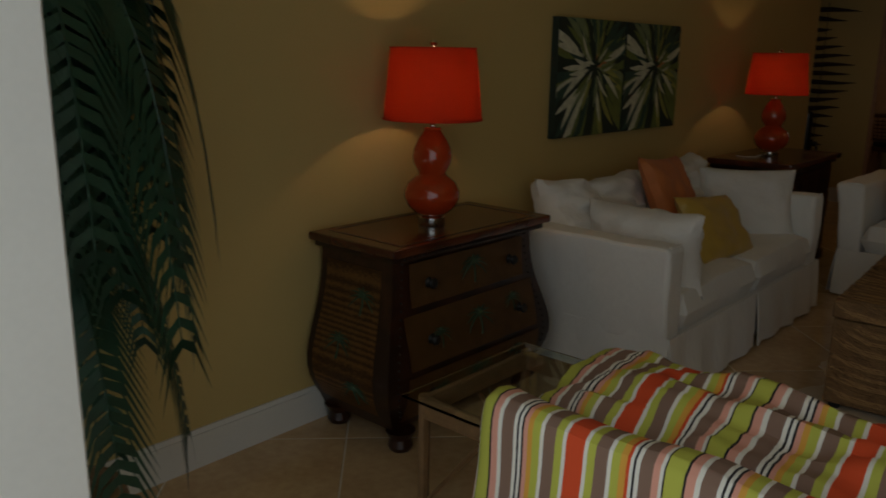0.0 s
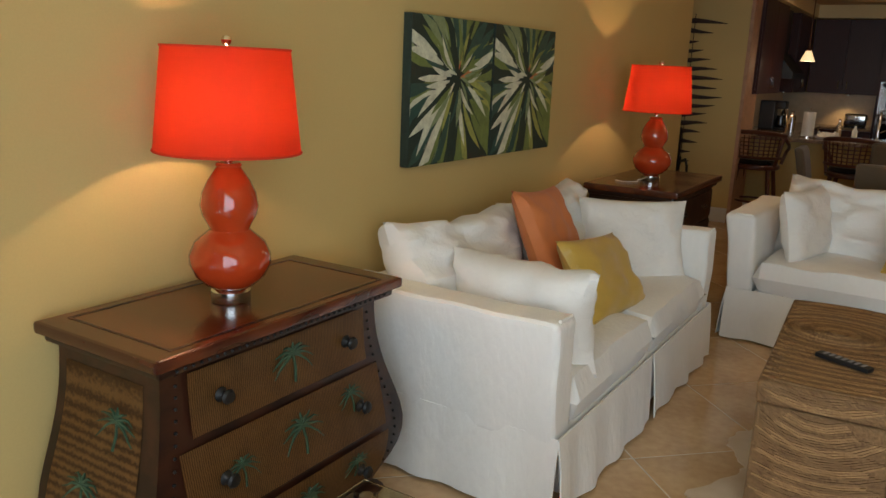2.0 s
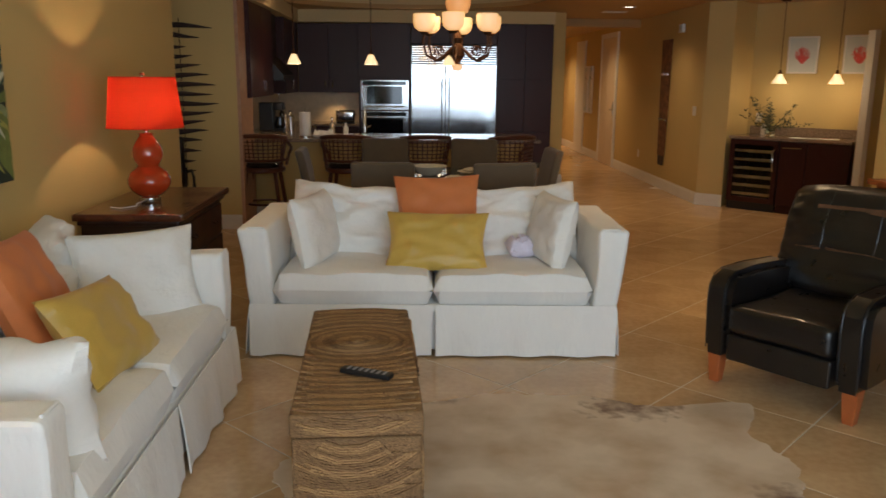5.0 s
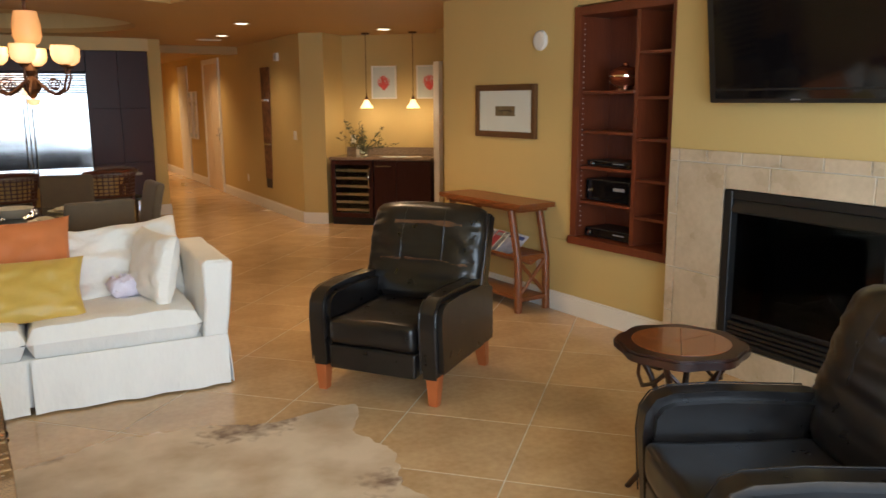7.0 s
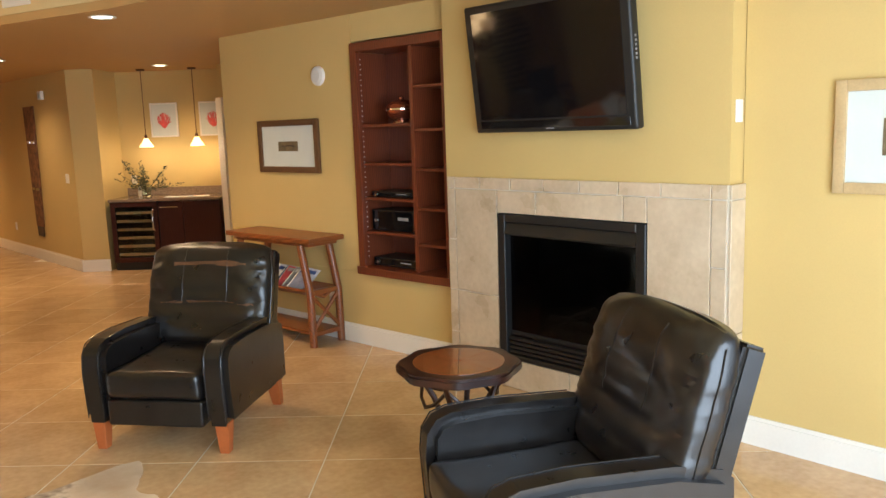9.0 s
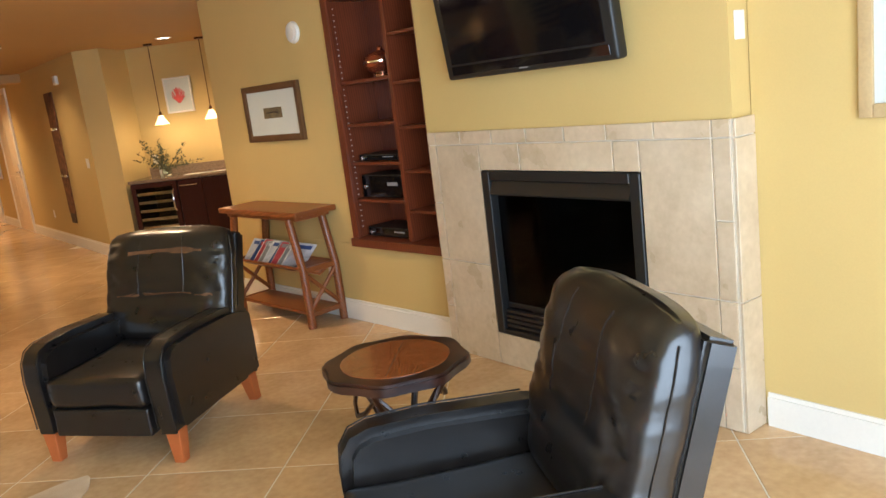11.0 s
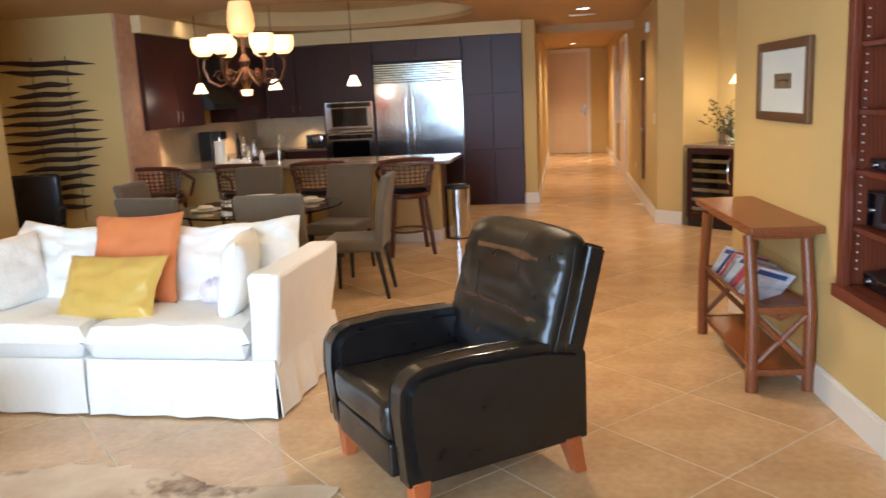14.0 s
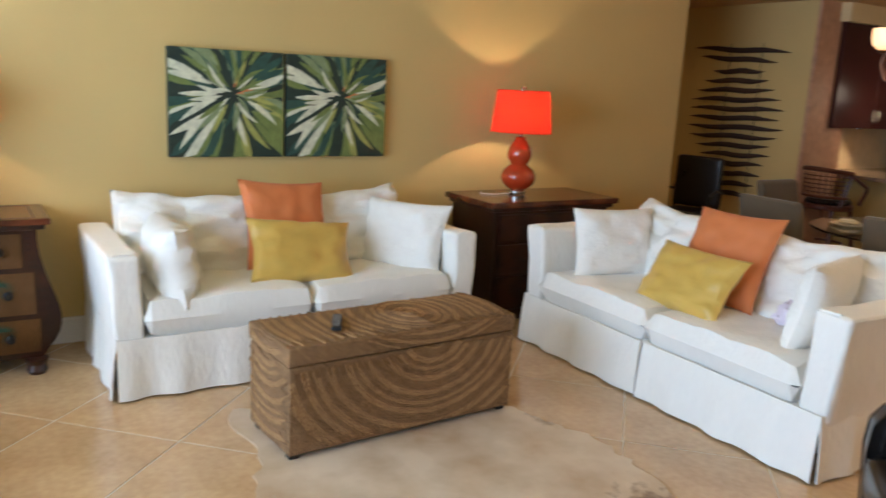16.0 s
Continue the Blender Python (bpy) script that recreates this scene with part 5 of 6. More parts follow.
# potted palm beside the door
pp = thing("potted_palm", "tall potted palm with drooping dark green fronds", "plant", pose(0.33, 0.17, 0))
part("pot", LA([(0, 0), (0.13, 0), (0.17, 0.05), (0.18, 0.22), (0.165, 0.30), (0.15, 0.30), (0.15, 0.27), (0, 0.27)], 24), M_rattan, pp)
for k in range(3):
    part("stem", T([(0.03 * k - 0.03, 0.02, 0.26), (0.02 * k, 0.03 * k - 0.03, 0.9), (0.05 * k - 0.04, 0.0, 1.5)], 0.018, 8, 0.01), M_rattan, pp)
rnd = random.Random(11)
for k in range(42):
    a = k * 2.4
    L_ = rnd.uniform(0.7, 1.0)
    z0 = 1.15 + 0.75 * (k / 42)
    rise = rnd.uniform(0.15, 0.5) - (0.35 if k < 7 else 0)
    bm = bmesh.new()
    pts = []
    for i in range(13):
        f = i / 12
        out = L_ * (f - 0.25 * f ** 3) * 0.60
        pts.append(Vector((out * math.cos(a), out * math.sin(a), z0 + rise * math.sin(f * 1.9) - 0.95 * f ** 2.2 * L_)))
    for p in pts:
        p.x, p.y = max(p.x, -0.32), max(p.y, -0.28)
    tube(bm, pts, 0.006, 5, 0.002)
    for i in range(2, 13):
        for s in (-1, 1):
            for q in (0, 0.35, 0.7):
                p = pts[i].lerp(pts[min(i + 1, 12)], q)
                d = (pts[min(i + 1, 12)] - pts[i - 1]).normalized()
                sd_ = d.cross(Vector((0, 0, 1))).normalized() * s
                ln = 0.20 * (1 - 0.4 * abs(i / 12 - 0.4))
                tip = p + (sd_ * 0.62 + d * 0.6 + Vector((0, 0, -0.45))) * ln
                mid = p + (sd_ * 0.55 + d * 0.35) * ln * 0.5
                for c in (tip, mid):
                    c.x, c.y = max(c.x, -0.34), max(c.y, -0.32)
                w = d * 0.012
                v = [bm.verts.new(c) for c in (p - w, mid - w * 1.3, tip, mid + w * 1.3, p + w)]
                bm.faces.new(v)
    part("frond", bm, M_leaf, pp)

# rattan glass table and striped lounge chair by the door
gt = thing("glass_side_table", "square rattan side table with a glass top", "table", pose(1.06, 1.38, 0) @ Matrix.Diagonal((0.95, 1.1, 1, 1)))
for x in (-0.25, 0.25):
    for y in (-0.25, 0.25):
        part("leg", T([(x, y, 0), (x, y, 0.44)], 0.018, 8), M_rattan, gt)
for a, b in (((-0.25, -0.25), (0.25, -0.25)), ((0.25, -0.25), (0.25, 0.25)), ((0.25, 0.25), (-0.25, 0.25)), ((-0.25, 0.25), (-0.25, -0.25))):
    part("rail", B((min(a[0], b[0]) - 0.012, min(a[1], b[1]) - 0.012, 0.37), (max(a[0], b[0]) + 0.012, max(a[1], b[1]) + 0.012, 0.435), 0.006), M_rattan, gt)
    part("brace", T([(a[0], a[1], 0.06), ((a[0] + b[0]) / 2, (a[1] + b[1]) / 2, 0.36)], 0.009, 6), M_rattan, gt)
g = part("glass_top", B((-0.30, -0.30, 0.441), (0.30, 0.30, 0.451), 0.002, 1), M_glass, gt, "clear glass top with a green edge", smooth=False)
g.visible_shadow = False


def striped(name, scale, axis):
    m, nt, b = nodes_of(name)
    L = nt.links.new
    tc, sx, mu, fr, rp = (nt.nodes.new("ShaderNode" + k) for k in ("TexCoord", "SeparateXYZ", "Math", "Math", "ValToRGB"))
    mu.operation, mu.inputs[1].default_value = "MULTIPLY", scale
    fr.operation = "FRACT"
    L(tc.outputs["Object"], sx.inputs[0])
    L(sx.outputs[axis], mu.inputs[0])
    L(mu.outputs[0], fr.inputs[0])
    L(fr.outputs[0], rp.inputs[0])
    lime, white, dark, brown, red, pink, gold = (0.50, 0.50, 0.07), (0.8, 0.75, 0.64), (0.02, 0.015, 0.015), (0.24, 0.14, 0.095), (0.70, 0.075, 0.015), (0.74, 0.34, 0.24), (0.72, 0.36, 0.05)
    run = ((lime, 8), (dark, 1), (pink, 4), (white, 2), (brown, 7), (white, 2), (dark, 1.2), (white, 1.6), (dark, 1.2), (pink, 2), (gold, 3), (lime, 4), (white, 2), (brown, 6), (lime, 4), (white, 2), (red, 9), (white, 2), (lime, 4), (brown, 6), (white, 2), (lime, 4), (gold, 3), (red, 1.5), (white, 1.6), (dark, 1.2), (white, 1.6), (brown, 6), (pink, 3), (white, 1.5), (dark, 1))
    total, at, cols = sum(q for _, q in run), 0.0, []
    for c, q in run:
        cols.append((at / total, c))
        at += q
    rp.color_ramp.interpolation = "CONSTANT"
    while len(rp.color_ramp.elements) < len(cols):
        rp.color_ramp.elements.new(0.5)
    for e, (p, c) in zip(rp.color_ramp.elements, cols):
        e.position, e.color = p, (*c, 1)
    L(rp.outputs[0], b.inputs["Base Color"])
    nz, bp = nt.nodes.new("ShaderNodeTexNoise"), nt.nodes.new("ShaderNodeBump")
    nz.inputs["Scale"].default_value = 240
    bp.inputs["Strength"].default_value, bp.inputs["Distance"].default_value = 0.3, 0.001
    L(nz.outputs["Fac"], bp.inputs["Height"])
    L(bp.outputs[0], b.inputs["Normal"])
    b.inputs["Roughness"].default_value = 0.85
    return m


M_stripe = striped("striped_cotton", 2.25, 0)
lc = thing("striped_lounge_chair", "rattan lounge chair with multicoloured striped cushions", "chair", pose(1.84, 0.95, 0, 0, 0, -1))
bm = softbox((-0.46, -0.055, -0.24), (0.46, 0.055, 0.23), 0.05, 12, 0.016, 3)
part("back_cushion", bm, M_stripe, lc, "striped cushion hung over the chair back", m=pose(0.0, -0.25, 0.535, -6))
part("seat_cushion", cushion(0.96, 0.42, 0.24, 0.34, 30, 0.014, 5, 0.10, 3.4), M_stripe, lc, "plump striped cushion lying against the back", m=pose(0.0, 0.10, 0.515, 10, 0, 1))
part("frame", B((-0.42, -0.28, 0.24), (0.42, 0.40, 0.29), 0.02), M_rattan, lc)
part("cushion_support", softbox((-0.44, -0.16, 0.291), (0.44, 0.36, 0.50), 0.05, 8, 0.012, 6), M_stripe, lc)
for x in (-0.38, 0.38):
    for y in (-0.24, 0.36):
        part("leg", T([(x, y, 0), (x, y, 0.25)], 0.022, 8), M_rattan, lc)

# ---- alcove ----
rb = thing("driftwood_hanging", "wall hanging of dark tapered driftwood strips", "wall art")
span = [(-1.17, -0.09), (-1.08, -0.22), (-0.90, -0.36), (-1.0, -0.30), (-1.08, -0.22), (-1.14, -0.14), (-1.16, -0.08), (-1.15, -0.12), (-1.17, -0.06), (-1.13, -0.12), (-1.02, -0.20), (-0.96, -0.18), (-0.92, -0.24), (-0.90, -0.26), (-0.88, -0.32), (-0.86, -0.32)]
for k, (a, b) in enumerate(span):
    a -= 0.08
    z0, z1 = 2.06 - 0.104 * k, (2.03 - 0.104 * k + 0.012 * min(k, 12))
    z0 = z1 + (0.05 if k < 2 else -0.03 * min(1, k / 8))
    bm = bmesh.new()
    pts = [Vector((a + (b - a) * i / 8, 8.775, z0 + (z1 - z0) * i / 8 + 0.008 * math.sin(i * 1.3 + k))) for i in range(9)]
    rings = [[bm.verts.new(p + Vector((0, 0.010 * s * math.cos(q * math.tau / 8), 0.027 * s * math.sin(q * math.tau / 8)))) for q in range(8)] for p, s in zip(pts, (0.12, 0.6, 0.9, 1, 1, 1, 0.9, 0.55, 0.1))]
    for u, v in zip(rings, rings[1:]):
        for q in range(8):
            bm.faces.new((u[q], u[(q + 1) % 8], v[(q + 1) % 8], v[q]))
    bm.faces.new(rings[0])
    bm.faces.new(rings[-1][::-1])
    part("strip", bm, M_rib, rb)
for x in (-0.80, -0.42):
    part("hanging_cord", T([(x, 8.788, 2.12), (x, 8.788, 0.45)], 0.004, 5), M_rib, rb)
dc = thing("iron_chair", "dark iron chair with scrolled arms in the alcove", "chair", pose(-0.42, 7.95, 0, 0, 0, 20))
part("seat", cushion(0.46, 0.46, 0.08, 0.3, 12, 0.003, 2, 0.05, 6), M_leather, dc, m=pose(0, 0, 0.42))
part("backrest", softbox((-0.23, 0.20, 0.50), (0.23, 0.25, 1.0), 0.04, 5, 0.003), M_leather, dc)
for s in (-1, 1):
    part("arm", T([(s * 0.25, 0.22, 0.66), (s * 0.27, 0.0, 0.70), (s * 0.27, -0.2, 0.66), (s * 0.27, -0.25, 0.58), (s * 0.27, -0.19, 0.54), (s * 0.27, -0.14, 0.58)], 0.012, 8), M_iron, dc)
    for y in (-0.2, 0.2):
        part("leg", T([(s * 0.2, y, 0.43), (s * 0.23, y * 1.15, 0.0)], 0.013, 8), M_iron, dc)
    part("upright", T([(s * 0.22, 0.2, 0.42), (s * 0.24, 0.24, 0.70)], 0.012, 8), M_iron, dc)

# ---- dining ----
def dining_chair(m):
    o = thing("dining_chair", "taupe upholstered high-backed dining chair with dark legs", "chair", m, "dining chairs")
    part("seat", softbox((-0.23, -0.24, 0.38), (0.23, 0.22, 0.48), 0.03, 5, 0.004, 1), M_chairfab, o)
    bm = softbox((-0.23, 0.17, 0.40), (0.23, 0.24, 0.97), 0.03, 6, 0.004, 2)
    for v in bm.verts:
        t = max(0.0, v.co.z - 0.45)
        v.co.y += 0.22 * t * t + 0.05 * t
    part("backrest", bm, M_chairfab, o)
    for x in (-0.19, 0.19):
        part("leg", T([(x, -0.20, 0.39), (x, -0.21, 0.0)], 0.022, 8, 0.015), M_black, o)
        part("leg", T([(x, 0.19, 0.39), (x, 0.26, 0.0)], 0.022, 8, 0.015), M_black, o)
    return o


c0 = dining_chair(pose(2.83, 7.40, 0, 0, 0, -86))
for x, y, r in ((2.52, 6.52, -172), (1.70, 6.55, 176), (1.24, 7.35, 92), (1.66, 8.22, 8), (2.46, 8.22, -10)):
    copy_thing(c0, pose(x, y, 0, 0, 0, r))
dt = thing("dining_table", "round glass-topped dining table on a dark pedestal", "table", pose(2.04, 7.38, 0))
g = part("glass_top", LA([(0, 0.728), (0.66, 0.728), (0.668, 0.734), (0.66, 0.742), (0, 0.742)], 64), M_glass, dt, "round glass top")
g.visible_shadow = False
part("pedestal", LA([(0, 0), (0.30, 0), (0.31, 0.03), (0.12, 0.08), (0.09, 0.30), (0.12, 0.55), (0.25, 0.70), (0.26, 0.727), (0, 0.727)], 32), M_darkmahog, dt)
M_cream = plain("cream_ceramic", (0.7, 0.66, 0.55), 0.3, vary=0.05)
ce = thing("centrepiece_bowl", "pale bowl in the middle of the dining table", "bowl", pose(2.04, 7.38, 0.743))
part("bowl", LA([(0, 0), (0.06, 0), (0.09, 0.015), (0.15, 0.08), (0.145, 0.083), (0.08, 0.02), (0, 0.014)], 28), M_cream, ce)
for k in range(4):
    a = k * math.tau / 4 + 0.5
    nb = thing("folded_napkin", "cream folded napkin on a plate on the dining table", "napkin", pose(2.04 + 0.42 * math.cos(a), 7.38 + 0.42 * math.sin(a), 0.743, 0, 0, math.degrees(a)), "napkins on the table")
    part("fold", cushion(0.13, 0.10, 0.035, 0.4, 8, 0.003, k, 0.2, 3), M_cream, nb, m=pose(0, 0, 0.008))
    part("plate", LA([(0, 0.001), (0.08, 0.001), (0.12, 0.012), (0.118, 0.015), (0.078, 0.006), (0, 0.006)], 28), M_cream, nb, m=pose(0.0, 0, 0))

chd = thing("chandelier", "bronze chandelier with glowing amber glass bowls", "chandelier", pose(2.24, 6.85, 0))
part("stem", T([(0, 0, 1.74), (0, 0, 2.80)], 0.012, 10), M_bronze, chd)
part("canopy", LA([(0, HIGH - 0.001), (0.07, HIGH - 0.001), (0.06, HIGH - 0.03), (0.012, HIGH - 0.05), (0.012, HIGH - 0.16), (0, HIGH - 0.16)], 20), M_bronze, chd)
part("hub", LA([(0, 1.66), (0.02, 1.67), (0.035, 1.70), (0.06, 1.73), (0.05, 1.78), (0.025, 1.82), (0.04, 1.86), (0.02, 1.90), (0.012, 1.91), (0, 1.91)], 18), M_bronze, chd)
part("lower_cup", LA([(0.0, 1.615), (0.035, 1.62), (0.045, 1.66), (0.0, 1.665)], 18), M_bulb, chd, "small glowing amber cup")
M_bulbdim = glow("amber_glass", (1.0, 0.36, 0.09), 0.6, (0.75, 0.5, 0.25))
part("centre_bowl", LA([(0.03, 2.03), (0.075, 2.05), (0.095, 2.10), (0.092, 2.18), (0.075, 2.27), (0.069, 2.27), (0.085, 2.18), (0.07, 2.07), (0.03, 2.05)], 24), M_bulbdim, chd, "amber glass column shade")
for k in range(6):
    a = k * math.tau / 6 + 0.35
    c, s = math.cos(a), math.sin(a)
    arm = part("arm", T([(0.03 * c, 0.03 * s, 1.80), (0.12 * c, 0.12 * s, 1.72), (0.18 * c, 0.18 * s, 1.69), (0.255 * c, 0.255 * s, 1.73), (0.285 * c, 0.285 * s, 1.82), (0.275 * c, 0.275 * s, 1.885)], 0.010, 8), M_bronze, chd)
    part("scroll", T([((0.17 + 0.05 * math.cos(q) * (1 - q / 12)) * c, (0.17 + 0.05 * math.cos(q) * (1 - q / 12)) * s, 1.76 + 0.05 * math.sin(q) * (1 - q / 12)) for q in (0, 1, 2, 3, 4, 5, 6, 7, 8)], 0.006, 6), M_bronze, arm)
    part("drip_cup", LA([(0, 1.88), (0.025, 1.882), (0.04, 1.90), (0, 1.90)], 14, (0.275 * c, 0.275 * s)), M_bronze, arm)
    part("glass_bowl", LA([(0.0, 1.90), (0.042, 1.905), (0.072, 1.93), (0.083, 1.97), (0.082, 2.02), (0.078, 2.03), (0.074, 2.03), (0.078, 1.97), (0.066, 1.937), (0.0, 1.915)], 24, (0.275 * c, 0.275 * s)), M_bulb, arm, "glowing amber glass bowl")
lamp("chandelier_glow", "POINT", pose(2.24, 6.85, 2.12), 26, WARM, 0.25)


def pendant(x, y, z, label, group, top=CEIL, r=0.075, drop=0.11):
    o = thing("pendant_lamp", label, "lamp", pose(x, y, 0), group)
    part("rod", T([(0, 0, z + drop + 0.03), (0, 0, top)], 0.005, 8), M_bronze, o)
    part("canopy", LA([(0, top - 0.001), (0.055, top - 0.001), (0.05, top - 0.02), (0, top - 0.025)], 20), M_bronze, o)
    part("socket", LA([(0, z + drop + 0.05), (0.012, z + drop + 0.05), (0.02, z + drop + 0.02), (0.022, z + drop), (0, z + drop)], 14), M_bronze, o)
    sd = LA([(0.028, z + drop), (0.045, z + drop * 0.65), (r, z), (r - 0.004, z), (0.04, z + drop * 0.62), (0.02, z + drop - 0.003)], 24)
    part("shade", sd, M_pend, o, "glowing frosted glass shade")
    lamp("pendant_glow", "POINT", pose(x, y, z - 0.03), 5, SOFTWARM, 0.06)


KITCHEN = roots()
for x in (0.48, 1.33, 2.20):
    pendant(x, 9.95, 1.74, "small pendant lamp with frosted shade over the island", "island pendants", top=(CEIL + 0.24) / 0.976)
KITCHEN = roots() - KITCHEN
for x, y in ((6.32, 10.22), (6.78, 9.76)):
    pendant(x, y, 1.53, "small pendant lamp with white glass shade over the wet bar", "bar pendants", r=0.09)

# ---- kitchen ----
OTHERS = roots()
isl = thing("kitchen_island", "ochre-fronted kitchen island with white baseboard", "island")
part("front_wall", B((-0.27, 9.95, 0), (3.06, 10.12, 0.875)), M_wall, isl, smooth=False)
part("cabinet_body", B((-0.27, 10.121, 0), (3.04, 10.66, 0.87)), M_darkwood, isl, smooth=False)
part("baseboard", B((-0.27, 9.934, 0), (3.076, 9.949, 0.13), 0.003, 1), M_white, isl)
part("baseboard", B((3.061, 9.95, 0), (3.076, 10.12, 0.13), 0.003, 1), M_white, isl)
wt = thing("island_worktop", "polished brown granite island worktop", "worktop")
part("slab", B((-0.27, 9.72, 0.876), (3.22, 10.72, 0.912), 0.006), M_granite, wt)


def stool(m):
    o = thing("bar_stool", "reddish wooden bar stool with woven back and arms", "stool", m, "bar stools")
    part("seat_frame", LA([(0, 0.585), (0.22, 0.585), (0.235, 0.60), (0.235, 0.63), (0.22, 0.64), (0, 0.64)], 28), M_stoolwood, o)
    part("seat_cushion", LA([(0, 0.641), (0.20, 0.641), (0.215, 0.66), (0.19, 0.69), (0, 0.70)], 28), M_leather, o)
    for x in (-0.15, 0.15):
        for y in (-0.15, 0.15):
            part("leg", T([(x, y, 0.585), (x * 1.45, y * 1.45, 0.0)], 0.022, 8), M_stoolwood, o)
    part("foot_ring", T([(0.19 * math.cos(k * math.tau / 24), 0.19 * math.sin(k * math.tau / 24), 0.24) for k in range(25)], 0.012, 8), M_stoolwood, o)
    wb = None
    for z in (0.76, 0.80, 0.84, 0.88, 0.92):
        bm = T([(0.255 * math.cos(radians(20 + 14 * k)) * (0.95 + (z - 0.72) * 0.43), 0.255 * math.sin(radians(20 + 14 * k)) * (0.95 + (z - 0.72) * 0.43), z) for k in range(11)], 0.006, 5)
        if wb is None:
            wb = part("woven_back", bm, M_stoolwood, o, "woven lattice back")
        else:
            part("lattice_strip", bm, M_stoolwood, wb)
    for k in range(13):
        a = radians(20 + 140 * k / 12)
        part("lattice_strip", T([(0.255 * math.cos(a) * f, 0.255 * math.sin(a) * f, z) for z, f in ((0.72, 0.95), (0.95, 1.05))], 0.007, 5), M_stoolwood, wb)
    part("top_rail", T([(0.27 * math.cos(radians(14 + 15.2 * k)), 0.27 * math.sin(radians(14 + 15.2 * k)), 0.955 + 0.03 * math.sin(math.pi * k / 10)) for k in range(11)], 0.024, 8), M_stoolwood, o)
    part("lower_rail", T([(0.25 * math.cos(radians(14 + 15.2 * k)), 0.25 * math.sin(radians(14 + 15.2 * k)), 0.72) for k in range(11)], 0.015, 8), M_stoolwood, o)
    for s in (-1, 1):
        part("arm", T([(s * 0.26, 0.06, 0.93), (s * 0.29, -0.05, 0.86), (s * 0.28, -0.16, 0.82), (s * 0.25, -0.20, 0.77), (s * 0.22, -0.16, 0.64)], 0.018, 8), M_stoolwood, o)
        part("back_post", T([(s * 0.20, 0.12, 0.62), (s * 0.255, 0.07, 0.94)], 0.018, 8), M_stoolwood, o)
    return o


s0 = stool(pose(0.20, 9.40, 0, 0, 0, 180))
for x, r in ((1.10, 174), (1.92, 186), (2.82, 200)):
    copy_thing(s0, pose(x, 9.40, 0, 0, 0, r))


def cabinet(name, label, lo, hi, doors, face, mat=M_darkwood, handles=True, split=None):
    """A cabinet box with doors on its front ('-y' or '+x')."""
    o = thing(name, label, "cabinet")
    part("body", B(lo, hi), mat, o, smooth=False)
    for k in range(doors):
        rows_ = split or [(lo[2] + 0.004, hi[2] - 0.004)]
        for z0, z1 in rows_:
            if face == "-y":
                w = (hi[0] - lo[0]) / doors
                a, b = lo[0] + w * k + 0.003, lo[0] + w * (k + 1) - 0.003
                d = part("door", B((a, lo[1] - 0.021, z0), (b, lo[1] - 0.001, z1), 0.002, 1), mat, o, smooth=False)
                if handles:
                    x = b - 0.05 if k % 2 == 0 else a + 0.05
                    zc = z0 + 0.12 if hi[2] > 1.3 else z1 - 0.12
                    part("handle", T([(x, lo[1] - 0.022, zc - 0.06), (x, lo[1] - 0.045, zc - 0.05), (x, lo[1] - 0.045, zc + 0.05), (x, lo[1] - 0.022, zc + 0.06)], 0.006, 6), M_steel, d)
            else:
                w = (hi[1] - lo[1]) / doors
                a, b = lo[1] + w * k + 0.003, lo[1] + w * (k + 1) - 0.003
                d = part("door", B((hi[0] + 0.001, a, z0), (hi[0] + 0.021, b, z1), 0.002, 1), mat, o, smooth=False)
                if handles:
                    y = b - 0.05 if k % 2 == 0 else a + 0.05
                    zc = z0 + 0.12 if hi[2] > 1.3 else z1 - 0.12
                    part("handle", T([(hi[0] + 0.022, y, zc - 0.06), (hi[0] + 0.045, y, zc - 0.05), (hi[0] + 0.045, y, zc + 0.05), (hi[0] + 0.022, y, zc + 0.06)], 0.006, 6), M_steel, d)
    return o


UC, BC = "dark brown wooden wall cabinet in the kitchen", "dark brown wooden base cabinet in the kitchen"
for y0, y1 in ((9.45, 10.80), (11.75, 12.90)):
    cabinet("wall_cabinet", UC, (-0.269, y0, 1.37), (0.08, y1 - 0.004, 2.385), 2, "+x")
for y0, y1 in ((10.70, 11.70), (11.70, 12.70)):
    cabinet("base_cabinet", BC, (-0.269, y0 + 0.03, 0), (0.33, y1 + 0.026, 0.87), 2, "+x", handles=False)
cabinet("wall_cabinet", UC, (0.105, 12.93, 1.37), (0.998, 13.349, 2.385), 2, "-y")
cabinet("base_cabinet", BC, (0.36, 12.75, 0), (0.998, 13.349, 0.87), 1, "-y", handles=False)
ov_c = cabinet("oven_cabinet", "tall dark brown cabinet holding the ovens", (1.0, 12.74, 0), (1.758, 13.349, 2.385), 1, "-y", handles=False, split=[(0.01, 0.62), (1.60, 2.38)])
cabinet("tall_cabinet", "tall dark brown pantry cabinet beside the refrigerator", (3.02, 12.74, 0), (3.835, 13.349, 2.385), 2, "-y", split=[(0.08, 0.80), (0.806, 1.58), (1.586, 2.38)], handles=False)
cabinet("bridge_cabinet", "dark brown cabinet above the refrigerator", (1.765, 12.74, 2.09), (3.015, 13.349, 2.385), 2, "-y", handles=False)
wk = thing("kitchen_worktop", "dark granite worktop along the kitchen walls", "worktop")
part("slab", B((-0.269, 10.70, 0.8765), (0.37, 13.349, 0.91), 0.005), M_granite, wk)
part("slab", B((0.3705, 12.72, 0.8765), (0.998, 13.349, 0.91), 0.005), M_granite, wk)
M_splash = plain("cream_backsplash", (0.55, 0.44, 0.28), 0.35, vary=0.12, scale=12)
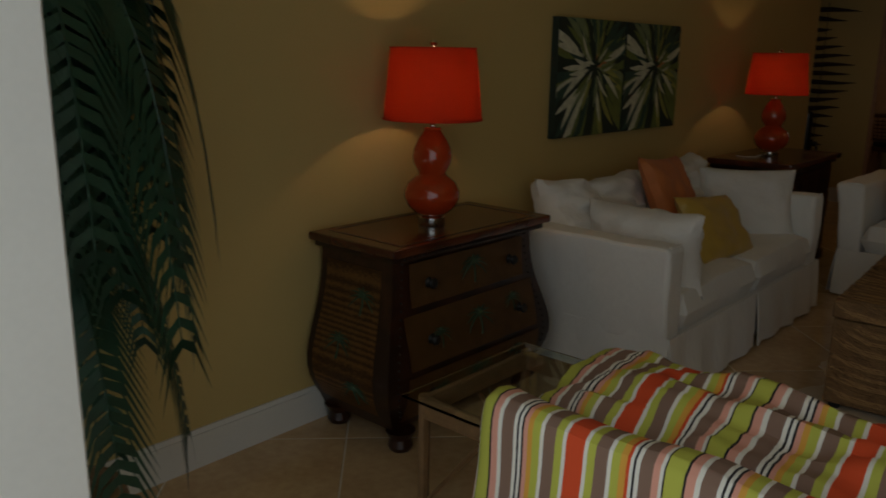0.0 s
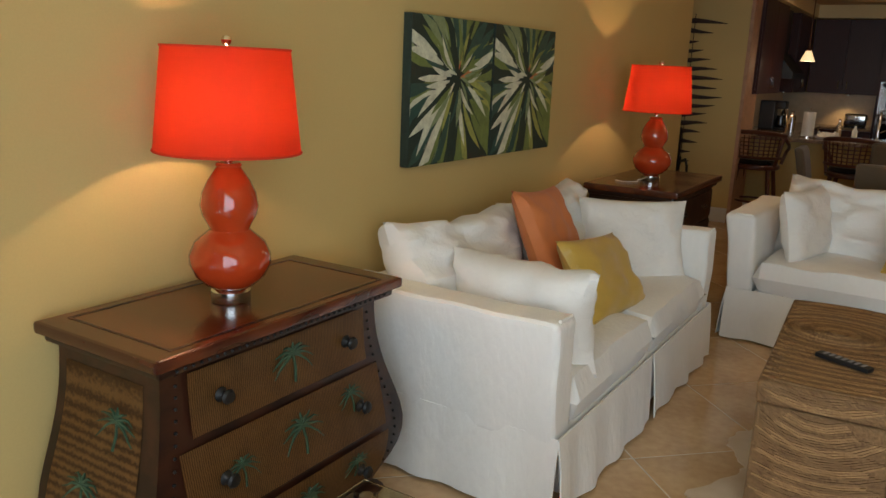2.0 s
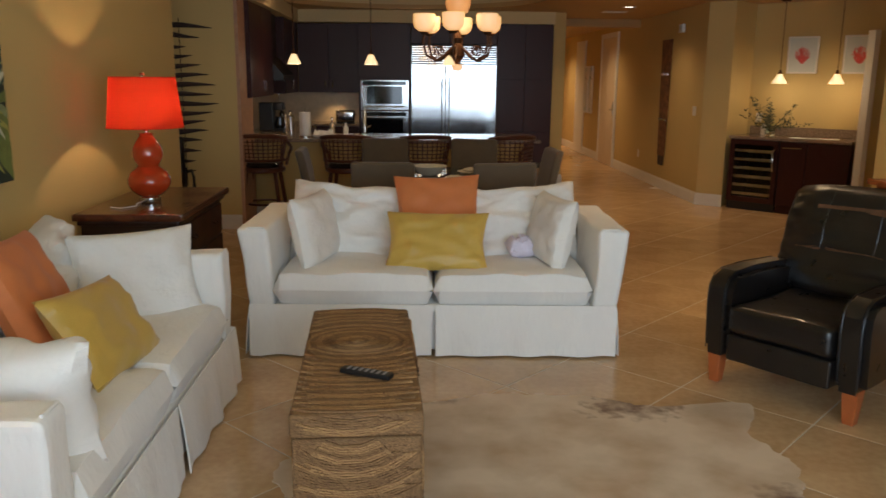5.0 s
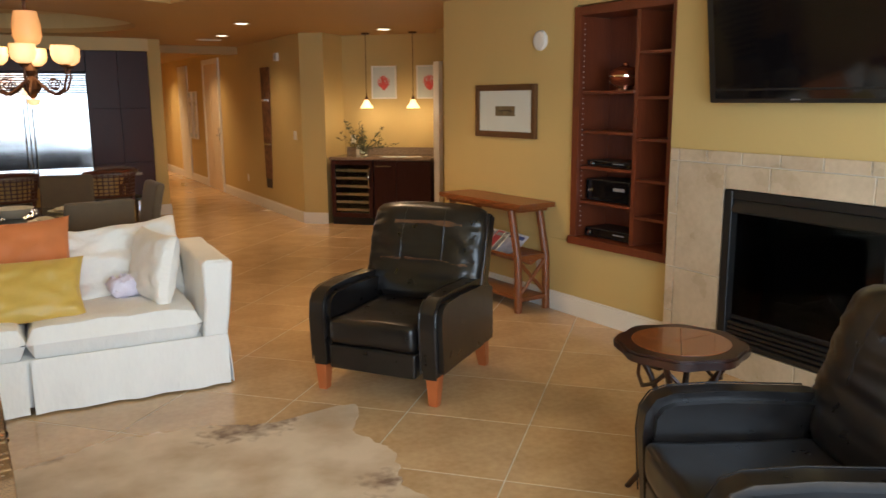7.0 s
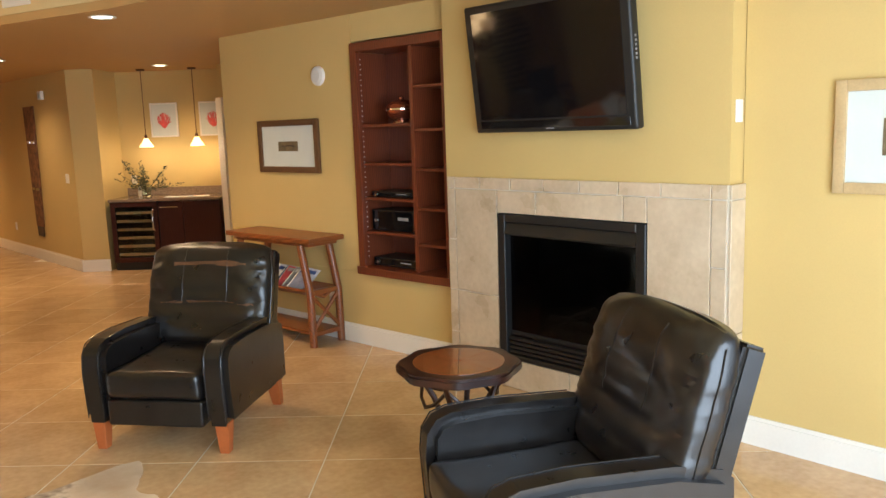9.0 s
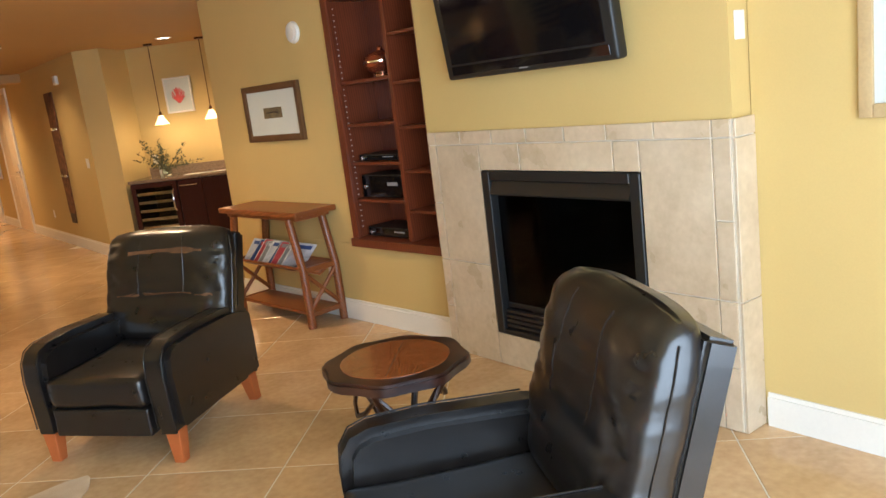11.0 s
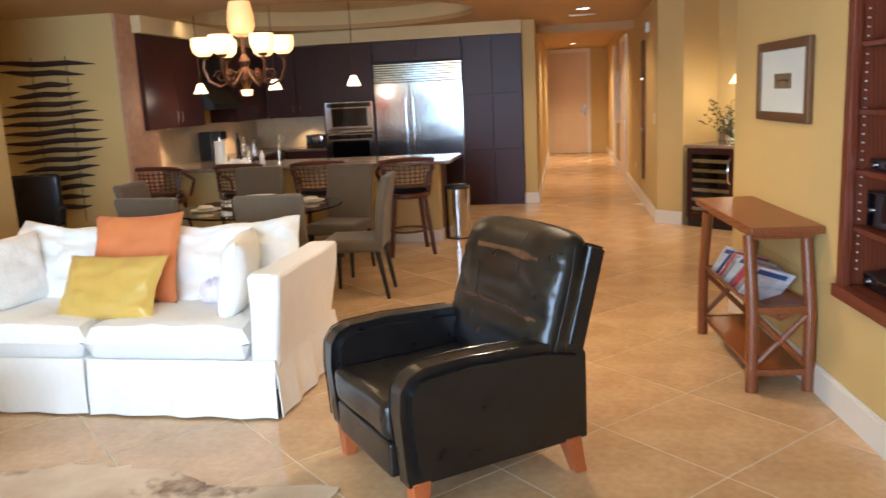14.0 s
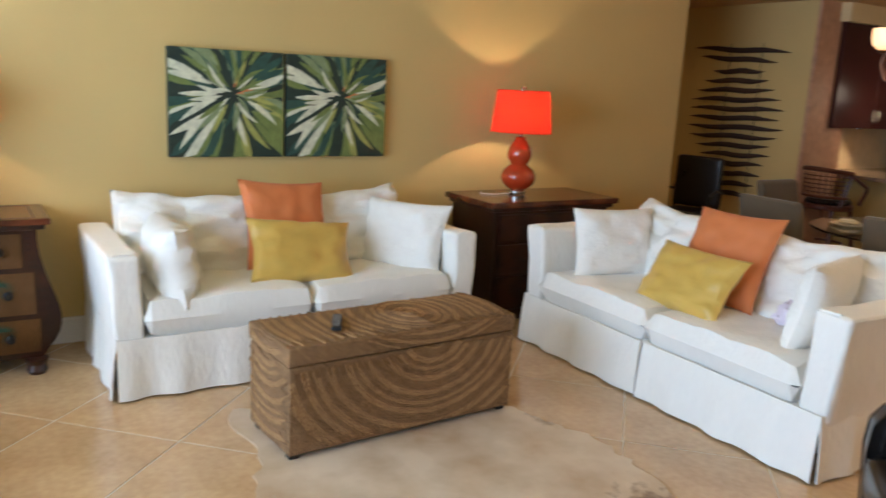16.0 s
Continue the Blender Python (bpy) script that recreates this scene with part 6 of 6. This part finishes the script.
S("backsplash_left", B((-0.2695, 9.45, 0.911), (-0.262, 13.34, 1.369)), M_splash, "cream tiled backsplash behind the worktop", "backsplash")
S("backsplash_back", B((-0.26, 13.342, 0.911), (0.998, 13.3495, 1.369)), M_splash, "cream tiled backsplash behind the worktop", "backsplash")
S("soffit_back", B((-0.269, 12.66, 2.387), (3.844, 13.349, (CEIL - 0.001) / 0.976)), M_fascia, "cream soffit above the kitchen cabinets", "soffit")
S("soffit_left", B((-0.269, 9.405, 2.387), (0.16, 12.659, (CEIL - 0.001) / 0.976)), M_fascia, "cream soffit above the kitchen cabinets", "soffit")
hd_ = thing("range_hood", "dark range hood between the wall cabinets", "hood")
part("canopy", PR([(-0.26, 1.55), (0.22, 1.55), (0.22, 1.62), (0.02, 1.85), (-0.26, 1.85)], 10.82, 11.73, "y"), M_black, hd_)
part("chimney", B((-0.26, 11.0, 1.851), (0.02, 11.55, 2.385)), M_black, hd_)

fr = thing("refrigerator", "wide stainless steel refrigerator with a louvred grille", "refrigerator", pose(1.765, 12.72, 0))
part("body", B((0.0, 0.03, 0.02), (1.25, 0.62, 2.08)), M_black, fr, smooth=False)
for a, b in ((0.004, 0.50), (0.506, 1.246)):
    d = part("door", B((a, -0.02, 0.10), (b, 0.029, 1.80), 0.006), M_steel, fr, "reflecting stainless steel door", smooth=False)
    x = b - 0.05 if a < 0.1 else a + 0.05
    part("handle", T([(x, -0.021, 0.75), (x, -0.055, 0.77), (x, -0.055, 1.58), (x, -0.021, 1.60)], 0.010, 8), M_steel, d)
gr = part("grille", B((0.004, 0.0, 1.805), (1.246, 0.029, 2.078)), M_black, fr, smooth=False)
for k in range(8):
    part("slat", PR([(-0.018, 1.812 + k * 0.033), (-0.001, 1.822 + k * 0.033), (-0.001, 1.838 + k * 0.033), (-0.018, 1.828 + k * 0.033)], 0.01, 1.24, "x"), M_steel, gr)
part("toe_kick", B((0.01, 0.0, 0.0), (1.24, 0.02, 0.095)), M_black, fr)


def oven(z0, z1, label, name, win):
    o = thing(name, label, "oven", pose(1.03, 12.70, 0))
    part("casing", B((0.0, 0.0, z0), (0.70, 0.018, z1), 0.004), M_steel, o)
    part("window", B((win[0], -0.004, z0 + win[1]), (win[2], -0.0005, z1 - win[3])), M_screen, o, smooth=False)
    part("control_panel", B((0.03, -0.003, z1 - 0.075), (0.67, -0.0005, z1 - 0.015)), M_screen, o, smooth=False)
    part("handle", T([(0.05, -0.001, z0 + 0.05), (0.05, -0.04, z0 + 0.05), (0.65, -0.04, z0 + 0.05), (0.65, -0.001, z0 + 0.05)], 0.010, 8), M_steel, o)


oven(1.12, 1.56, "built-in stainless steel microwave oven", "microwave", (0.09, 0.09, 0.61, 0.09))
oven(0.63, 1.105, "built-in stainless steel wall oven", "wall_oven", (0.08, 0.10, 0.62, 0.10))

# worktop clutter
ck = thing("coffee_maker", "black coffee maker on the kitchen worktop", "coffee maker", pose(0.0, 11.15, 0.911, 0, 0, 90))
part("body", B((-0.10, -0.04, 0), (0.10, 0.14, 0.36), 0.015), M_black, ck)
part("top", B((-0.10, -0.16, 0.26), (0.10, -0.041, 0.36), 0.015), M_black, ck)
part("base", B((-0.10, -0.16, 0), (0.10, -0.041, 0.03), 0.008), M_black, ck)
part("carafe", LA([(0, 0.031), (0.06, 0.031), (0.068, 0.08), (0.05, 0.16), (0.052, 0.18), (0, 0.18)], 20, (0, -0.105)), M_screen, ck)
pt = thing("paper_towel_roll", "white paper towel roll on a chrome stand", "paper towel", pose(0.56, 10.12, 0.9125))
part("base", LA([(0, 0), (0.08, 0), (0.08, 0.012), (0, 0.014)], 24), M_chrome, pt)
part("roll", LA([(0.018, 0.0145), (0.062, 0.0145), (0.064, 0.02), (0.064, 0.28), (0.018, 0.285)], 28), M_white, pt)
part("rod", T([(0, 0, 0.014), (0, 0, 0.33)], 0.006, 8), M_chrome, pt)
fa = thing("faucet", "tall chrome faucet at the island sink", "faucet", pose(1.24, 10.15, 0.9125))
part("spout", T([(0, 0, 0), (0, 0, 0.22), (0, 0.02, 0.28), (0, 0.07, 0.31), (0, 0.13, 0.29), (0, 0.15, 0.22)], 0.014, 10), M_chrome, fa)
part("base", LA([(0, 0), (0.03, 0), (0.028, 0.02), (0.016, 0.03), (0, 0.03)], 18), M_chrome, fa)
part("lever", T([(0.015, 0, 0.10), (0.07, 0, 0.13)], 0.006, 8), M_chrome, fa)
to = thing("toaster", "chrome and black toaster on the kitchen worktop", "toaster", pose(0.78, 12.98, 0.911))
part("body", B((-0.14, -0.09, 0.015), (0.14, 0.09, 0.19), 0.03, 3), M_steel, to)
part("base", B((-0.13, -0.085, 0), (0.13, 0.085, 0.0149), 0.004), M_black, to)
for y in (-0.035, 0.035):
    part("slot", B((-0.10, y - 0.012, 0.1905), (0.10, y + 0.012, 0.1925)), M_black, to)
part("lever", B((0.141, -0.015, 0.12), (0.16, 0.015, 0.135), 0.003), M_black, to)
for k, (x, y, z, r, h) in enumerate(((0.0, 11.95, 0.911, 0.035, 0.30), (0.02, 12.08, 0.911, 0.03, 0.26), (0.05, 12.4, 0.911, 0.05, 0.20), (0.86, 10.2, 0.9125, 0.03, 0.22), (1.02, 10.18, 0.9125, 0.028, 0.17))):
    bt = thing("bottle", "small dark glass bottle on the worktop", "bottle", pose(x, y, z), "bottles on the worktops")
    part("glass_body", LA([(0, 0), (r, 0), (r, h * 0.6), (r * 0.4, h * 0.78), (r * 0.38, h * 0.93), (0, h * 0.93)], 18), (M_screen, M_chrome, M_steel, M_chrome, M_white)[k], bt)
    part("cap", LA([(0, h * 0.931), (r * 0.42, h * 0.931), (r * 0.42, h), (0, h)], 14), M_black, bt)
cl = thing("crumpled_cloth", "crumpled white dish cloth on the island", "cloth", pose(0.78, 10.05, 0.912))
part("cloth", cushion(0.24, 0.18, 0.06, 0.6, 16, 0.02, 4, 0.3, 3), M_slip, cl)
tc = thing("trash_can", "brushed steel pedal trash can beside the island", "trash can", pose(3.22, 10.2, 0))
part("can", LA([(0, 0.01), (0.135, 0.01), (0.137, 0.03), (0.137, 0.56), (0, 0.56)], 32), M_steel, tc)
part("lid", LA([(0.139, 0.561), (0.139, 0.585), (0.12, 0.60), (0, 0.605)], 32), M_black, tc)
part("base_ring", LA([(0, 0), (0.139, 0), (0.139, 0.0099), (0, 0.0099)], 32), M_black, tc)
part("pedal", B((-0.03, -0.19, 0.012), (0.03, -0.13, 0.022), 0.003), M_black, tc)

# under-cabinet lights
for x, y in ((-0.08, 10.2), (-0.08, 12.2), (0.62, 13.15)):
    o = thing("under_cabinet_light", "small warm puck light under the wall cabinet", "light", pose(x, y, 1.3695), "under-cabinet lights")
    part("housing", LA([(0.028, -0.001), (0.034, -0.001), (0.034, -0.014), (0.028, -0.014)], 18), M_steel, o)
    part("lens", LA([(0, -0.006), (0.0275, -0.006), (0.0275, -0.002), (0, -0.002)], 18), M_can, o)
    lamp("puck_glow", "SPOT", pose(x, y, 1.345), 16, WARM, 0.02, 100, 0.6)

# the kitchen is drawn up on its own origin and set into the plan
for ob in KITCHEN | (roots() - OTHERS):
    moved(ob, 0.10, -0.31, 0, 0.976)

# ---- wet bar ----
BR = pose(5.80, 10.30, 0, 0, 0, -45)
wb = thing("bar_cabinet", "dark brown wooden wet bar cabinet", "cabinet", BR)
part("body", B((0.62, 0.03, 0.0), (1.40, 0.60, 0.86)), M_darkwood, wb, smooth=False)
part("door", B((0.93, 0.008, 0.10), (1.395, 0.029, 0.855), 0.003, 1), M_darkwood, wb)
im = part("ice_maker_door", B((0.62, 0.004, 0.10), (0.925, 0.029, 0.855), 0.003, 1), M_darkwood, wb)
part("handle", T([(0.66, 0.003, 0.79), (0.66, -0.03, 0.79), (0.88, -0.03, 0.79), (0.88, 0.003, 0.79)], 0.008, 8), M_steel, im)
part("toe_kick", B((0.62, 0.0301, 0.001), (1.40, 0.035, 0.099)), M_black, wb)
wc = thing("wine_cooler", "under-counter wine cooler with wooden racks behind glass", "wine cooler", BR)
part("cabinet", PR([(0.02, 0.10), (0.60, 0.10), (0.60, 0.86), (0.02, 0.86)], 0.55, 0.60, "y"), M_black, wc, smooth=False)
for lo, hi in (((0.015, 0.03, 0.10), (0.035, 0.55, 0.86)), ((0.585, 0.03, 0.10), (0.605, 0.55, 0.86)), ((0.036, 0.03, 0.10), (0.584, 0.55, 0.12)), ((0.036, 0.03, 0.84), (0.584, 0.55, 0.86))):
    part("side_panel", B(lo, hi), M_black, wc, smooth=False)
dr_ = bmesh.new()
for lo, hi in (((0.015, 0.0, 0.10), (0.075, 0.029, 0.86)), ((0.545, 0.0, 0.10), (0.605, 0.029, 0.86)), ((0.075, 0.0, 0.80), (0.545, 0.029, 0.86)), ((0.075, 0.0, 0.10), (0.545, 0.029, 0.16))):
    box(dr_, lo, hi, 0.003, 1)
door = part("door_frame", dr_, M_darkwood, wc)
part("glass_pane", B((0.075, 0.012, 0.16), (0.545, 0.016, 0.80)), M_glass, door, smooth=False)
part("handle", T([(0.56, -0.001, 0.50), (0.56, -0.04, 0.54), (0.56, -0.045, 0.62), (0.56, -0.04, 0.72), (0.56, -0.001, 0.76)], 0.013, 8), M_steel, door, "curved steel handle")
M_rack = plain("pale_rack_wood", (0.42, 0.26, 0.12), 0.5, vary=0.2, scale=12)
for k in range(6):
    part("rack", B((0.04, 0.035, 0.18 + 0.105 * k), (0.58, 0.06, 0.215 + 0.105 * k), 0.003, 1), M_rack, wc)
part("toe_kick", B((0.015, 0.0301, 0.0), (0.605, 0.05, 0.099)), M_black, wc)
bc = thing("bar_worktop", "polished brown granite wet bar worktop", "worktop", BR)
part("slab", B((0.0, -0.02, 0.865), (1.41, 0.615, 0.90), 0.005), M_granite, bc)
part("upstand", B((0.0, 0.60, 0.9005), (1.41, 0.622, 1.0), 0.004), M_granite, bc)
for k in range(3):
    mg = thing("leaflet", "white printed leaflet on the bar worktop", "paper", BR @ pose(0.78 + 0.16 * k, 0.15 + 0.03 * k, 0.901, 0, 0, 15 * k))
    part("sheet", B((-0.1, -0.07, 0), (0.1, 0.07, 0.003)), M_paper, mg, smooth=False)
    part("print_bar", B((-0.08, 0.03, 0.0032), (0.06, 0.05, 0.0042)), COV[k], mg, smooth=False)
va = thing("vase_of_branches", "glass vase with leafy green branches on the bar", "plant", BR @ pose(0.36, 0.33, 0.9005))
part("vase", LA([(0, 0), (0.05, 0), (0.06, 0.03), (0.055, 0.10), (0.07, 0.15), (0.066, 0.15), (0.05, 0.10), (0.054, 0.03), (0, 0.01)], 24), M_glass, va)
M_twig = plain("olive_leaf", (0.055, 0.06, 0.02), 0.6, vary=0.4, scale=30)
rnd = random.Random(5)
for k in range(26):
    a, el = rnd.uniform(0, math.tau), rnd.uniform(0.3, 1.35)
    L_ = rnd.uniform(0.30, 0.56)
    bm = bmesh.new()
    d = Vector((math.cos(a) * math.cos(el), math.sin(a) * math.cos(el) * 0.6, math.sin(el)))
    pts = [Vector((0, 0, 0.05)) + d * L_ * f - Vector((0, 0, 0.10 * f * f * math.cos(el))) for f in (0, 0.25, 0.5, 0.75, 1)]
    tube(bm, pts, 0.003, 4, 0.0015)
    for i in range(14):
        f = rnd.uniform(0.35, 1)
        p = pts[0] + (pts[-1] - pts[0]) * f
        q = Vector((rnd.uniform(-1, 1), rnd.uniform(-1, 1), rnd.uniform(-0.4, 1))).normalized()
        s = q.orthogonal().normalized() * 0.009
        ln = rnd.uniform(0.03, 0.055)
        bm.faces.new([bm.verts.new(c) for c in (p, p + q * ln * 0.5 + s, p + q * ln, p + q * ln * 0.5 - s)])
    part("branch", bm, M_twig, va)
S("trim_bar", B((6.80, 9.10, 0), (6.855, 9.24, 2.1)), M_white, "white casing beside the wet bar", "trim")
jar = thing("white_jar", "small white lidded jar on the bar worktop", "jar", BR @ pose(0.24, 0.48, 0.9005))
part("jar", LA([(0, 0), (0.045, 0), (0.05, 0.05), (0.045, 0.11), (0, 0.11)], 20), M_white, jar)
part("lid", LA([(0, 0.111), (0.047, 0.111), (0.04, 0.13), (0.012, 0.14), (0, 0.15)], 20), M_white, jar)

# ---- hallway ----
M_door = plain("cream_door_paint", (0.72, 0.58, 0.40), 0.4, vary=0.05, scale=3)


def door(name, label, m, w, h):
    """A panelled door with its casing, in the local x-z plane, facing -y."""
    o = tagged(thing(name, label, "door", m), kind="structure")
    part("leaf", B((0, -0.02, 0.01), (w, -0.001, h), 0.002, 1), M_door, o)
    for z0, z1 in ((0.15, 0.95), (1.1, h - 0.18)):
        for x0, x1 in ((0.12, w / 2 - 0.05), (w / 2 + 0.05, w - 0.12)):
            part("panel", B((x0, -0.028, z0), (x1, -0.0205, z1), 0.006, 2), M_door, o)
    for lo, hi in (((-0.09, -0.03, 0), (-0.003, 0, h + 0.09)), ((w + 0.003, -0.03, 0), (w + 0.09, 0, h + 0.09)), ((-0.003, -0.03, h + 0.004), (w + 0.003, 0, h + 0.09))):
        part("casing", B(lo, hi, 0.004), M_white, o)
    part("handle_plate", B((w - 0.09, -0.03, 0.92), (w - 0.04, -0.0205, 1.16), 0.003), M_steel, o)
    part("lever", T([(w - 0.065, -0.03, 1.02), (w - 0.065, -0.06, 1.02), (w - 0.17, -0.06, 1.02)], 0.009, 8), M_steel, o)


door("door_1", "cream panelled entrance door with a steel lever", pose(4.15, 21.10, 0), 0.90, 2.40)
door("door_2", "cream panelled closet door in the hallway", pose(5.53, 16.05, 0, 0, 0, -90), 1.08, 2.30)
S("door_3", B((5.505, 17.6, 0.0), (5.529, 18.5, 2.35)), M_white, "white cased opening further down the hallway", "door")
M_tap = plain("patterned_textile", (0.10, 0.045, 0.025), 0.8, vary=0.6, scale=14, fine=60, bump=0.3, colour2=(0.34, 0.15, 0.06))
ht = thing("textile_hanging", "long narrow brown patterned textile hanging in the hallway", "wall art", pose(5.528, 12.1, 0))
part("textile", PR([(-0.22, 2.12), (0.22, 2.12), (0.19, 1.2), (0.15, 0.48), (-0.15, 0.48), (-0.19, 1.2)], -0.018, -0.004, "x"), M_tap, ht)
part("fringe", PR([(-0.14, 0.479), (0.14, 0.479), (0.12, 0.34), (-0.12, 0.34)], -0.016, -0.006, "x"), M_rib, ht)
for z in (1.62, 0.98):
    for s in (-0.09, 0.09):
        part("clip", B((-0.03, s - 0.07, z), (-0.0185, s + 0.07, z + 0.035), 0.003), M_steel, ht)
for y in (17.0, 17.45):
    o = framed("framed_print", "pale framed print on the hallway wall", pose(5.528, y, 1.35), 0.36, 0.95, (0.05, 0.08), M_cream, 0.03, M_white)
ex = thing("door_chime", "small white box high on the hallway wall", "chime", pose(5.529, 11.5, 2.24))
part("box", B((-0.04, -0.07, -0.055), (0, 0.07, 0.055), 0.006), M_white, ex)
part("grille", B((-0.043, -0.05, -0.03), (-0.0405, 0.05, 0.03)), M_paper, ex)


def can_light(x, y, power=60, z=CEIL, ang=135):
    o = thing("recessed_light", "recessed round ceiling light with a warm lamp", "light", pose(x, y, z), "recessed ceiling lights")
    part("trim_ring", LA([(0.07, -0.001), (0.095, -0.001), (0.093, -0.008), (0.072, -0.006)], 28), M_white, o)
    part("lens", LA([(0, -0.003), (0.069, -0.003), (0.069, -0.001), (0, -0.001)], 28), M_can, o)
    lamp("can_glow", "SPOT", pose(x, y, z - 0.02), power * 0.85, (1.0, 0.64, 0.32), 0.08, ang, 1.0)


for x, y, p in ((1.50, 9.74, 22), (4.53, 9.6, 115), (4.31, 6.05, 215), (4.75, 11.4, 115), (4.7, 15.0, 200), (4.7, 19.0, 340), (0.4, 9.9, 18), (6.3, 9.6, 80), (-0.6, 8.0, 22), (2.7, 11.3, 20)):
    inside = ((x - 1.8) / 1.72) ** 2 + ((y - 10.6) / 1.55) ** 2 < 1
    can_light(x, y, p, CEIL + 0.24 if inside else CEIL)
vn = thing("ceiling_vent", "white slotted air vent in the hallway ceiling", "vent", pose(4.75, 12.2, CEIL))
part("frame", B((-0.17, -0.09, -0.008), (0.17, 0.09, -0.001), 0.002, 1), M_white, vn)
for k in range(5):
    part("slat", B((-0.15, -0.07 + 0.03 * k, -0.012), (0.15, -0.055 + 0.03 * k, -0.0085)), M_white, vn)
fv = thing("fascia_vent", "white return air grille on the ceiling fascia", "vent", pose(3.918, 6.577, 2.69, 0, 0, -72 + 90))
part("frame", B((-0.012, -0.16, -0.08), (-0.002, 0.16, 0.08), 0.003, 1), M_white, fv)
for k in range(5):
    part("slat", B((-0.016, -0.13, -0.06 + 0.026 * k), (-0.0125, 0.13, -0.045 + 0.026 * k)), M_white, fv)
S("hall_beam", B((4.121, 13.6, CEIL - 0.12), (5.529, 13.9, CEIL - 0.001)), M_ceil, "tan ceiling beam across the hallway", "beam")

# ---- floor tiles, laid on the diagonal ----
PA, PB, GAP = 0.625, 0.66, 0.003


def tile_mesh():
    bm = B((-PA / 2 + GAP, -PB / 2 + GAP, -0.0055), (PA / 2 - GAP, PB / 2 - GAP, 0.0))
    top = [e for e in bm.edges if all(v.co.z > -0.001 for v in e.verts)]
    bmesh.ops.bevel(bm, geom=top, offset=0.002, segments=1, affect="EDGES")
    return mesh_of("tile", bm, M_tile, False)


floor = bpy.data.objects["floor"]
shared = tile_mesh()
near, far = [], []
for i in range(-4, 44):
    for j in range(-34, 16):
        a, b = 5.45 - 8 * PA + (i + 0.5) * PA, 0.53 + (j + 0.5) * PB
        x, y = (a + b) * 0.70711, (a - b) * 0.70711
        if not (-1.9 < x < 7.4 and 0.25 < y < 21.4):
            continue
        if x < -0.5 and y < 7.0 or x > 6.2 and y < 6.2 or x < 3.5 and y > 13.6 or x > 5.8 and y > 11.2:
            continue
        (near if y < 9.3 and len(near) < 280 else far).append((x, y))
for x, y in near:
    o = new("tile", shared)
    o.parent = floor
    o.matrix_basis = pose(x, y, 0, 0, 0, 45)
bm = bmesh.new()
for x, y in far:
    n0 = len(bm.verts)
    bm.from_mesh(shared)
    bm.verts.ensure_lookup_table()
    bmesh.ops.transform(bm, matrix=pose(x, y, 0, 0, 0, 45), verts=bm.verts[n0:])
tagged(part("far_tiles", bm, M_tile, floor, smooth=False), kind="stuff")
